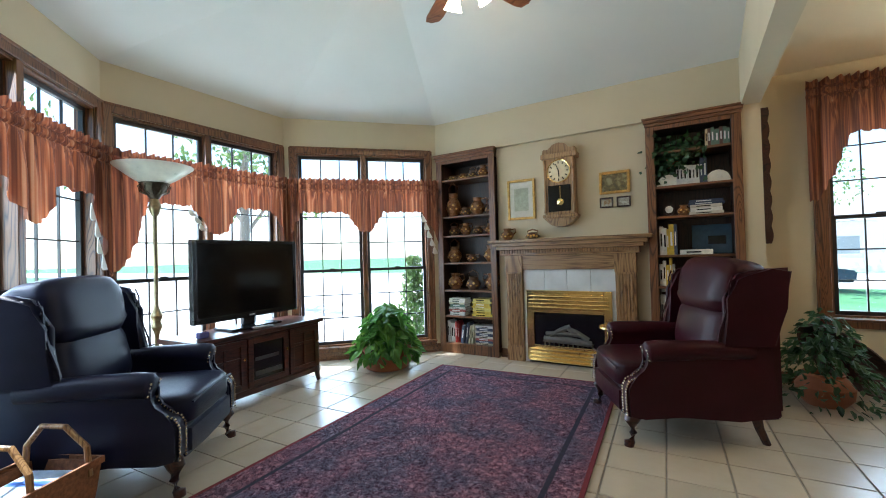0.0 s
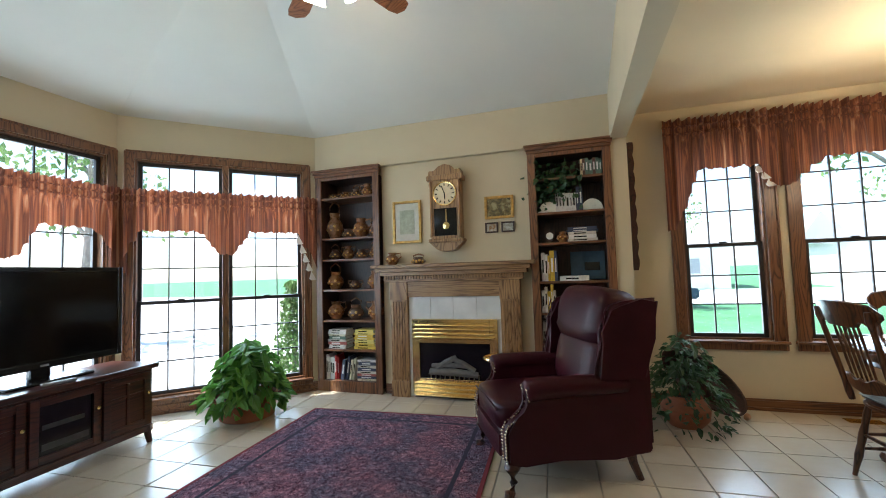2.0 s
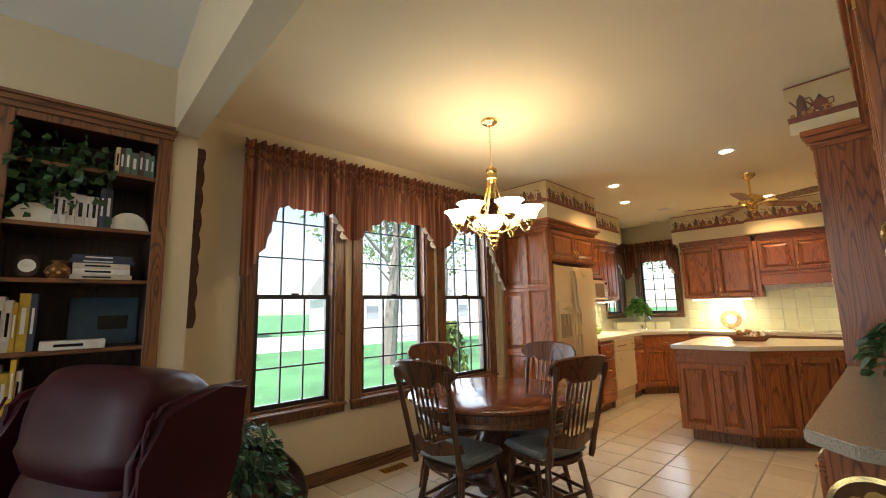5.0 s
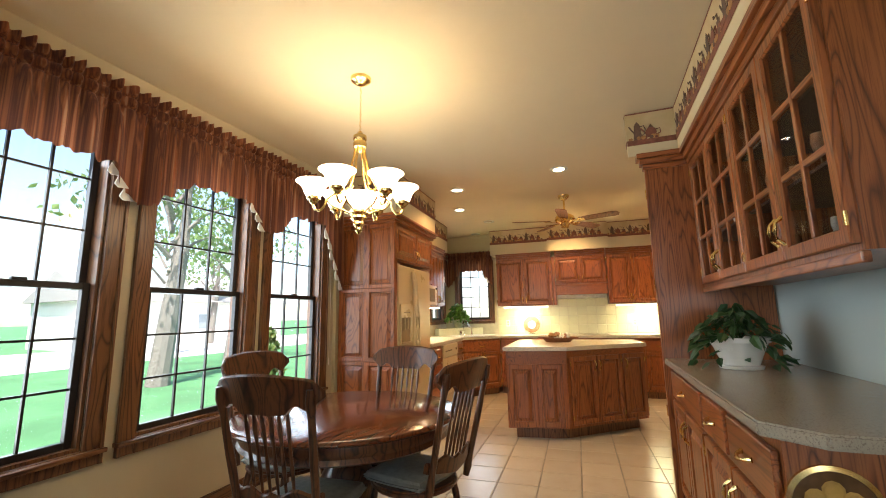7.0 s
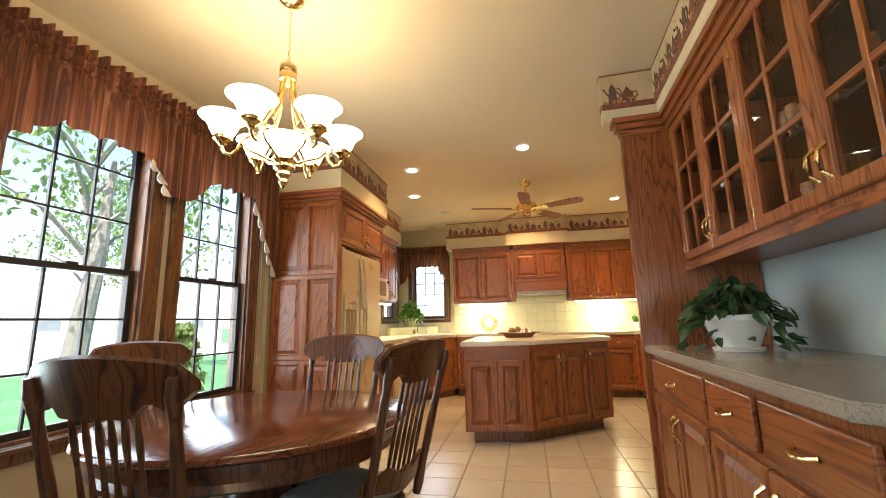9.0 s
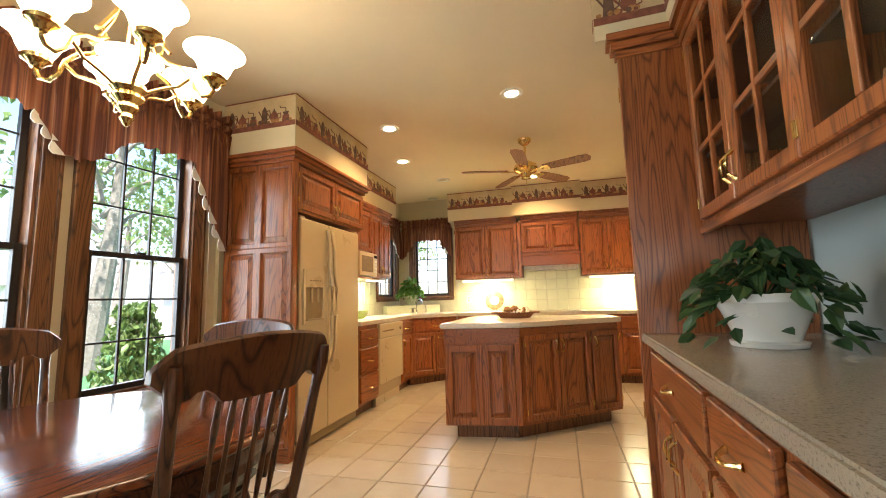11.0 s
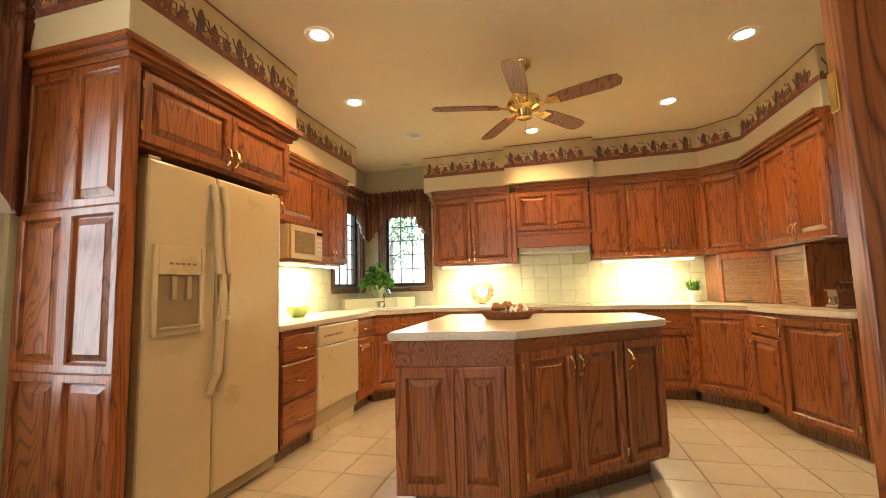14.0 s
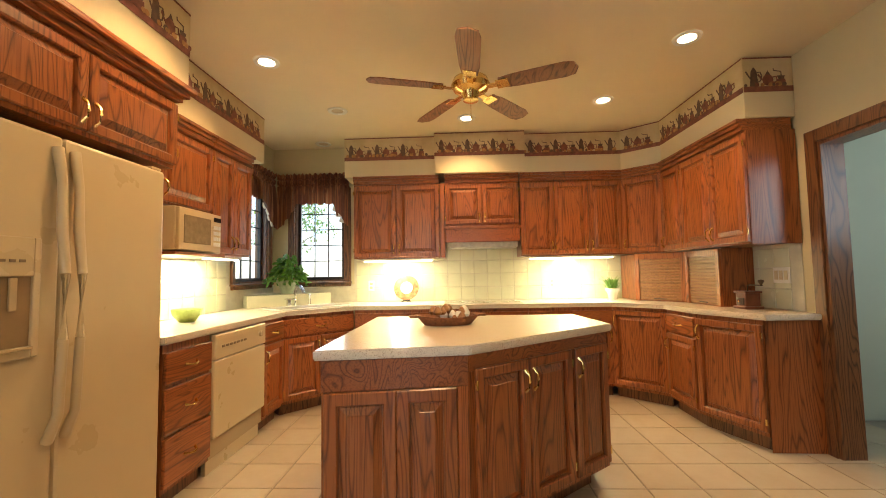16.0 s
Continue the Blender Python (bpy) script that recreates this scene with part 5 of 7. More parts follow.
part("neck", B([(-0.05, -0.06, 0.02, 0.0, 0.06, 0.12)], 0.01), BLACK, tv)
part("foot", B([(-0.14, -0.26, 0.0, 0.12, 0.26, 0.02)], 0.008), BLACK, tv)
part("logo_plate", B([(0.03, -0.025, 0.105, 0.032, 0.025, 0.118)]), plain("logo_grey", (0.3, 0.3, 0.3)), tv)
rc = thing("remote_control", "small grey remote lying on the stand", "remote", (-2.46, 3.02, 0.622), 80)
part("case", B([(-0.09, -0.022, 0, 0.09, 0.022, 0.018)], 0.005), plain("remote_grey", (0.3, 0.3, 0.3), 0.4), rc)
cs = thing("trinket_box", "small blue glass trinket on the stand", "ornament", (-2.5, 2.52, 0.62))
part("box", B([(-0.03, -0.04, 0, 0.03, 0.04, 0.05)], 0.012), plain("trinket_blue", (0.12, 0.12, 0.3), 0.2), cs)

# torchiere lamp
fl = thing("floor_lamp", "torchiere floor lamp with alabaster bowl", "floor lamp", (-2.95, 2.40, 0))
smooth(part("base", L([(0, 0), (0.15, 0), (0.15, 0.02), (0.1, 0.04), (0.04, 0.07), (0.02, 0.1), (0, 0.1)], 28), IRON, fl))
smooth(part("pole", L([(0.016, 0.1), (0.016, 0.62), (0.024, 0.66), (0.042, 0.70), (0.028, 0.74), (0.045, 0.79), (0.024, 0.84), (0.016, 0.87), (0.016, 1.60), (0.03, 1.62), (0.048, 1.68), (0.034, 1.72), (0.03, 1.76)], 20), mottled("pole_aged_brass", (0.30, 0.24, 0.13), 0.35, 0.9, vary=0.3, scale=30), fl))
smooth(part("crown_ring", L([(0.03, 1.74), (0.075, 1.80), (0.085, 1.83), (0.11, 1.87), (0.095, 1.87), (0.06, 1.82)], 24), IRON, fl))
for i in range(12):
    a = 2 * math.pi * i / 12
    part("scroll", P([(0.05 * math.cos(a), 0.05 * math.sin(a), 1.775), (0.10 * math.cos(a), 0.10 * math.sin(a), 1.80), (0.112 * math.cos(a), 0.112 * math.sin(a), 1.845), (0.09 * math.cos(a), 0.09 * math.sin(a), 1.865)], 0.006, 6), IRON, fl)
smooth(part("bowl", L([(0.04, 1.845), (0.09, 1.865), (0.16, 1.91), (0.22, 1.955), (0.275, 2.0), (0.282, 2.01), (0.268, 2.01), (0.21, 1.965), (0.15, 1.92), (0.06, 1.87), (0, 1.865)], 40), CREAMG, fl, "veined alabaster glass bowl"))
et = thing("end_table", "low light oak side table beside the lamp", "table", (-2.85, 2.05, 0), 20)
part("top", B([(-0.18, -0.2, 0.53, 0.18, 0.2, 0.56)], 0.005), MANTEL, et)
for x in (-0.15, 0.15):
    for y in (-0.17, 0.17):
        part("leg", B([(x - 0.018, y - 0.018, 0, x + 0.018, y + 0.018, 0.53)], 0.003), MANTEL, et)

# plants in copper-coloured tubs
plant((-2.13, 4.32, 0), [(0, 0), (0.22, 0), (0.235, 0.01), (0.25, 0.18), (0.265, 0.19), (0.265, 0.21), (0.245, 0.21), (0.235, 0.18)], TERRA, 0.38, 430, 0.135, 0.46, 0.22, LEAF, "bright green pothos in a terracotta tub", 8, 0.18)
plant((1.63, 4.95, 0), [(0, 0), (0.12, 0), (0.17, 0.06), (0.18, 0.14), (0.14, 0.2), (0.12, 0.22), (0.13, 0.24), (0.115, 0.24), (0.105, 0.21)], TERRA, 0.34, 760, 0.06, 0.46, 0.70, LEAFD, "dark trailing ivy in a squat clay pot", 9, 0.2)
ov = thing("wooden_trencher", "dark carved oval wooden tray leaning on the wall", "tray", (1.82, 5.19, 0.0), 14)
tb_ = bmesh.new()
oo = [(0.40 * math.cos(a), 0.17 * math.sin(a)) for a in [2 * math.pi * i / 32 for i in range(32)]]
rg_ = [[tb_.verts.new((x * s, y * s, z)) for x, y in oo] for s, z in ((0.7, 0.0), (1.0, 0.07), (0.93, 0.075), (0.66, 0.015))]
for a, b in zip(rg_, rg_[1:]):
    for i in range(32):
        tb_.faces.new((a[i], a[(i + 1) % 32], b[(i + 1) % 32], b[i]))
tb_.faces.new(rg_[0][::-1])
tb_.faces.new(rg_[-1])
tb_.transform(Matrix.Translation((-0.06, -0.06, 0.31)) @ Matrix.Rotation(radians(38), 4, "Y") @ Matrix.Rotation(radians(80), 4, "X"))
smooth(part("tray_body", tb_, MAHOG, ov))
part("knob", L([(0, 0), (0.02, 0), (0.03, 0.02), (0, 0.04)], 12, pose(0.27, -0.1, 0.03, 90)), plain("copper_knob", (0.5, 0.25, 0.12), 0.3), ov)

# basket with magazines
bk_ = thing("basket", "woven splint basket with a bent handle", "basket", (-1.80, 1.36, 0), 25)
bk_.scale = (1.25, 1.25, 1.25)
part("weave", L([(0, 0), (0.17, 0), (0.19, 0.10), (0.205, 0.21), (0.19, 0.21), (0.175, 0.10), (0.155, 0.01), (0, 0.01)], 4, pose(0, 0, 0, 0, 0, 45)), WICKER, bk_)
part("rim", L([(0.20, 0.20), (0.215, 0.20), (0.215, 0.225), (0.20, 0.225)], 4, pose(0, 0, 0, 0, 0, 45)), WICKER, bk_)
for y in (-0.1, 0.1):
    part("handle", P([(-0.14, y, 0.17), (-0.13, y, 0.28), (-0.05, y * 0.9, 0.36), (0.05, y * 0.9, 0.36), (0.13, y, 0.28), (0.14, y, 0.17)], 0.011, 8), MANTEL, bk_)
mg = thing("magazine", "blue and white magazine lying in the basket", "magazine", (-1.80, 1.36, 0.215), 30)
part("pages", B([(-0.10, -0.12, 0, 0.10, 0.12, 0.02)], 0.002), PAPER, mg)
part("cover", B([(-0.10, -0.12, 0.0205, 0.10, 0.12, 0.022)]), plain("cover_print", (0.35, 0.42, 0.55), 0.35), mg)
part("cover_band", B([(-0.09, -0.02, 0.0222, 0.09, 0.02, 0.0232)]), plain("cover_band", (0.05, 0.12, 0.4), 0.35), mg)

# small side table with turned spindles behind the burgundy chair
sp = thing("side_table", "small brass and wood spindle table by the hearth", "table", (0.18, 4.80, 0))
part("top", L([(0, 0.50), (0.15, 0.50), (0.155, 0.51), (0.15, 0.52), (0, 0.52)], 24), BRASS, sp)
for i in range(3):
    a = 2.1 * i
    smooth(part("leg", L([(0.012, 0), (0.016, 0.1), (0.01, 0.2), (0.022, 0.3), (0.012, 0.36), (0.02, 0.45), (0.012, 0.5)], 10, Matrix.Translation((0.1 * math.cos(a), 0.1 * math.sin(a), 0))), BRASS, sp))

# scalloped hanging on the return wall
sc = thing("scalloped_shelf", "narrow dark wood shelf with scalloped edges", "shelf", (1.342, 5.33, 0))
pts = [(0.0, 1.24)]
for i in range(40):
    z = 1.24 + 1.2 * i / 39
    pts.append((0.055 + 0.014 * abs(math.sin(i * math.pi / 5)), z))
pts.append((0.0, 2.44))
part("board", X(pts, -0.012, 0.012, UPRIGHT, 0.002), MAHOG, sc)


# ---- dining ----
tbl = thing("dining_table", "round cherry pedestal dining table", "table", (2.99, 4.19, 0))
smooth(part("tabletop", L([(0, 0.730), (0.55, 0.730), (0.575, 0.738), (0.585, 0.749), (0.58, 0.760), (0.57, 0.765), (0, 0.765)], 64), TABLE, tbl))
smooth(part("apron", L([(0.48, 0.65), (0.525, 0.65), (0.54, 0.66), (0.53, 0.68), (0.54, 0.70), (0.535, 0.729), (0.48, 0.729)], 64), CHAIRW, tbl))
smooth(part("pedestal", L([(0, 0.14), (0.12, 0.14), (0.13, 0.2), (0.10, 0.26), (0.14, 0.34), (0.15, 0.42), (0.11, 0.5), (0.09, 0.55), (0.14, 0.58), (0.15, 0.65), (0, 0.65)], 28), CHAIRW, tbl))
for i in range(4):
    a = radians(45 + 90 * i)
    c, s = math.cos(a), math.sin(a)
    ft = P([(0.05 * c, 0.05 * s, 0.24), (0.2 * c, 0.2 * s, 0.22), (0.34 * c, 0.34 * s, 0.12), (0.44 * c, 0.44 * s, 0.05), (0.48 * c, 0.48 * s, 0.03)], 0.05, 10, radii=[0.07, 0.06, 0.045, 0.04, 0.03])
    f = part("foot", ft, CHAIRW, tbl)
    smooth(f)
    smooth(part("claw", L([(0, 0), (0.035, 0.005), (0.045, 0.03), (0.03, 0.06), (0, 0.065)], 12, Matrix.Translation((0.47 * c, 0.47 * s, 0))), CHAIRW, f))


def dining_chair(at, rz):
    """A pressed-back oak chair with spindles and a tied cushion; it faces +x."""
    e = thing("dining_chair", "pressed-back oak dining chair with grey seat cushion", "chair", at, rz, "chairs round the table")
    so = [(0.22 * math.cos(a) * (1.0 + 0.06 * math.cos(a)), 0.215 * math.sin(a) * (1.0 + 0.05 * math.cos(a))) for a in [2 * math.pi * i / 28 for i in range(28)]]
    smooth(part("seat", X(so, 0.435, 0.465, None, 0.01), CHAIRW, e))
    smooth(part("cushion", soft_box(-0.16, -0.185, 0.466, 0.20, 0.185, 0.505, 0.018, 0.02), CUSHION, e, "grey-green seat cushion"))
    legs = []
    for x, y in ((0.17, 0.16), (0.17, -0.16), (-0.16, 0.15), (-0.16, -0.15)):
        top, foot = Vector((x * 0.85, y * 0.85, 0.437)), Vector((x * 1.25, y * 1.25, 0.0))
        pr = [0.014, 0.019, 0.016, 0.022, 0.018, 0.021, 0.015, 0.012]
        smooth(part("leg", P([top.lerp(foot, i / 7) for i in range(8)], 0.02, 10, radii=pr), CHAIRW, e), 60)
        legs.append((top, foot))
    for k in (0.42, 0.62):
        for i, j in ((0, 1), (0, 2), (1, 3), (2, 3)):
            a, b = legs[i][0].lerp(legs[i][1], k), legs[j][0].lerp(legs[j][1], k)
            if (i, j) == (2, 3) and k > 0.5:
                continue
            part("stretcher", P([a, a.lerp(b, 0.5), b], 0.01, 8, radii=[0.008, 0.013, 0.008]), CHAIRW, e)
    lean = 0.13
    for s in (-1, 1):
        post = [(-0.19 - lean * u, s * (0.17 + 0.03 * u), 0.45 + 0.55 * u) for u in (0, 0.08, 0.2, 0.5, 0.8, 0.92, 1.0)]
        smooth(part("back_post", P(post, 0.016, 10, radii=[0.016, 0.02, 0.015, 0.017, 0.014, 0.021, 0.014]), CHAIRW, e), 60)
    for i in range(6):
        y = -0.085 + i * 0.034
        sp_ = [(-0.19 - lean * u, y * (1 + 0.12 * u), 0.45 + 0.55 * u) for u in (0.25, 0.45, 0.6, 0.72, 0.86)]
        part("spindle", P(sp_, 0.007, 8, radii=[0.005, 0.008, 0.006, 0.009, 0.005]), CHAIRW, e)

    def slab(top, bottom, half, th):
        """A bent rail between two edge curves."""
        bm = bmesh.new()
        n = 28
        rows = []
        for i in range(n + 1):
            y = half * (2 * i / n - 1)
            u = abs(y) / half
            z1, z0 = top(u), bottom(u)
            ring = []
            for z, dx in ((z0, th / 2), (z1 - 0.008, th / 2), (z1, 0.0), (z1 - 0.008, -th / 2), (z0, -th / 2)):
                ring.append(bm.verts.new((-0.16 - lean * (z - 0.45) / 0.55 - 0.05 * (1 - u * u) + dx, y, z)))
            rows.append(ring)
        for a, b in zip(rows, rows[1:]):
            for k in range(5):
                bm.faces.new((a[k], a[(k + 1) % 5], b[(k + 1) % 5], b[k]))
        bm.faces.new(rows[0][::-1])
        bm.faces.new(rows[-1])
        return bm

    dip = lambda u: 0.905 + 0.035 * max(0, math.sin((u - 0.42) / 0.36 * math.pi)) if 0.42 < u < 0.78 else (0.905 if u <= 0.42 else 0.915 + 0.05 * (u - 0.78) / 0.22)
    smooth(part("crest_rail", slab(lambda u: 1.055 - 0.028 * u * u - 0.03 * max(0, u - 0.85) / 0.15, dip, 0.235, 0.024), CHAIRW, e, "pressed oak crest rail"))
    smooth(part("lower_rail", slab(lambda u: 0.615 - 0.012 * math.sin(u * 9), lambda u: 0.525 + 0.035 * u, 0.19, 0.02), CHAIRW, e))
    return e


ch = None
for bx, by, a in ((2.25, 4.09, 5), (2.96, 3.49, 78), (3.08, 4.96, -98), (3.64, 4.15, 182)):
    m = pose(bx + 0.33 * math.cos(radians(a)), by + 0.33 * math.sin(radians(a)), 0, 0, 0, a)
    if ch is None:
        ch = dining_chair((0, 0, 0), 0)
        ch.matrix_basis = m
    else:
        copy_thing(ch, m)

# chandelier
cd = thing("chandelier", "brass chandelier with seven lit glass shades", "chandelier", (3.06, 4.19, 0))
smooth(part("canopy", L([(0, 2.739), (0.065, 2.739), (0.06, 2.72), (0.03, 2.70), (0, 2.695)], 24), BRASS, cd))
for i in range(13):
    z = 2.69 - i * 0.024
    part("chain_link", P([(0.007 * (i % 2), 0.007 * ((i + 1) % 2), z), (0, 0, z - 0.014), (-0.007 * (i % 2), -0.007 * ((i + 1) % 2), z), (0, 0, z + 0.012)], 0.0025, 5), BRASS, cd)
smooth(part("cap", L([(0, 2.39), (0.012, 2.385), (0.022, 2.365), (0.04, 2.355), (0.042, 2.33), (0.036, 2.32), (0.042, 2.305), (0.04, 2.28), (0.02, 2.265), (0.012, 2.25), (0, 2.245)], 20), BRASS, cd))
smooth(part("hub", L([(0, 1.90), (0.05, 1.885), (0.06, 1.865), (0.045, 1.85), (0.05, 1.835), (0.03, 1.815), (0.034, 1.80), (0.018, 1.78), (0.022, 1.765), (0.008, 1.74), (0, 1.735)], 20), BRASS, cd))
SHADE_PROFILE = [(0.030, 0.008), (0.043, 0.015), (0.053, 0.034), (0.060, 0.054), (0.073, 0.076), (0.092, 0.094), (0.102, 0.100), (0.096, 0.096), (0.069, 0.078), (0.055, 0.055), (0.046, 0.034), (0.022, 0.012)]
smooth(part("centre_shade", L([(r * 0.95, 1.885 + z) for r, z in SHADE_PROFILE], 28), SHADEG, cd, "lit frosted white glass shade"))
for i in range(6):
    a = radians(245.5 + 60 * i)
    c, s = math.cos(a), math.sin(a)
    spoke = lambda pts: [(r * c, r * s, z) for r, z in pts]
    smooth(part("rod", P(spoke([(0.025, 2.29), (0.035, 2.22), (0.06, 2.12), (0.105, 2.035), (0.118, 2.02)]), 0.007, 8), BRASS, cd))
    arm = part("arm", P(spoke([(0.118, 2.022), (0.10, 2.035), (0.085, 2.01), (0.11, 1.985), (0.15, 1.975), (0.185, 1.945), (0.20, 1.90), (0.225, 1.872), (0.25, 1.878), (0.262, 1.90), (0.262, 1.93)]), 0.0075, 8), BRASS, cd)
    smooth(arm)
    smooth(part("scroll", P(spoke([(0.19, 1.94), (0.15, 1.90), (0.10, 1.885), (0.055, 1.865)]), 0.006, 8), BRASS, arm))
    T = Matrix.Translation((0.262 * c, 0.262 * s, 1.945))
    smooth(part("cup", L([(0, -0.035), (0.016, -0.032), (0.024, -0.018), (0.040, -0.008), (0.042, 0.004), (0.034, 0.008), (0.036, 0.016), (0, 0.016)], 16, T), BRASS, arm))
    smooth(part("shade", L(SHADE_PROFILE, 28, T), SHADEG, arm, "lit frosted white glass shade"))
bulb("chandelier_bulb", (3.06, 4.19, 2.10), CHAND_W * 1.3, WARM, 0.10)
for i in range(3):
    a = radians(245.5 + 120 * i)
    bulb("chandelier_bulb", (3.06 + 0.262 * math.cos(a), 4.19 + 0.262 * math.sin(a), 2.11), CHAND_W, WARM, 0.06)
vt = thing("floor_vent", "small brass floor vent grille by the wall", "vent", (2.95, 5.30, 0.0005))
part("frame", B([(-0.12, -0.05, 0, 0.12, -0.04, 0.006), (-0.12, 0.04, 0, 0.12, 0.05, 0.006), (-0.12, -0.04, 0, -0.11, 0.04, 0.006), (0.11, -0.04, 0, 0.12, 0.04, 0.006)], 0.001), BRASS, vt)
part("slat", B([(-0.11, -0.035 + i * 0.012, 0, 0.11, -0.029 + i * 0.012, 0.004) for i in range(6)]), BRASS, vt)


# ---- kitchen ----
STAND[0] = WING
def handle(parent, m, x, z, upright=True, length=0.1):
    if upright:
        pts = [(x, -0.022, z - length / 2), (x, -0.045, z - length * 0.3), (x, -0.05, z), (x, -0.045, z + length * 0.3), (x, -0.022, z + length / 2)]
    else:
        pts = [(x - length / 2, -0.022, z), (x - length * 0.3, -0.045, z - 0.006), (x, -0.05, z - 0.01), (x + length * 0.3, -0.045, z - 0.006), (x + length / 2, -0.022, z)]
    bm = P(pts, 0.005, 8, radii=[0.009, 0.005, 0.0075, 0.005, 0.009])
    bm.transform(m)
    smooth(part("handle", bm, BRASS, parent, "polished brass handle"))


def raised(m, x0, x1, z0, z1, rail=0.052):
    """A framed door with a raised and fielded panel, front at y = -0.021."""
    bm = bmesh.new()
    s = min(0.034, (x1 - x0 - 2 * rail) / 4)
    loops = []
    for d, y in ((0.0, -0.001), (0.0, -0.018), (0.005, -0.024), (rail - 0.010, -0.024), (rail - 0.004, -0.018), (rail, -0.004), (rail + 0.006, -0.004), (rail + s, -0.018), (rail + s + 0.003, -0.022)):
        loops.append([bm.verts.new((x, y, z)) for x, z in ((x0 + d, z0 + d), (x1 - d, z0 + d), (x1 - d, z1 - d), (x0 + d, z1 - d))])
    for a, b in zip(loops, loops[1:]):
        for k in range(4):
            bm.faces.new((a[k], a[(k + 1) % 4], b[(k + 1) % 4], b[k]))
    bm.faces.new(loops[-1])
    bm.transform(m)
    return bm


def door(parent, m, x0, x1, z0, z1, hx=None, hz=None, mat=None):
    d = part("door", raised(m, x0 + 0.003, x1 - 0.003, z0, z1), mat or OAK, parent)
    if hx is not None:
        handle(d, m, hx, hz)
    hs = x0 + 0.004 if (hx is None or hx > (x0 + x1) / 2) else x1 - 0.004
    for z in (z0 + 0.07, z1 - 0.07):
        part("hinge", B([(hs - 0.006, -0.026, z - 0.022, hs + 0.006, -0.018, z + 0.022)], 0.002, m), BRASS, d)
    return d


def drawer(parent, m, x0, x1, z0, z1):
    d = part("drawer", B([(x0 + 0.003, -0.021, z0, x1 - 0.003, -0.001, z1)], 0.006, m), OAKX, parent)
    handle(d, m, (x0 + x1) / 2, (z0 + z1) / 2, False)


def base_unit(m, x0, x1, layout, depth=0.58, group="kitchen base cabinets", label="reddish oak base cabinet with raised panel doors"):
    e = thing("base_cabinet", label, "cabinet", group=group)
    part("body", B([(x0 + 0.001, 0, 0.10, x1 - 0.001, depth, 0.872)], 0, m), OAK, e)
    part("toe_kick", B([(x0 + 0.001, 0.06, 0.0, x1 - 0.001, depth, 0.1)], 0, m), TRIM, e)
    if layout == "drawers":
        for a, b in ((0.66, 0.83), (0.40, 0.64), (0.13, 0.38)):
            drawer(e, m, x0, x1, a, b)
    elif layout == "dd1":
        drawer(e, m, x0, x1, 0.69, 0.84)
        door(e, m, x0, x1, 0.13, 0.67, x1 - 0.03, 0.58)
    elif layout == "dd1l":
        drawer(e, m, x0, x1, 0.69, 0.84)
        door(e, m, x0, x1, 0.13, 0.67, x0 + 0.03, 0.58)
    elif layout == "dd2":
        c = (x0 + x1) / 2
        drawer(e, m, x0, x1, 0.69, 0.84)
        door(e, m, x0, c, 0.13, 0.67, c - 0.03, 0.58)
        door(e, m, c, x1, 0.13, 0.67, c + 0.03, 0.58)
    elif layout == "1":
        door(e, m, x0, x1, 0.13, 0.84, x0 + 0.03, 0.74)
    elif layout == "2":
        c = (x0 + x1) / 2
        door(e, m, x0, c, 0.13, 0.84, c - 0.03, 0.74)
        door(e, m, c, x1, 0.13, 0.84, c + 0.03, 0.74)
    return e


def upper_unit(m, x0, x1, z0, z1, doors, depth=0.325, hz=0.1, crown=True, pairs=True):
    e = thing("wall_cabinet", "reddish oak wall cabinet with raised panel doors", "cabinet", group="kitchen wall cabinets")
    part("body", B([(x0 + 0.001, 0, z0, x1 - 0.001, depth, z1)], 0, m), OAK, e)
    w = (x1 - x0) / doors
    for i in range(doors):
        a, b = x0 + w * i, x0 + w * (i + 1)
        hx = (b - 0.03) if i % 2 == 0 and doors > 1 and i + 1 < doors else a + 0.03
        if doors == 3:
            hx = (b - 0.03, b - 0.03, a + 0.03)[i]
        door(e, m, a, b, z0 + 0.015, z1 - 0.02, hx, z0 + hz)
    if crown:
        part("crown", B([(x0 + 0.001, -0.025, z1, x1 - 0.001, depth, z1 + 0.035), (x0 + 0.001, -0.042, z1 + 0.035, x1 - 0.001, depth, z1 + 0.062), (x0 + 0.001, -0.056, z1 + 0.062, x1 - 0.001, depth, 2.298)], 0.004, m), OAKX, e)
    return e


M_L = along((0, 4.83), (1, 4.83))
base_unit(M_L, 5.76, 6.17, "drawers")
base_unit(M_L, 6.86, 7.22, "dd1l")
M_SINK = along((7.24, 4.83), (7.77, 4.33))
base_unit(M_SINK, 0.0, 0.72, "dd2", 0.5)
M_FAR = along((7.77, 4.33), (7.77, 0))
base_unit(M_FAR, 0.01, 0.95, "dd2", 0.6)
base_unit(M_FAR, 0.95, 1.75, "dd2", 0.6)
base_unit(M_FAR, 1.75, 2.16, "dd1", 0.6)
base_unit(M_FAR, 2.16, 2.57, "dd1", 0.6)
M_DG = along((7.77, 1.76), (7.42, 1.40))
base_unit(M_DG, 0.0, 0.50, "1", 0.42)
M_R = along((7.42, 1.40), (6.0, 1.40))
base_unit(M_R, 0.0, 0.44, "dd1l", 0.54)
M_R2 = along((6.98, 1.40), (6.50, 1.22))
bu = base_unit(M_R2, 0.005, 0.51, "1", 0.33)
part("end_panel", X([(6.499, 1.214), (6.486, 0.866), (6.70, 0.866), (6.617, 0.907)], 0.004, 0.871), OAK, bu)

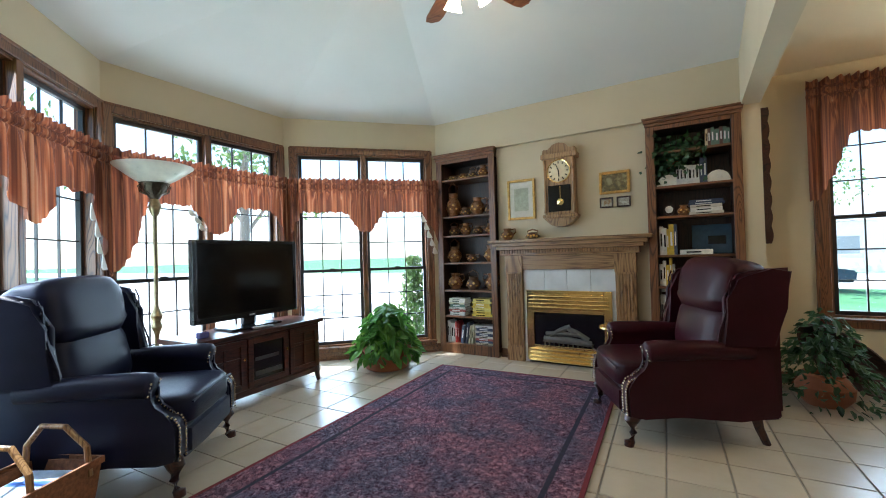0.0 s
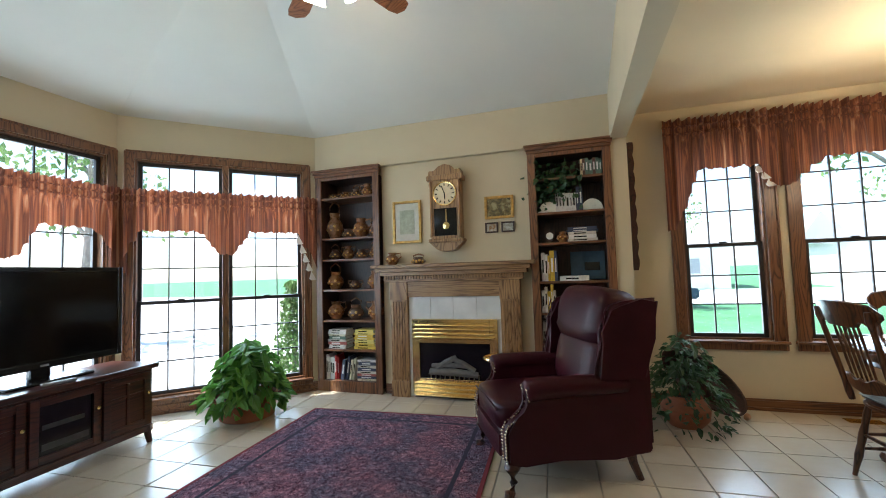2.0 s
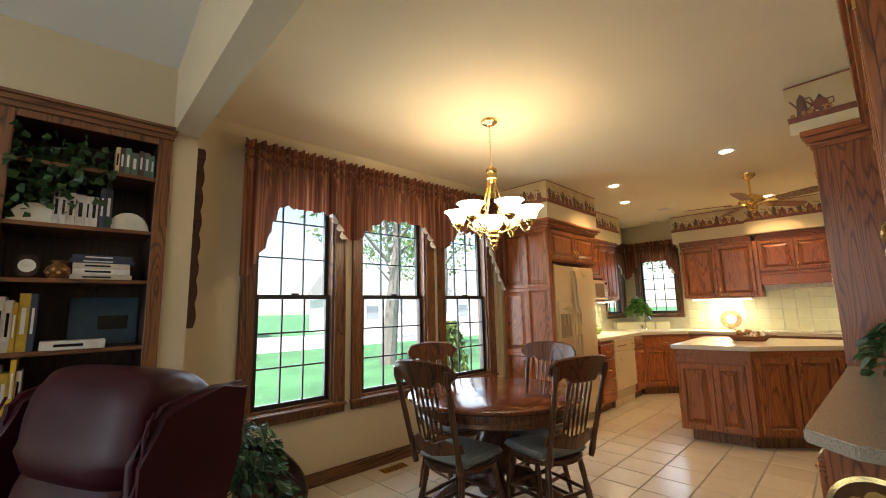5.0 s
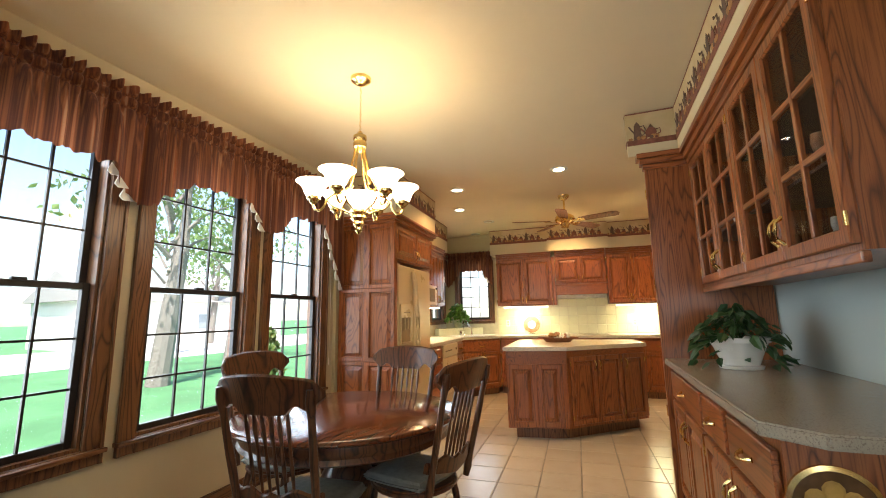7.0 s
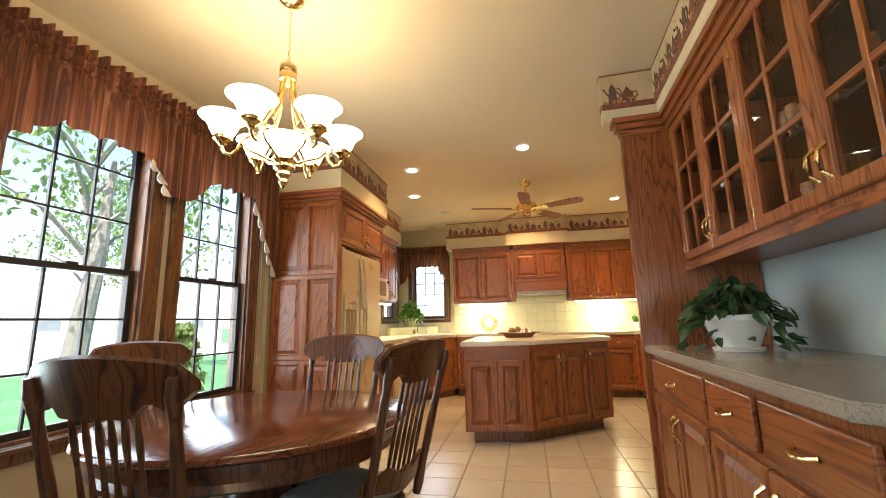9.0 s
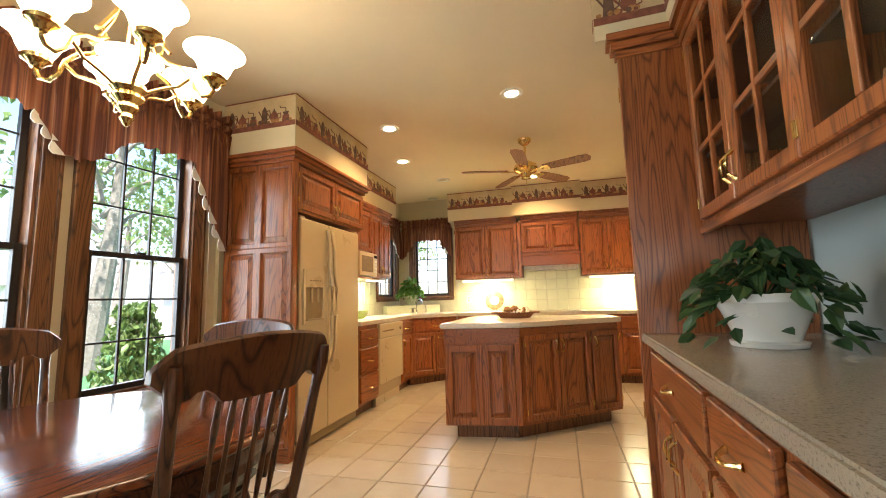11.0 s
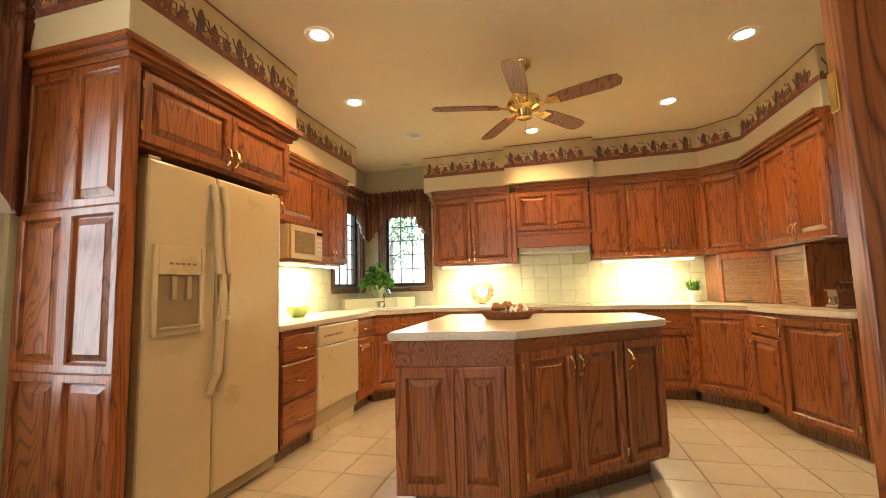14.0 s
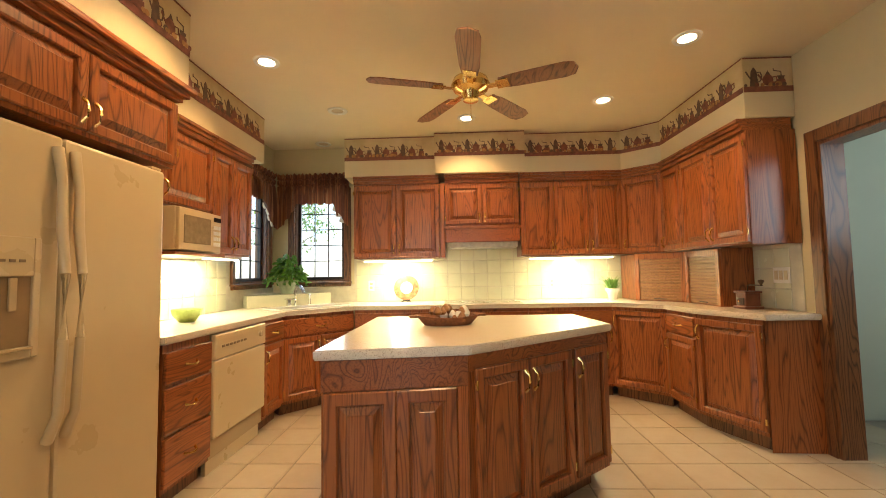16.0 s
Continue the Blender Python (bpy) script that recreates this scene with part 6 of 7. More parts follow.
# dishwasher
dw = thing("dishwasher", "almond dishwasher with control panel under the counter", "dishwasher")
part("body", B([(6.175, 0.0, 0.1, 6.855, 0.55, 0.872)], 0, M_L), FRIDGE_D, dw)
part("door", B([(6.18, -0.03, 0.22, 6.85, -0.001, 0.70)], 0.008, M_L), FRIDGE, dw)
cp = part("control_panel", B([(6.18, -0.035, 0.705, 6.85, -0.001, 0.865)], 0.008, M_L), FRIDGE, dw)
part("dial", L([(0, 0), (0.022, 0), (0.018, 0.015), (0, 0.015)], 16, M_L @ pose(6.76, -0.035, 0.79, 90)), FRIDGE_D, cp)
part("button_row", B([(6.25 + i * 0.045, -0.039, 0.775, 6.28 + i * 0.045, -0.034, 0.79) for i in range(7)], 0.001, M_L), plain("label_brown", (0.2, 0.15, 0.09)), cp)
part("kick_panel", B([(6.18, 0.02, 0.0, 6.85, 0.05, 0.21)], 0.004, M_L), FRIDGE, dw)

# worktop round the kitchen
ct = thing("worktop", "speckled cream worktop running round the kitchen", "countertop")
part("top", X([(5.745, 5.445), (5.745, 4.80), (7.23, 4.80), (7.74, 4.32), (7.74, 1.77), (7.41, 1.43), (6.98, 1.43), (6.46, 1.235), (6.46, 0.855), (8.395, 0.855), (8.395, 5.445)], 0.875, 0.915, None, 0.006), COUNTER, ct)

# backsplash tiles
bs = tagged(new("backsplash"), "cream square tile backsplash over the worktop", "backsplash", kind="structure")
bs.matrix_basis = STAND[0]
part("grout_bed", B([(5.7, 5.440, 0.916, 8.39, 5.4475, 1.14), (5.7, 5.440, 1.14, 7.46, 5.4475, 1.42), (8.390, 0.86, 0.916, 8.3975, 4.48, 1.62), (8.390, 4.48, 0.916, 8.3975, 5.44, 1.12), (6.6, 0.8525, 0.916, 8.39, 0.860, 1.42)]), WGROUT, bs)
tb = B([(-0.0735, -0.006, -0.0735, 0.0735, 0, 0.0735)])
bmesh.ops.bevel(tb, geom=[e for e in tb.edges if all(v.co.y < -0.003 for v in e.verts)], offset=0.003, segments=1, affect="EDGES")
tme = bpy.data.meshes.new("wall_tile")
tb.to_mesh(tme)
tb.free()
tme.materials.append(BACKTILE)
for p, q, n, ztop in (((5.72, 5.440), (7.44, 5.440), 11, 1.42), ((8.390, 4.46), (8.390, 0.9), 23, 1.62), ((8.38, 0.860), (6.6, 0.860), 11, 1.42)):
    mm = along(p, q)
    for i in range(n):
        for k in range(5):
            z = 0.993 + k * 0.152
            y_far = 4.46 - (i + 0.5) * 0.152
            if z + 0.07 > ztop or (k > 2 and not (p[0] > 8.3 and p[1] > 4 and 2.5 < y_far < 3.5)):
                continue
            o = new("wall_tile", tme)
            o.matrix_basis = mm @ Matrix.Translation((0.08 + i * 0.152, 0.0, z))
            o.parent = bs

# wall cabinets
M_LU = along((0, 5.12), (1, 5.12))
upper_unit(M_LU, 6.08, 6.62, 1.70, 2.21, 1)
upper_unit(M_LU, 6.62, 7.20, 1.40, 2.21, 2)
M_FU = along((8.07, 4.40), (8.07, 0))
upper_unit(M_FU, 0.0, 0.94, 1.40, 2.21, 2)
hood = upper_unit(M_FU, 1.0, 1.80, 1.74, 2.21, 2, hz=0.08)
part("hood_valance", B([(1.0, -0.03, 1.56, 1.80, 0.0, 1.72), (0.985, -0.04, 1.70, 1.815, 0.0, 1.735)], 0.006, M_FU), OAKX, hood, "oak hood front with carved rail")
part("hood_fan", B([(1.02, 0.005, 1.50, 1.78, 0.3, 1.58)], 0.01, M_FU), plain("hood_steel", (0.45, 0.45, 0.42), 0.4), hood)
part("pilaster", B([(0.945, -0.02, 1.40, 0.995, 0.3, 2.21)], 0.004, M_FU), OAK, hood)
upper_unit(M_FU, 1.81, 2.90, 1.40, 2.21, 3)
M_DU = along((8.07, 1.50), (7.80, 1.20))
upper_unit(M_DU, 0.0, 0.40, 1.40, 2.21, 1, 0.2)
M_RU = along((7.80, 1.20), (6.0, 1.20))
upper_unit(M_RU, 0.0, 0.36, 1.40, 2.21, 1)
ru = upper_unit(M_RU, 0.36, 1.21, 1.40, 2.21, 2)
part("end_panel", B([(6.585, 0.86, 1.395, 6.589, 1.20, 2.21)]), OAK, ru)

# appliance garage with louvred doors
ag = thing("appliance_garage", "oak appliance garage with slatted roll doors", "cabinet")
part("body", X([(7.06, 1.12), (7.06, 0.87), (8.38, 0.87), (8.38, 1.42), (7.99, 1.42), (7.58, 1.12)], 0.917, 1.395, None, 0.002), OAK, ag)
for m, w in ((along((7.985, 1.42), (7.58, 1.122)), 0.50), (along((7.565, 1.12), (6, 1.12)), 0.50)):
    fr = part("door_frame", B([(0, -0.025, 0.917, 0.045, -0.001, 1.39), (w - 0.045, -0.025, 0.917, w, -0.001, 1.39), (0.045, -0.025, 1.335, w - 0.045, -0.001, 1.39)], 0.003, m), OAK, ag)
    for k in range(15):
        z = 0.93 + k * 0.027
        part("slat", B([(0.045, -0.015, z, w - 0.045, -0.001, z + 0.021)], 0.003, m), LOUVER, fr)
    part("finger_pull", B([(w / 2 - 0.06, -0.022, 0.937, w / 2 + 0.06, -0.0155, 0.945)], 0.002, m), DARKOAK_SHADE, fr)

# lamps under the wall cabinets
for x0, x1 in ((0.08, 0.86), (1.9, 2.82)):
    us = thing("under_cabinet_lamp", "lit strip lamp under a wall cabinet", "lamp", group="under-cabinet lamps")
    part("housing", B([(x0, 0.04, 1.375, x1, 0.10, 1.399)], 0.003, M_FU), POTW, us)
    part("tube", B([(x0 + 0.02, 0.05, 1.366, x1 - 0.02, 0.09, 1.3745)], 0.003, M_FU), TUBE, us)
    c = M_FU @ Vector(((x0 + x1) / 2, 0.16, 1.36))
    area_lamp("strip_light", c, (c.x + 0.02, c.y, 0.9), 0.08, x1 - x0 - 0.1, UNDER_W, (1.0, 0.90, 0.55))
us = thing("under_cabinet_lamp", "lit strip lamp under a wall cabinet", "lamp", group="under-cabinet lamps")
part("housing", B([(6.66, 0.04, 1.375, 7.15, 0.10, 1.399)], 0.003, M_LU), POTW, us)
part("tube", B([(6.68, 0.05, 1.366, 7.13, 0.09, 1.3745)], 0.003, M_LU), TUBE, us)
area_lamp("strip_light", (6.6, 5.3, 1.36), (6.6, 5.32, 0.9), 0.7, 0.08, UNDER_W * 0.7, (1.0, 0.90, 0.55))

# fridge, its surround and the cabinet above
fr = thing("fridge", "almond side-by-side fridge with ice dispenser", "fridge")
part("body", B([(4.765, 4.89, 0.02, 5.735, 5.42, 1.77)], 0.01), FRIDGE, fr)
fd = B([(4.765, 4.82, 0.09, 5.175, 4.885, 1.79)], 0.014)
dl = part("freezer_door", fd, FRIDGE, fr)
dr = part("fridge_door", B([(5.182, 4.82, 0.09, 5.735, 4.885, 1.79)], 0.014), FRIDGE, fr)
for dd, x in ((dl, 5.145), (dr, 5.215)):
    smooth(part("handle", P([(x, 4.815, 0.62), (x, 4.775, 0.72), (x, 4.765, 1.0), (x, 4.765, 1.25), (x, 4.785, 1.42), (x, 4.79, 1.6), (x, 4.815, 1.74)], 0.016, 10, radii=[0.02, 0.017, 0.016, 0.016, 0.018, 0.016, 0.02]), FRIDGE, dd))
# darker almond that paints in the shade of the dispenser recess
DISP = mottled("dispenser_recess_shade", (0.27, 0.19, 0.10), 0.5, vary=0.1)
dp = part("dispenser_frame", B([(4.80, 4.804, 0.95, 4.825, 4.82, 1.38), (5.065, 4.804, 0.95, 5.09, 4.82, 1.38), (4.825, 4.804, 0.95, 5.065, 4.82, 0.98), (4.825, 4.804, 1.24, 5.065, 4.82, 1.38)], 0.004), FRIDGE, dl)
# flat plate; its dark colour stands in for the shaded hollow
part("dispenser_recess", B([(4.825, 4.8155, 0.98, 5.065, 4.819, 1.24)]), DISP, dp)
part("dispenser_tray", B([(4.83, 4.79, 0.98, 5.06, 4.815, 0.992)], 0.003), FRIDGE_D, dp)
part("dispenser_buttons", B([(4.88 + i * 0.033, 4.801, 1.29, 4.9 + i * 0.033, 4.807, 1.30) for i in range(5)]), plain("label_brown", (0.2, 0.15, 0.09)), dp)
for lx in (4.90, 4.985):
    part("dispenser_lever", B([(lx, 4.803, 1.12, lx + 0.025, 4.812, 1.235)], 0.003), FRIDGE_D, dp)
part("grille", B([(4.77, 4.85, 0.02, 5.73, 4.886, 0.08)] + [(4.79, 4.846, 0.03 + i * 0.013, 5.6, 4.851, 0.037 + i * 0.013) for i in range(4)]), FRIDGE_D, fr)
for hx in (4.775, 5.655):
    part("hinge_cap", B([(hx, 4.83, 1.79, hx + 0.065, 4.90, 1.805)], 0.004), FRIDGE, fr)

fs = thing("fridge_surround", "tall oak panelled surround with cabinet over the fridge", "cabinet")
part("side_panel", B([(4.655, 4.80, 0.0, 4.70, 5.44, 2.21)], 0.002), OAK, fs)
M_SP = along((4.655, 5.44), (4.655, 4.80))
for a, b in ((0.02, 0.335), (0.325, 0.64)):
    for c, d in ((0.10, 0.82), (0.82, 1.54), (1.54, 2.20)):
        part("raised_panel", raised(M_SP, a, b, c, d, 0.045), OAK, fs)
part("base_rail", B([(0.0, -0.022, 0.0, 0.64, -0.001, 0.1)], 0.003, M_SP), OAKY, fs)
part("body", B([(4.70, 4.835, 1.83, 5.82, 5.44, 2.21)]), OAK, fs)
M_FS = along((0, 4.835), (1, 4.835))
door(fs, M_FS, 4.72, 5.27, 1.85, 2.19, 5.24, 1.93)
door(fs, M_FS, 5.27, 5.82, 1.85, 2.19, 5.30, 1.93)
part("side_panel_far", B([(5.742, 4.95, 0.916, 5.76, 5.44, 1.83)]), OAK, fs)
cr = [(0.0, 2.21, 2.24), (0.025, 2.24, 2.27), (0.05, 2.27, 2.298)]
part("crown", B([(4.64 - d, 4.80 - d, a, 5.84 + d, 5.44, b) for d, a, b in cr], 0.004), OAKX, fs)

# microwave
mw = thing("microwave", "almond microwave oven hung under a wall cabinet", "microwave")
part("body", B([(6.10, 5.02, 1.40, 6.60, 5.44, 1.68)], 0.008), FRIDGE, mw)
md = part("door", B([(6.105, 4.995, 1.405, 6.47, 5.02, 1.675)], 0.006), FRIDGE, mw)
part("window", B([(6.15, 4.991, 1.45, 6.43, 4.996, 1.63)], 0.002), plain("smoked_window", (0.25, 0.2, 0.13), 0.2), md)
part("key_pad", B([(6.50 + (i % 3) * 0.028, 5.010, 1.45 + (i // 3) * 0.04, 6.52 + (i % 3) * 0.028, 5.021, 1.475 + (i // 3) * 0.04) for i in range(12)], 0.002), PAPER, mw)
part("display", B([(6.50, 5.012, 1.625, 6.585, 5.021, 1.655)]), BLACK, mw)
part("shelf", B([(6.08, 5.0, 1.372, 6.62, 5.44, 1.392)], 0.003), OAKX, mw)

# island
IT = [(5.31, 3.87), (5.40, 3.22), (6.08, 2.38), (6.66, 2.44), (6.66, 3.87)]
IB = [(5.335, 3.84), (5.43, 3.235), (6.09, 2.42), (6.63, 2.47), (6.63, 3.84)]
IK = [(5.43, 3.77), (5.50, 3.28), (6.12, 2.52), (6.56, 2.56), (6.56, 3.77)]
isl = thing("kitchen_island", "oak kitchen island with angled panelled sides", "kitchen island")
part("body", X(IB[::-1], 0.11, 0.872), OAK, isl)
part("toe_kick", X(IK[::-1], 0.0, 0.11), TRIM, isl)
M_I1 = along(IB[0], IB[1])
n1 = math.hypot(IB[1][0] - IB[0][0], IB[1][1] - IB[0][1])
part("top_rail", B([(0.0, -0.012, 0.745, n1, -0.001, 0.872)], 0.002, M_I1), OAKX, isl)
for a, b in ((0.01, n1 / 2), (n1 / 2, n1 - 0.05)):
    part("raised_panel", raised(M_I1, a, b, 0.12, 0.742, 0.06), OAK, isl)
part("corner_post", B([(n1 - 0.048, -0.016, 0.115, n1, -0.001, 0.745)], 0.004, M_I1), OAK, isl)
M_I2 = along(IB[1], IB[2])
n2 = math.hypot(IB[2][0] - IB[1][0], IB[2][1] - IB[1][1])
part("top_rail", B([(0.0, -0.008, 0.80, n2, -0.001, 0.872)], 0.002, M_I2), OAKX, isl)
door(isl, M_I2, 0.03, 0.37, 0.14, 0.81, 0.34, 0.71)
door(isl, M_I2, 0.37, 0.71, 0.14, 0.81, 0.40, 0.71)
door(isl, M_I2, 0.73, n2 - 0.01, 0.14, 0.81, 0.76, 0.71)
it = thing("island_top", "speckled cream worktop on the kitchen island", "countertop")
part("top", X(IT[::-1], 0.875, 0.917, None, 0.007), COUNTER, it)

# hutch
STAND[0] = Matrix()
ht = thing("buffet", "oak buffet base cabinets along the wall", "cabinet")
M_H = along((4.19, 2.455), (0, 2.455))
part("body", B([(0.0, 0.0, 0.10, 1.76, 0.63, 0.902)], 0, M_H), OAK, ht)
# toe kick in the darkened oak, its colour carrying the shade beneath the doors
part("toe_kick", B([(0.0, 0.06, 0.0, 1.72, 0.63, 0.10)], 0, M_H), DARKOAK_SHADE, ht)
for a, b in ((0.02, 0.845), (0.875, 1.25), (1.29, 1.74)):
    drawer(ht, M_H, a, b, 0.71, 0.87)
for a, b, right in ((0.02, 0.432, True), (0.438, 0.85, False), (0.875, 1.30, True), (1.306, 1.74, False)):
    door(ht, M_H, a, b, 0.13, 0.685, b - 0.03 if right else a + 0.03, 0.58)
htop = thing("worktop", "speckled grey worktop on the buffet", "countertop")
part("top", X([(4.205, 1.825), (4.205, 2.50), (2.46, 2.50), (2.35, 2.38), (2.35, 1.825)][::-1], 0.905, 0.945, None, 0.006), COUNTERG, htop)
hp = thing("hutch_end_panel", "tall oak end panel beside the buffet", "panel")
part("panel", B([(4.215, 1.83, 0.0, 4.255, 2.505, 2.28)], 0.004), OAK, hp)
part("crown", B([(4.21 - d, 1.83, a, 4.26 + d, 2.515 + d, b) for d, a, b in ((0.0, 2.28, 2.32), (0.018, 2.32, 2.36), (0.036, 2.36, 2.398))], 0.003), OAKY, hp)
for z in (0.6, 1.45, 2.1):
    part("hinge", B([(4.225, 2.506, z - 0.035, 4.247, 2.511, z + 0.035)], 0.002), BRASS, hp)
hu = thing("hutch_wall_cabinet", "oak china cabinet with glazed doors", "cabinet")
M_HU = along((4.145, 2.215), (0, 2.215))
part("body", B([(-0.06, 0.0, 1.41, 1.74, 0.40, 1.44), (-0.06, 0.0, 2.24, 1.74, 0.40, 2.28), (-0.06, 0.0, 1.44, 0.02, 0.38, 2.24), (1.72, 0.0, 1.44, 1.74, 0.38, 2.24), (0.855, 0.0, 1.44, 0.875, 0.38, 2.24)], 0, M_HU), OAK, hu)
# dark back and shelves: the dimness behind the glass is painted into the oak
part("back", B([(-0.06, 0.38, 1.44, 1.74, 0.40, 2.24)], 0, M_HU), DARKOAK_SHADE, hu)
part("light_rail", B([(-0.06, -0.012, 1.375, 1.74, 0.012, 1.409)], 0.005, M_HU), OAKX, hu)
for z in (1.70, 1.96):
    part("shelf", B([(0.021, 0.02, z, 0.854, 0.38, z + 0.012), (0.876, 0.02, z, 1.719, 0.38, z + 0.012)], 0, M_HU), DARKOAK_SHADE, hu)
for i in range(4):
    a, b = 0.005 + i * 0.432, 0.005 + (i + 1) * 0.432 - 0.004
    fb = bmesh.new()
    loops = []
    for d, y in ((0.0, -0.001), (0.0, -0.019), (0.005, -0.024), (0.044, -0.024), (0.05, -0.015), (0.05, -0.001)):
        loops.append([fb.verts.new((x, y, z)) for x, z in ((a + d, 1.43 + d), (b - d, 1.43 + d), (b - d, 2.26 - d), (a + d, 2.26 - d))])
    for p, q in zip(loops, loops[1:] + loops[:1]):
        for k in range(4):
            fb.faces.new((p[k], p[(k + 1) % 4], q[(k + 1) % 4], q[k]))
    fb.transform(M_HU)
    gd = part("door", fb, OAK, hu)
    part("muntin", B([((a + b) / 2 - 0.011, -0.018, 1.481, (a + b) / 2 + 0.011, -0.002, 2.209)], 0.003, M_HU), OAK, gd)
    for z in (1.725, 1.965):
        part("muntin", B([(a + 0.051, -0.017, z - 0.011, b - 0.051, -0.003, z + 0.011)], 0.003, M_HU), OAKX, gd)
    part("pane", B([(a + 0.05, -0.009, 1.485, b - 0.05, -0.006, 2.205)], 0, M_HU), PANE, gd).visible_shadow = False
    for z in (1.50, 2.19):
        hs = a + 0.003 if i % 2 == 0 else b - 0.003
        part("hinge", B([(hs - 0.006, -0.029, z - 0.022, hs + 0.006, -0.02, z + 0.022)], 0.002, M_HU), BRASS, gd)
    handle(gd, M_HU, b - 0.025 if i % 2 == 0 else a + 0.025, 1.54)
part("crown", B([(-0.06, -0.02 - d, a, 1.76, 0.40, b) for d, a, b in ((0.0, 2.28, 2.32), (0.02, 2.32, 2.36), (0.04, 2.36, 2.398))], 0.004, M_HU), OAKX, hu)
rnd = random.Random(5)
for k in range(34):
    x = rnd.choice((rnd.uniform(0.07, 0.80), rnd.uniform(0.93, 1.67)))
    z = rnd.choice((1.441, 1.713, 1.973))
    y = rnd.uniform(0.1, 0.22)
    g = thing("glassware", "clear glass stemware on the cabinet shelf", "glass", group="glassware in the china cabinet")
    h, r = rnd.uniform(0.08, 0.17), rnd.uniform(0.022, 0.04)
    pr = [(0, 0), (r * 0.8, 0), (r * 0.75, 0.006), (r * 0.15, 0.01), (r * 0.13, h * 0.45), (r * 0.7, h * 0.55), (r, h * 0.8), (r * 0.9, h)]
    smooth(part("glass", L(pr, 12, M_HU @ Matrix.Translation((x, y, z))), (GLASSWARE, POTW, PLATE)[k % 3], g))


# ---- ceiling lamps and fans ----
def can_light(x, y, lit=True):
    e = thing("recessed_light", "round recessed ceiling light, lit" if lit else "small round ceiling speaker grille", "ceiling light", (x, y, 0), group="recessed ceiling lights" if lit else "ceiling grilles")
    smooth(part("trim_ring", L([(0.055, 2.738), (0.055, 2.732), (0.085, 2.729), (0.09, 2.739)], 28), POTW, e))
    part("lens", L([(0, 2.7365), (0.056, 2.7365), (0.056, 2.7385), (0, 2.7385)], 24), CANLIT if lit else FRIDGE_D, e)
    if lit:
        spot("can_bulb", (x, y, 2.72), CAN_W, WARM, 130)


STAND[0] = WING
for x, y in ((5.17, 3.18), (5.48, 4.365), (6.395, 4.59), (6.29, 1.74), (7.24, 1.955), (7.56, 3.16)):
    can_light(x, y)
for x, y in ((7.29, 4.35), (8.22, 4.79)):
    can_light(x, y, False)


def fan_blade(r0, r1, w):
    o = [(r0, -w * 0.35), (r0 + 0.1, -w * 0.45), (r1 - 0.08, -w * 0.5), (r1 - 0.02, -w * 0.4), (r1, 0), (r1 - 0.02, w * 0.4), (r1 - 0.08, w * 0.5), (r0 + 0.1, w * 0.45), (r0, w * 0.35)]
    return X(o, -0.004, 0.004)


def ceiling_fan(at, turn, ceiling_z, hub_z, label, span=0.62, lights=0):
    e = thing("ceiling_fan", label, "ceiling fan", (at[0], at[1], 0))
    smooth(part("canopy", L([(0, ceiling_z), (0.07, ceiling_z), (0.065, ceiling_z - 0.03), (0.03, ceiling_z - 0.06), (0, ceiling_z - 0.06)], 24), BRASS, e))
    part("rod", L([(0.012, hub_z + 0.05), (0.012, ceiling_z - 0.05)], 10), BRASS, e)
    smooth(part("motor", L([(0, hub_z + 0.08), (0.05, hub_z + 0.075), (0.11, hub_z + 0.04), (0.125, hub_z), (0.11, hub_z - 0.03), (0.06, hub_z - 0.05), (0.045, hub_z - 0.09), (0.05, hub_z - 0.1), (0, hub_z - 0.11)], 28), BRASS, e))
    for i in range(5):
        a = turn + 72 * i
        m = pose(0, 0, hub_z - 0.02, 0, 0, a) @ pose(0, 0, 0, -11)
        bl = fan_blade(0.19, span, 0.135)
        bl.transform(m)
        b = part("blade", bl, wood_blade, e)
        part("blade_iron", B([(0.09, -0.02, -0.012, 0.2, 0.02, -0.005), (0.17, -0.04, -0.012, 0.25, 0.04, -0.0045)], 0.002, m), BRASS, b)
    part("pull_chain", P([(0.03, 0, hub_z - 0.1), (0.03, 0, hub_z - 0.2)], 0.002, 6), BRASS, e)
    part("pull_knob", L([(0, hub_z - 0.22), (0.007, hub_z - 0.21), (0, hub_z - 0.195)], 8), BRASS, e)
    for i in range(lights):
        a = radians(turn + 72 + 360 / lights * i)
        m = Matrix.Translation((0.11 * math.cos(a), 0.11 * math.sin(a), hub_z - 0.10)) @ Matrix.Rotation(a, 4, "Z") @ Matrix.Rotation(radians(-35), 4, "Y")
        sh = part("shade", L([(0.02, 0), (0.03, -0.03), (0.05, -0.08), (0.062, -0.11), (0.058, -0.11), (0.046, -0.08), (0.026, -0.03), (0.016, 0)], 18, m), SHADEG, e, "lit frosted glass shade")
        smooth(sh)
    return e


wood_blade = wood("fan_blade_wood", (0.08, 0.025, 0.01), (0.20, 0.07, 0.025), (0.26, 0.10, 0.04), "x", 0.5)
ceiling_fan((6.20, 3.165), 33, 2.739, 2.425, "brass ceiling fan with five wooden blades", 0.66)
STAND[0] = Matrix()
ceiling_fan((-0.375, 3.0), 68.2, 3.41, 3.02, "ceiling fan with wooden blades and lit glass shades", 0.62, 4)
bulb("fan_bulb", (-0.36, 2.96, 2.76), FAN_W, WARM, 0.08)


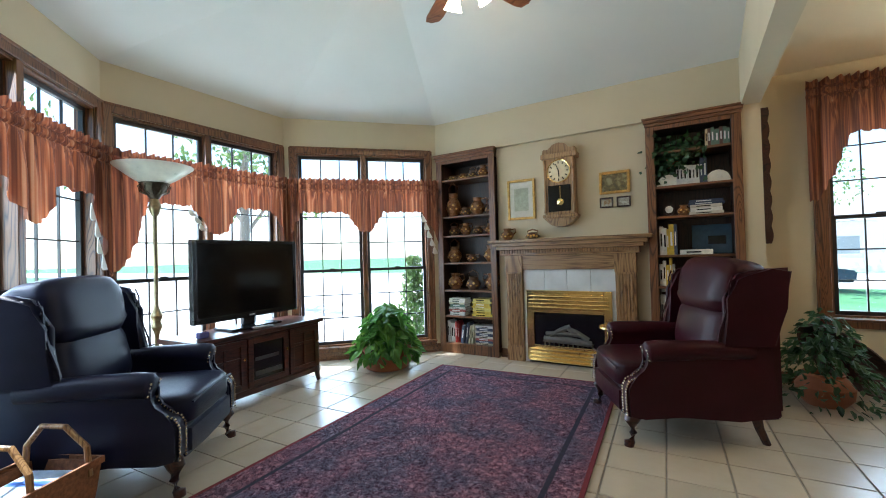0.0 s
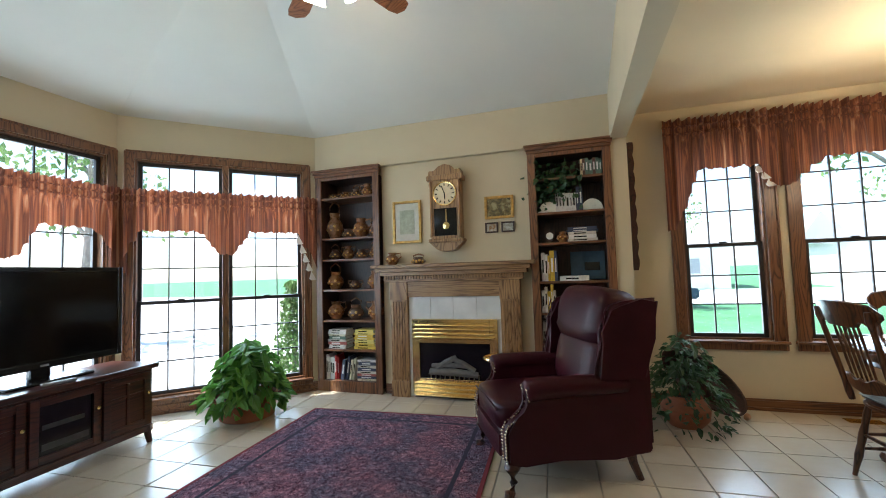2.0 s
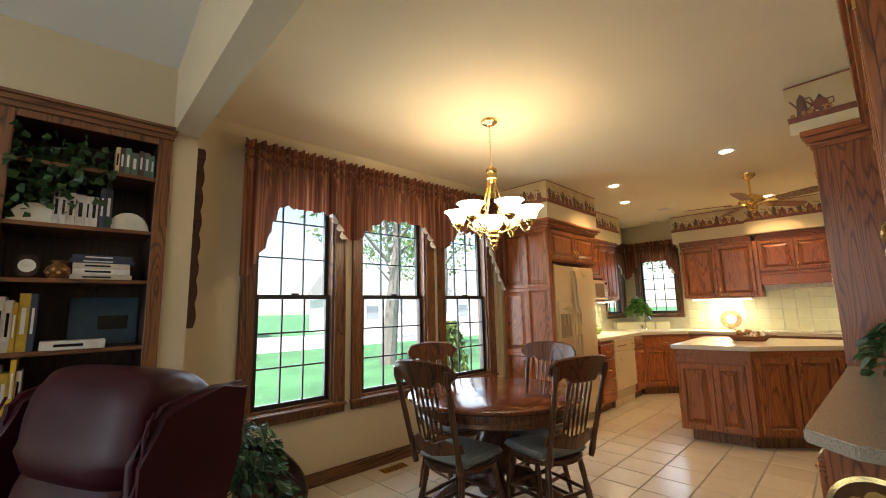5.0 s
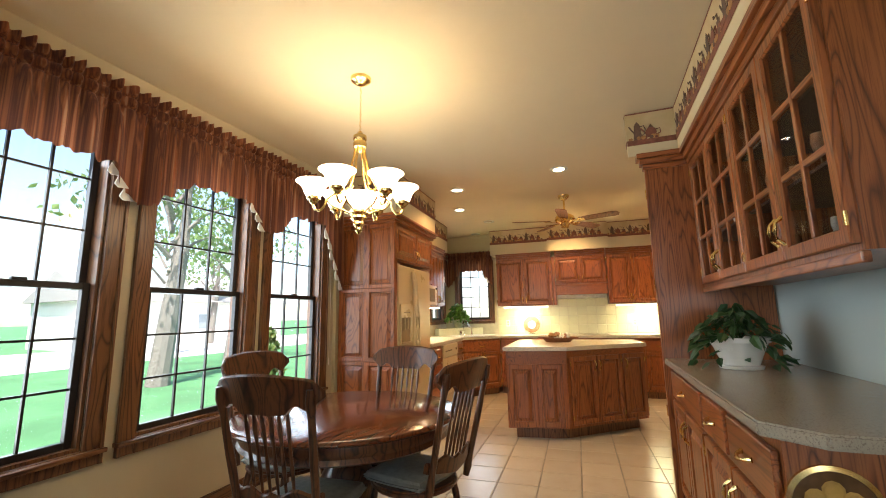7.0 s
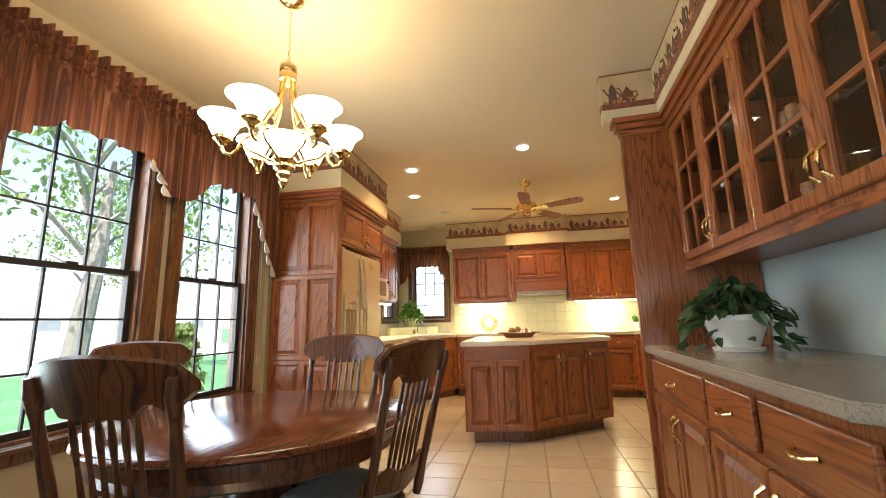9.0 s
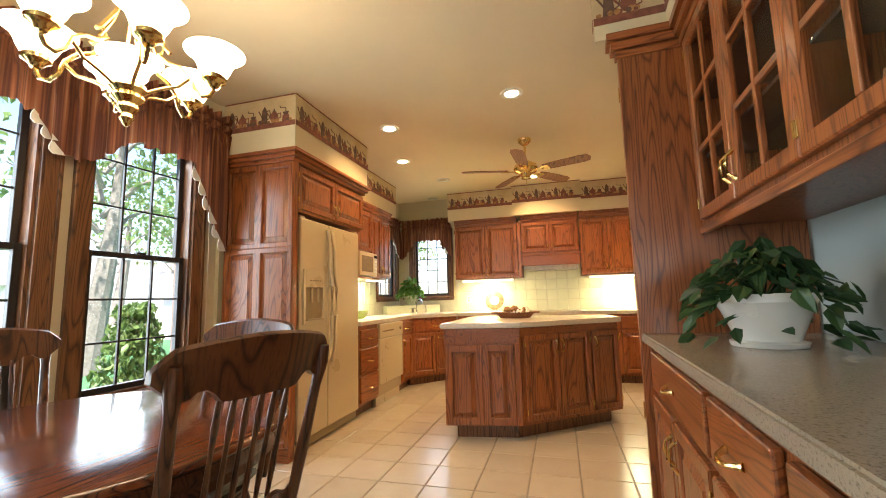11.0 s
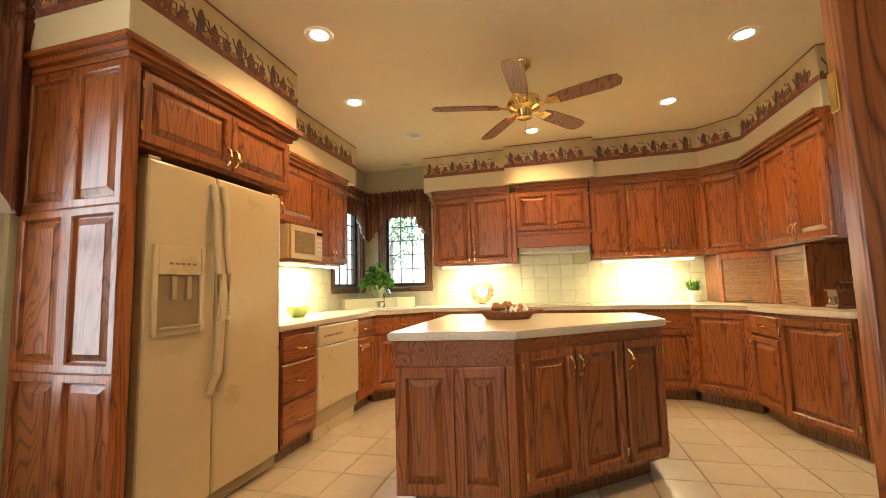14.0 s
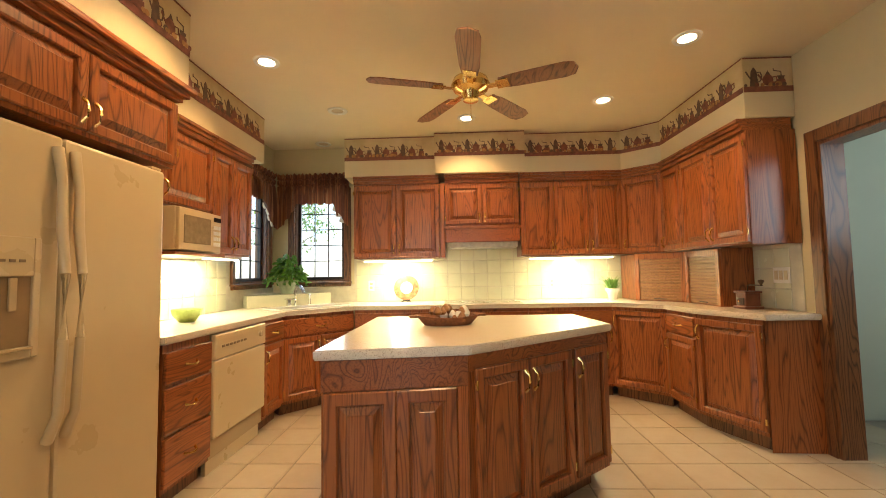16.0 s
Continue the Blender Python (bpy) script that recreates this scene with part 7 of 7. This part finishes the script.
STAND[0] = WING
lg_ = tagged(new("sink_ledge"), "raised cream tiled ledge behind the corner sink", "ledge", kind="structure")
lg_.matrix_basis = STAND[0]
part("ledge_body", X([(7.587, 5.328), (8.241, 4.711), (8.39, 4.86), (8.39, 5.438), (7.70, 5.438)], 0.916, 1.035, None, 0.004), BACKTILE, lg_)
plant((8.02, 5.12, 1.036), pot(0.06, 0.10, 0.15), plain("pot_celadon", (0.33, 0.36, 0.24), 0.4), 0.22, 300, 0.075, 0.24, 0.18, LEAF, "green leafy houseplant by the kitchen sink", 3, 0.14)
gpl = thing("potted_plant", "small grassy plant in a white pot", "plant", (8.15, 1.61, 0.916))
smooth(part("pot", L(pot(0.04, 0.062, 0.12), 28), POTW, gpl))
part("soil", L([(0, 0.105), (0.048, 0.105)], 20), SOIL, gpl)
rnd = random.Random(4)
bg = bmesh.new()
for i in range(150):
    a, lean, h = rnd.uniform(0, 6.283), rnd.uniform(0.02, 0.17), rnd.uniform(0.06, 0.17)
    d, side = Vector((math.cos(a), math.sin(a), 0)), Vector((-math.sin(a), math.cos(a), 0)) * rnd.uniform(0.003, 0.006)
    root = d * rnd.uniform(0.005, 0.04) + Vector((0, 0, 0.1))
    mid = root + d * lean * 0.4 + Vector((0, 0, h * 0.7))
    tip = root + d * lean + Vector((0, 0, h * rnd.uniform(0.6, 1.05)))
    v = [bg.verts.new(p) for p in (root - side, root + side, mid + side, mid - side, tip)]
    bg.faces.new(v[:4])
    bg.faces.new((v[3], v[2], v[4]))
part("foliage", bg, LEAF, gpl)
STAND[0] = Matrix()
plant((3.72, 2.19, 0.946), [(0, 0), (0.10, 0), (0.105, 0.015), (0.085, 0.02), (0.12, 0.11), (0.135, 0.14), (0.145, 0.14), (0.145, 0.165), (0.13, 0.165), (0.125, 0.15)], POTW, 0.23, 230, 0.068, 0.15, 0.40, LEAFD, "trailing pothos in a white glazed pot", 6, 0.15)

gp = thing("glass_plate", "amber stained glass disc with a brass rim", "ornament", (2.424, 2.36, 0.745))
mm = pose(0, 0, 0, 0, -90, 0)
smooth(part("rim", L([(0.095, -0.006), (0.108, -0.004), (0.108, 0.006), (0.095, 0.008)], 32, mm), BRASS, gp))
part("disc", L([(0, -0.003), (0.096, -0.003), (0.096, 0.003), (0, 0.003)], 32, mm), plain("amber_glass", (0.10, 0.05, 0.02), 0.1), gp)
for i in range(6):
    part("petal", L([(0, 0.0032), (0.026, 0.0032), (0.02, 0.007), (0, 0.008)], 10, mm @ Matrix.Rotation(radians(60 * i), 4, "Z") @ Matrix.Translation((0.045, 0, 0))), plain("amber_petal", (0.40, 0.24, 0.06), 0.15), gp)

# sink, tap, splash boxes
STAND[0] = WING
sk = thing("kitchen_sink", "cream double sink set in the corner worktop", "sink")
M_S = M_SINK @ Matrix.Translation((0.36, 0.0, 0.0))
part("rim", B([(-0.38, 0.08, 0.916, 0.38, 0.12, 0.926), (-0.38, 0.46, 0.916, 0.38, 0.5, 0.926), (-0.38, 0.12, 0.916, -0.34, 0.46, 0.926), (0.34, 0.12, 0.916, 0.38, 0.46, 0.926)], 0.004, M_S), POTW, sk)
part("bowl", B([(-0.34, 0.12, 0.916, 0.34, 0.46, 0.918)], 0, M_S), plain("sink_shade", (0.35, 0.32, 0.25)), sk)
tp = thing("tap", "chrome kitchen tap with side sprayer", "tap")
tpm = P([(0, 0.53, 0.916), (0, 0.53, 1.08), (0, 0.50, 1.13), (0, 0.40, 1.12), (0, 0.34, 1.06)], 0.014, 10)
tpm.transform(M_S)
smooth(part("spout", tpm, CHROME, tp))
part("lever", B([(-0.09, 0.51, 0.916, -0.05, 0.55, 0.99), (-0.11, 0.45, 0.985, -0.03, 0.55, 1.0)], 0.006, M_S), CHROME, tp)
part("sprayer", L([(0, 0.916), (0.016, 0.916), (0.011, 0.99), (0.015, 1.03), (0, 1.035)], 12, M_S @ Matrix.Translation((0.16, 0.53, 0))), CHROME, tp)
ck = thing("cooktop", "black glass cooktop set in the worktop", "cooktop")
part("plate", B([(7.83, 2.62, 0.9165, 8.32, 3.42, 0.922)], 0.002), plain("cooktop_cream", (0.5, 0.46, 0.38), 0.15), ck)
# painted plate on a stand, trays and bowls
pl = thing("display_plate", "painted plate propped on the worktop", "plate")
m = Matrix.Translation((8.22, 3.85, 1.075)) @ Matrix.Rotation(radians(-78), 4, "Y")
smooth(part("plate", L([(0, -0.01), (0.07, -0.01), (0.13, 0.008), (0.14, 0.014), (0.13, 0.016), (0.07, 0.0), (0, 0.0)], 28, m), PLATE, pl))
part("plate_centre", L([(0, 0.001), (0.068, 0.001), (0.066, 0.004), (0, 0.004)], 24, m), PAPER, pl)
part("stand", P([(8.16, 3.80, 0.922), (8.2, 3.82, 0.94), (8.3, 3.85, 0.922), (8.2, 3.87, 0.94), (8.16, 3.90, 0.922)], 0.006, 8), DARKOAK_SHADE, pl)
tr = thing("bread_tray", "woven wooden tray of dried gourds on the island", "tray", (6.15, 3.335, 0.918), 12)
o = [(0.20 * math.cos(a), 0.13 * math.sin(a)) for a in [2 * math.pi * i / 28 for i in range(28)]]
bt = bmesh.new()
rings = []
for s, z in ((0.72, 0.0), (1.0, 0.05), (0.94, 0.05), (0.68, 0.012)):
    rings.append([bt.verts.new((y * s, x * s, z + (0.012 if s > 0.9 else 0) * (x / 0.2) ** 2)) for x, y in o])
for a, b in zip(rings, rings[1:]):
    for i in range(28):
        bt.faces.new((a[i], a[(i + 1) % 28], b[(i + 1) % 28], b[i]))
bt.faces.new(rings[0][::-1])
bt.faces.new(rings[-1])
smooth(part("tray", bt, WICKER, tr))
for ty in (-0.235, 0.165):
    part("tray_handle", B([(-0.03, ty, 0.045, 0.03, ty + 0.07, 0.06)], 0.005), WICKER, tr)
rnd = random.Random(12)
for i in range(22):
    r = rnd.uniform(0.022, 0.036)
    g = thing("gourd", "small dried gourd lying in the tray", "gourd", (6.15 + rnd.uniform(-0.07, 0.07), 3.335 + rnd.uniform(-0.13, 0.13), 0.930 + 0.022 * (i % 3)), rnd.uniform(0, 360), "gourds in the tray")
    smooth(part("gourd_body", L([(0, 0), (r * 0.7, r * 0.2), (r, r * 0.8), (r * 0.6, r * 1.6), (r * 0.3, r * 2.0), (0, r * 2.1)], 12), (PLATE, POTW, LOUVER)[i % 3], g))
gb = thing("glass_bowl", "pale green glass bowl on the worktop", "bowl", (6.5, 5.2, 0.916))
smooth(part("bowl", L([(0, 0), (0.05, 0), (0.09, 0.05), (0.1, 0.09), (0.092, 0.09), (0.082, 0.05), (0.045, 0.01), (0, 0.01)], 24), plain("green_glass_cloudy", (0.35, 0.5, 0.15), 0.15), gb))
cg = thing("coffee_mill", "dark wooden coffee mill with a crank", "coffee mill", (6.90, 1.04, 0.916))
part("box", B([(-0.07, -0.07, 0, 0.07, 0.07, 0.02), (-0.055, -0.055, 0.02, 0.055, 0.055, 0.12), (-0.065, -0.065, 0.12, 0.065, 0.065, 0.135)], 0.004), plain("mill_wood", (0.14, 0.05, 0.03), 0.4), cg)
part("crank", P([(0, 0, 0.135), (0, 0, 0.175), (-0.02, 0, 0.182), (-0.16, 0.01, 0.182)], 0.005, 8), IRON, cg)
part("crank_knob", L([(0, 0.178), (0.01, 0.178), (0.008, 0.19), (0.02, 0.21), (0.018, 0.222), (0, 0.226)], 14, Matrix.Translation((-0.16, 0.01, 0))), IRON, cg)
drw = part("drawer", B([(-0.042, 0.0555, 0.03, 0.042, 0.062, 0.085)], 0.003), DARKOAK_SHADE, cg)
part("knob", L([(0, 0), (0.005, 0), (0.009, 0.012), (0, 0.016)], 10, pose(0, 0.062, 0.058, -90)), BRASS, drw)
for at, rz in (((6.78, 0.868, 1.17), 0),):
    sw = thing("light_switch", "cream triple switch plate on the tiles", "switch", at, rz)
    part("plate", B([(-0.08, -0.006, -0.06, 0.08, 0.004, 0.06)], 0.003), POTW, sw)
    for rx in (-0.046, 0.0, 0.046):
        part("rocker", B([(rx - 0.016, 0.004, -0.034, rx + 0.016, 0.009, 0.034)], 0.002), FRIDGE, sw)
for at in ((8.383, 4.28, 1.10), (8.383, 2.2, 1.10)):
    sw = thing("wall_outlet", "cream outlet plate on the tiles", "outlet", at, group="wall outlets")
    part("plate", B([(-0.006, -0.035, -0.058, 0.002, 0.035, 0.058)], 0.003), POTW, sw)
    part("socket", B([(-0.009, -0.016, -0.035, -0.006, 0.016, -0.008), (-0.009, -0.016, 0.008, -0.006, 0.016, 0.035)], 0.002), FRIDGE_D, sw)


# ---- curtains ----
STAND[0] = Matrix()
def valance(name, m, x0, x1, ztop, drops, label, amp=0.021, off=0.08, gather=105.0, step=0.007, header=0.075, teeth=()):
    """A gathered rod-pocket valance with a shaped lower edge. drops: (x, z) knots of that edge."""
    e = thing(name, label, "curtain")
    n = int((x1 - x0) / step)
    rnd = random.Random(int((x1 + ztop) * 100))
    phases = [rnd.uniform(0, 6.28) for _ in range(4)]

    def edge(x):
        for (a, za), (b, zb) in zip(drops, drops[1:]):
            if a <= x <= b:
                u = (x - a) / (b - a) if b > a else 0
                return za + (zb - za) * u * u * (3 - 2 * u)
        return drops[-1][1]

    # distances below the top: ruffle, stitched line, rod pocket, stitched line; then shares of the fall beneath
    head = [(0.0, 1.0, 0.012), (0.022, 1.1, 0.010), (0.045, 0.8, 0.004), (0.058, 0.35, -0.012), (0.075, 0.7, 0.004), (0.095, 0.8, 0.008), (0.115, 0.7, 0.002), (0.128, 0.35, -0.012), (0.145, 0.7, 0.0)]
    fall = [0.12, 0.28, 0.46, 0.64, 0.82, 1.0]
    bm = bmesh.new()
    grid = []
    for i in range(n + 1):
        x = x0 + (x1 - x0) * i / n
        w = math.sin(gather * x + phases[0] + 2.2 * math.sin(9 * x + phases[1]) + 0.8 * math.sin(31 * x)) + 0.45 * math.sin(gather * 0.63 * x + phases[2])
        wide = math.sin(gather * 0.47 * x + phases[3] + 1.6 * math.sin(5 * x)) + 0.5 * math.sin(gather * 0.29 * x + phases[1])
        zb = edge(x) + 0.007 * math.sin(62 * x) + 0.004 * math.sin(150 * x)
        col = []
        for d, g, out in head:
            col.append(bm.verts.new((x + 0.003 * w, -off - out - amp * 0.75 * g * w, ztop - d + 0.007 * w * (d == 0.0))))
        z2 = ztop - 0.145
        for r in fall:
            u = min(1.0, r * 2.0)
            col.append(bm.verts.new((x, -off - amp * (0.5 * w * (1 - 0.6 * u) + (0.5 + 0.6 * u) * wide) - 0.012 * u, z2 - (z2 - zb) * r)))
        grid.append(col)
    for a, b in zip(grid, grid[1:]):
        for k in range(len(head) + len(fall) - 1):
            bm.faces.new((a[k], a[k + 1], b[k + 1], b[k]))
    bmesh.ops.solidify(bm, geom=bm.faces[:], thickness=0.004)
    bm.transform(m)
    smooth(part("cloth", bm, CURTAIN, e), 60)
    for xt, zt, xb, zb, n, side in teeth:
        # pale lining turned out in a zigzag down the edge of a tail
        for i in range(n):
            (xa, za), (xc, zc) = ((xt + (xb - xt) * u, zt + (zb - zt) * u) for u in (i / n, (i + 1) / n))
            fold = X([(xa, za), (xa + side * 0.012, za - (za - zc) * 0.5), (xc + side * 0.055, zc + 0.012), (xc + side * 0.035, zc - 0.006), (xc - side * 0.02, zc)][::int(side)], off + 0.002 + 0.01 * (i % 2), off + 0.008 + 0.01 * (i % 2), m @ UPRIGHT)
            part("lining_fold", fold, LINING, e, "pale curtain lining")
    part("rod", P([m @ Vector((x0 + 0.01, -off + 0.045, ztop - header * 0.7)), m @ Vector((x1 - 0.01, -off + 0.045, ztop - header * 0.7))], 0.008, 8), POTW, e)
    for bx in (x0 + 0.02, x1 - 0.04):
        part("bracket", B([(bx, -off + 0.04, ztop - 0.07, bx + 0.02, -0.001, ztop - 0.04)], 0, m), POTW, e)
    return e


def steps(xa, za, xb, zb, n):
    """Knots of a stepped edge."""
    pts = []
    for i in range(n):
        pts += [(xa + (xb - xa) * i / n, za + (zb - za) * i / n), (xa + (xb - xa) * (i + 0.72) / n, za + (zb - za) * (i + 0.25) / n)]
    return pts + [(xb, zb)]


rustl = "gathered rust striped valance over the windows"
V_Z = 2.16
valance("valance", M_AB, -0.06, LEN_AB + 0.0, V_Z, [(-0.1, 1.30), (0.02, 1.38), *steps(0.02, 1.40, 0.18, 1.76, 3), (0.66, 1.76), *steps(0.70, 1.74, 0.84, 1.54, 3), (0.98, 1.52), *steps(0.99, 1.54, 1.14, 1.76, 3), (1.62, 1.76), (1.68, 1.62), (LEN_AB + 0.1, 1.22)], rustl, teeth=((1.63, 1.74, 1.80, 1.24, 5, -1),))
valance("valance", M_BC, -0.0, 1.82, V_Z, [(0, 1.12), (0.12, 1.20), *steps(0.13, 1.24, 0.30, 1.74, 4), (0.64, 1.74), *steps(0.68, 1.72, 0.80, 1.50, 3), (0.95, 1.48), *steps(0.96, 1.50, 1.12, 1.76, 3), (1.5, 1.76), *steps(1.52, 1.74, 1.74, 1.36, 3), (1.9, 1.3)], rustl, teeth=((0.64, 1.72, 0.78, 1.52, 3, -1),))
valance("valance", M_CD, LEN_CD - 1.8, LEN_CD - 0.02, V_Z, [(LEN_CD - 1.9, 1.3), *steps(LEN_CD - 1.78, 1.36, LEN_CD - 1.58, 1.74, 3), (LEN_CD - 1.2, 1.74), *steps(LEN_CD - 1.16, 1.72, LEN_CD - 1.0, 1.50, 3), (LEN_CD - 0.85, 1.48), *steps(LEN_CD - 0.84, 1.50, LEN_CD - 0.66, 1.74, 3), (LEN_CD - 0.32, 1.74), *steps(LEN_CD - 0.30, 1.70, LEN_CD - 0.14, 1.20, 4), (LEN_CD, 1.1)], rustl, teeth=((LEN_CD - 0.31, 1.68, LEN_CD - 0.15, 1.18, 4, -1),))
q = 1.34
valance("valance", M_E, 1.66 - q, 4.62 - q, 2.60, [(1.6 - q, 1.56), (1.73 - q, 1.60), *steps(1.74 - q, 1.64, 1.93 - q, 2.12, 4), (2.38 - q, 2.12), (2.43 - q, 2.0), (2.50 - q, 1.93), (2.60 - q, 1.92), *steps(2.61 - q, 1.94, 2.84 - q, 2.14, 3), (3.36 - q, 2.14), (3.42 - q, 2.02), (3.50 - q, 1.94), (3.60 - q, 1.93), *steps(3.61 - q, 1.95, 3.84 - q, 2.14, 3), (4.28 - q, 2.14), (4.34 - q, 2.0), (4.44 - q, 1.74), (4.56 - q, 1.54), (4.65 - q, 1.50)], "long gathered rust striped valance over dining windows", amp=0.024, off=0.11, teeth=((2.38 - q, 2.12, 2.49 - q, 1.93, 3, -1), (3.36 - q, 2.14, 3.49 - q, 1.94, 3, -1), (4.28 - q, 2.12, 4.56 - q, 1.53, 6, -1)))
STAND[0] = WING
valance("valance", M_E, 7.44 - q, 8.33 - q, 2.42, [(7.4 - q, 1.9), (7.55 - q, 2.06), (8.0 - q, 2.06), (8.22 - q, 1.80), (8.4 - q, 1.76)], "short rust striped valance in the kitchen corner", gather=120, off=0.06, amp=0.014, teeth=((8.0 - q, 2.04, 8.22 - q, 1.80, 4, -1),))
valance("valance", M_F, 0.07, 0.92, 2.42, [(0, 1.76), (0.10, 1.78), *steps(0.11, 1.80, 0.30, 2.06, 3), (0.72, 2.06), (0.80, 1.92), (0.92, 1.80)], "short rust striped valance in the kitchen corner", gather=120, off=0.06, amp=0.014, teeth=((0.74, 2.04, 0.86, 1.84, 3, -1),))
STAND[0] = Matrix()
cord = thing("blind_cord", "thin white pull cord hanging by the window", "cord")
part("cord", P([(4.50, 5.42, 2.3), (4.50, 5.41, 1.4), (4.502, 5.415, 0.86)], 0.0025, 6), POTW, cord)
part("tassel", L([(0, 0.80), (0.008, 0.81), (0.006, 0.86), (0, 0.865)], 10, Matrix.Translation((4.502, 5.415, 0))), POTW, cord)


# ---- floor tiles ----
def tiles():
    S, G = 0.305, 0.008
    me_bm = B([(-S / 2 + G / 2, -S / 2 + G / 2, -0.008, S / 2 - G / 2, S / 2 - G / 2, 0.0)])
    top = [ed for ed in me_bm.edges if all(v.co.z > -0.001 for v in ed.verts)]
    bmesh.ops.bevel(me_bm, geom=top, offset=0.003, segments=1, affect="EDGES")
    me = bpy.data.meshes.new("tile")
    me_bm.to_mesh(me)
    me_bm.free()
    me.materials.append(TILE)
    inside = lambda x, y: (x > -3.3 and y - x < 7.25 and y + x > -1.2 and y > 0.3 and y < 5.62 and x < 8.7) or (-0.6 < x < 1.1 and y < 0.4)
    near = lambda x, y: (-1.9 < x < 1.9 and 2.3 < y < 5.2 and not (-1.35 < x < 0.15 and y < 4.6)) or (3.3 < x < 7.4 and 1.6 < y < 5.0)
    rest = []
    count = 0
    h = S / 2 - G / 2
    TURN = WING.to_3x3().to_4x4()
    for i in range(-16, 28):
        for j in range(-8, 22):
            at = WING @ Vector((0.866 + S * (i + 0.5), 3.451 + S * (j - 10 + 0.5), 0))
            if not inside(at.x, at.y):
                continue
            place = Matrix.Translation(at) @ TURN
            if near(at.x, at.y) and count < 300:
                ob = new("tile", me)
                ob.matrix_basis = place
                ob.parent = floor
                count += 1
            else:
                rest += [place @ Vector((x, y, z)) for z in (-0.008, 0.0) for x, y in ((-h, -h), (h, -h), (h, h), (-h, h))]
    faces = [[8 * k + v for v in f] for k in range(len(rest) // 8) for f in ((3, 2, 1, 0), (4, 5, 6, 7), (0, 1, 5, 4), (1, 2, 6, 5), (2, 3, 7, 6), (3, 0, 4, 7))]
    field = bpy.data.meshes.new("tile_field")
    field.from_pydata(rest, [], faces)
    bm = bmesh.new()
    bm.from_mesh(field)
    ob = part("tile_field", bm, TILE, floor)
    ob["kind"] = "stuff"


tiles()
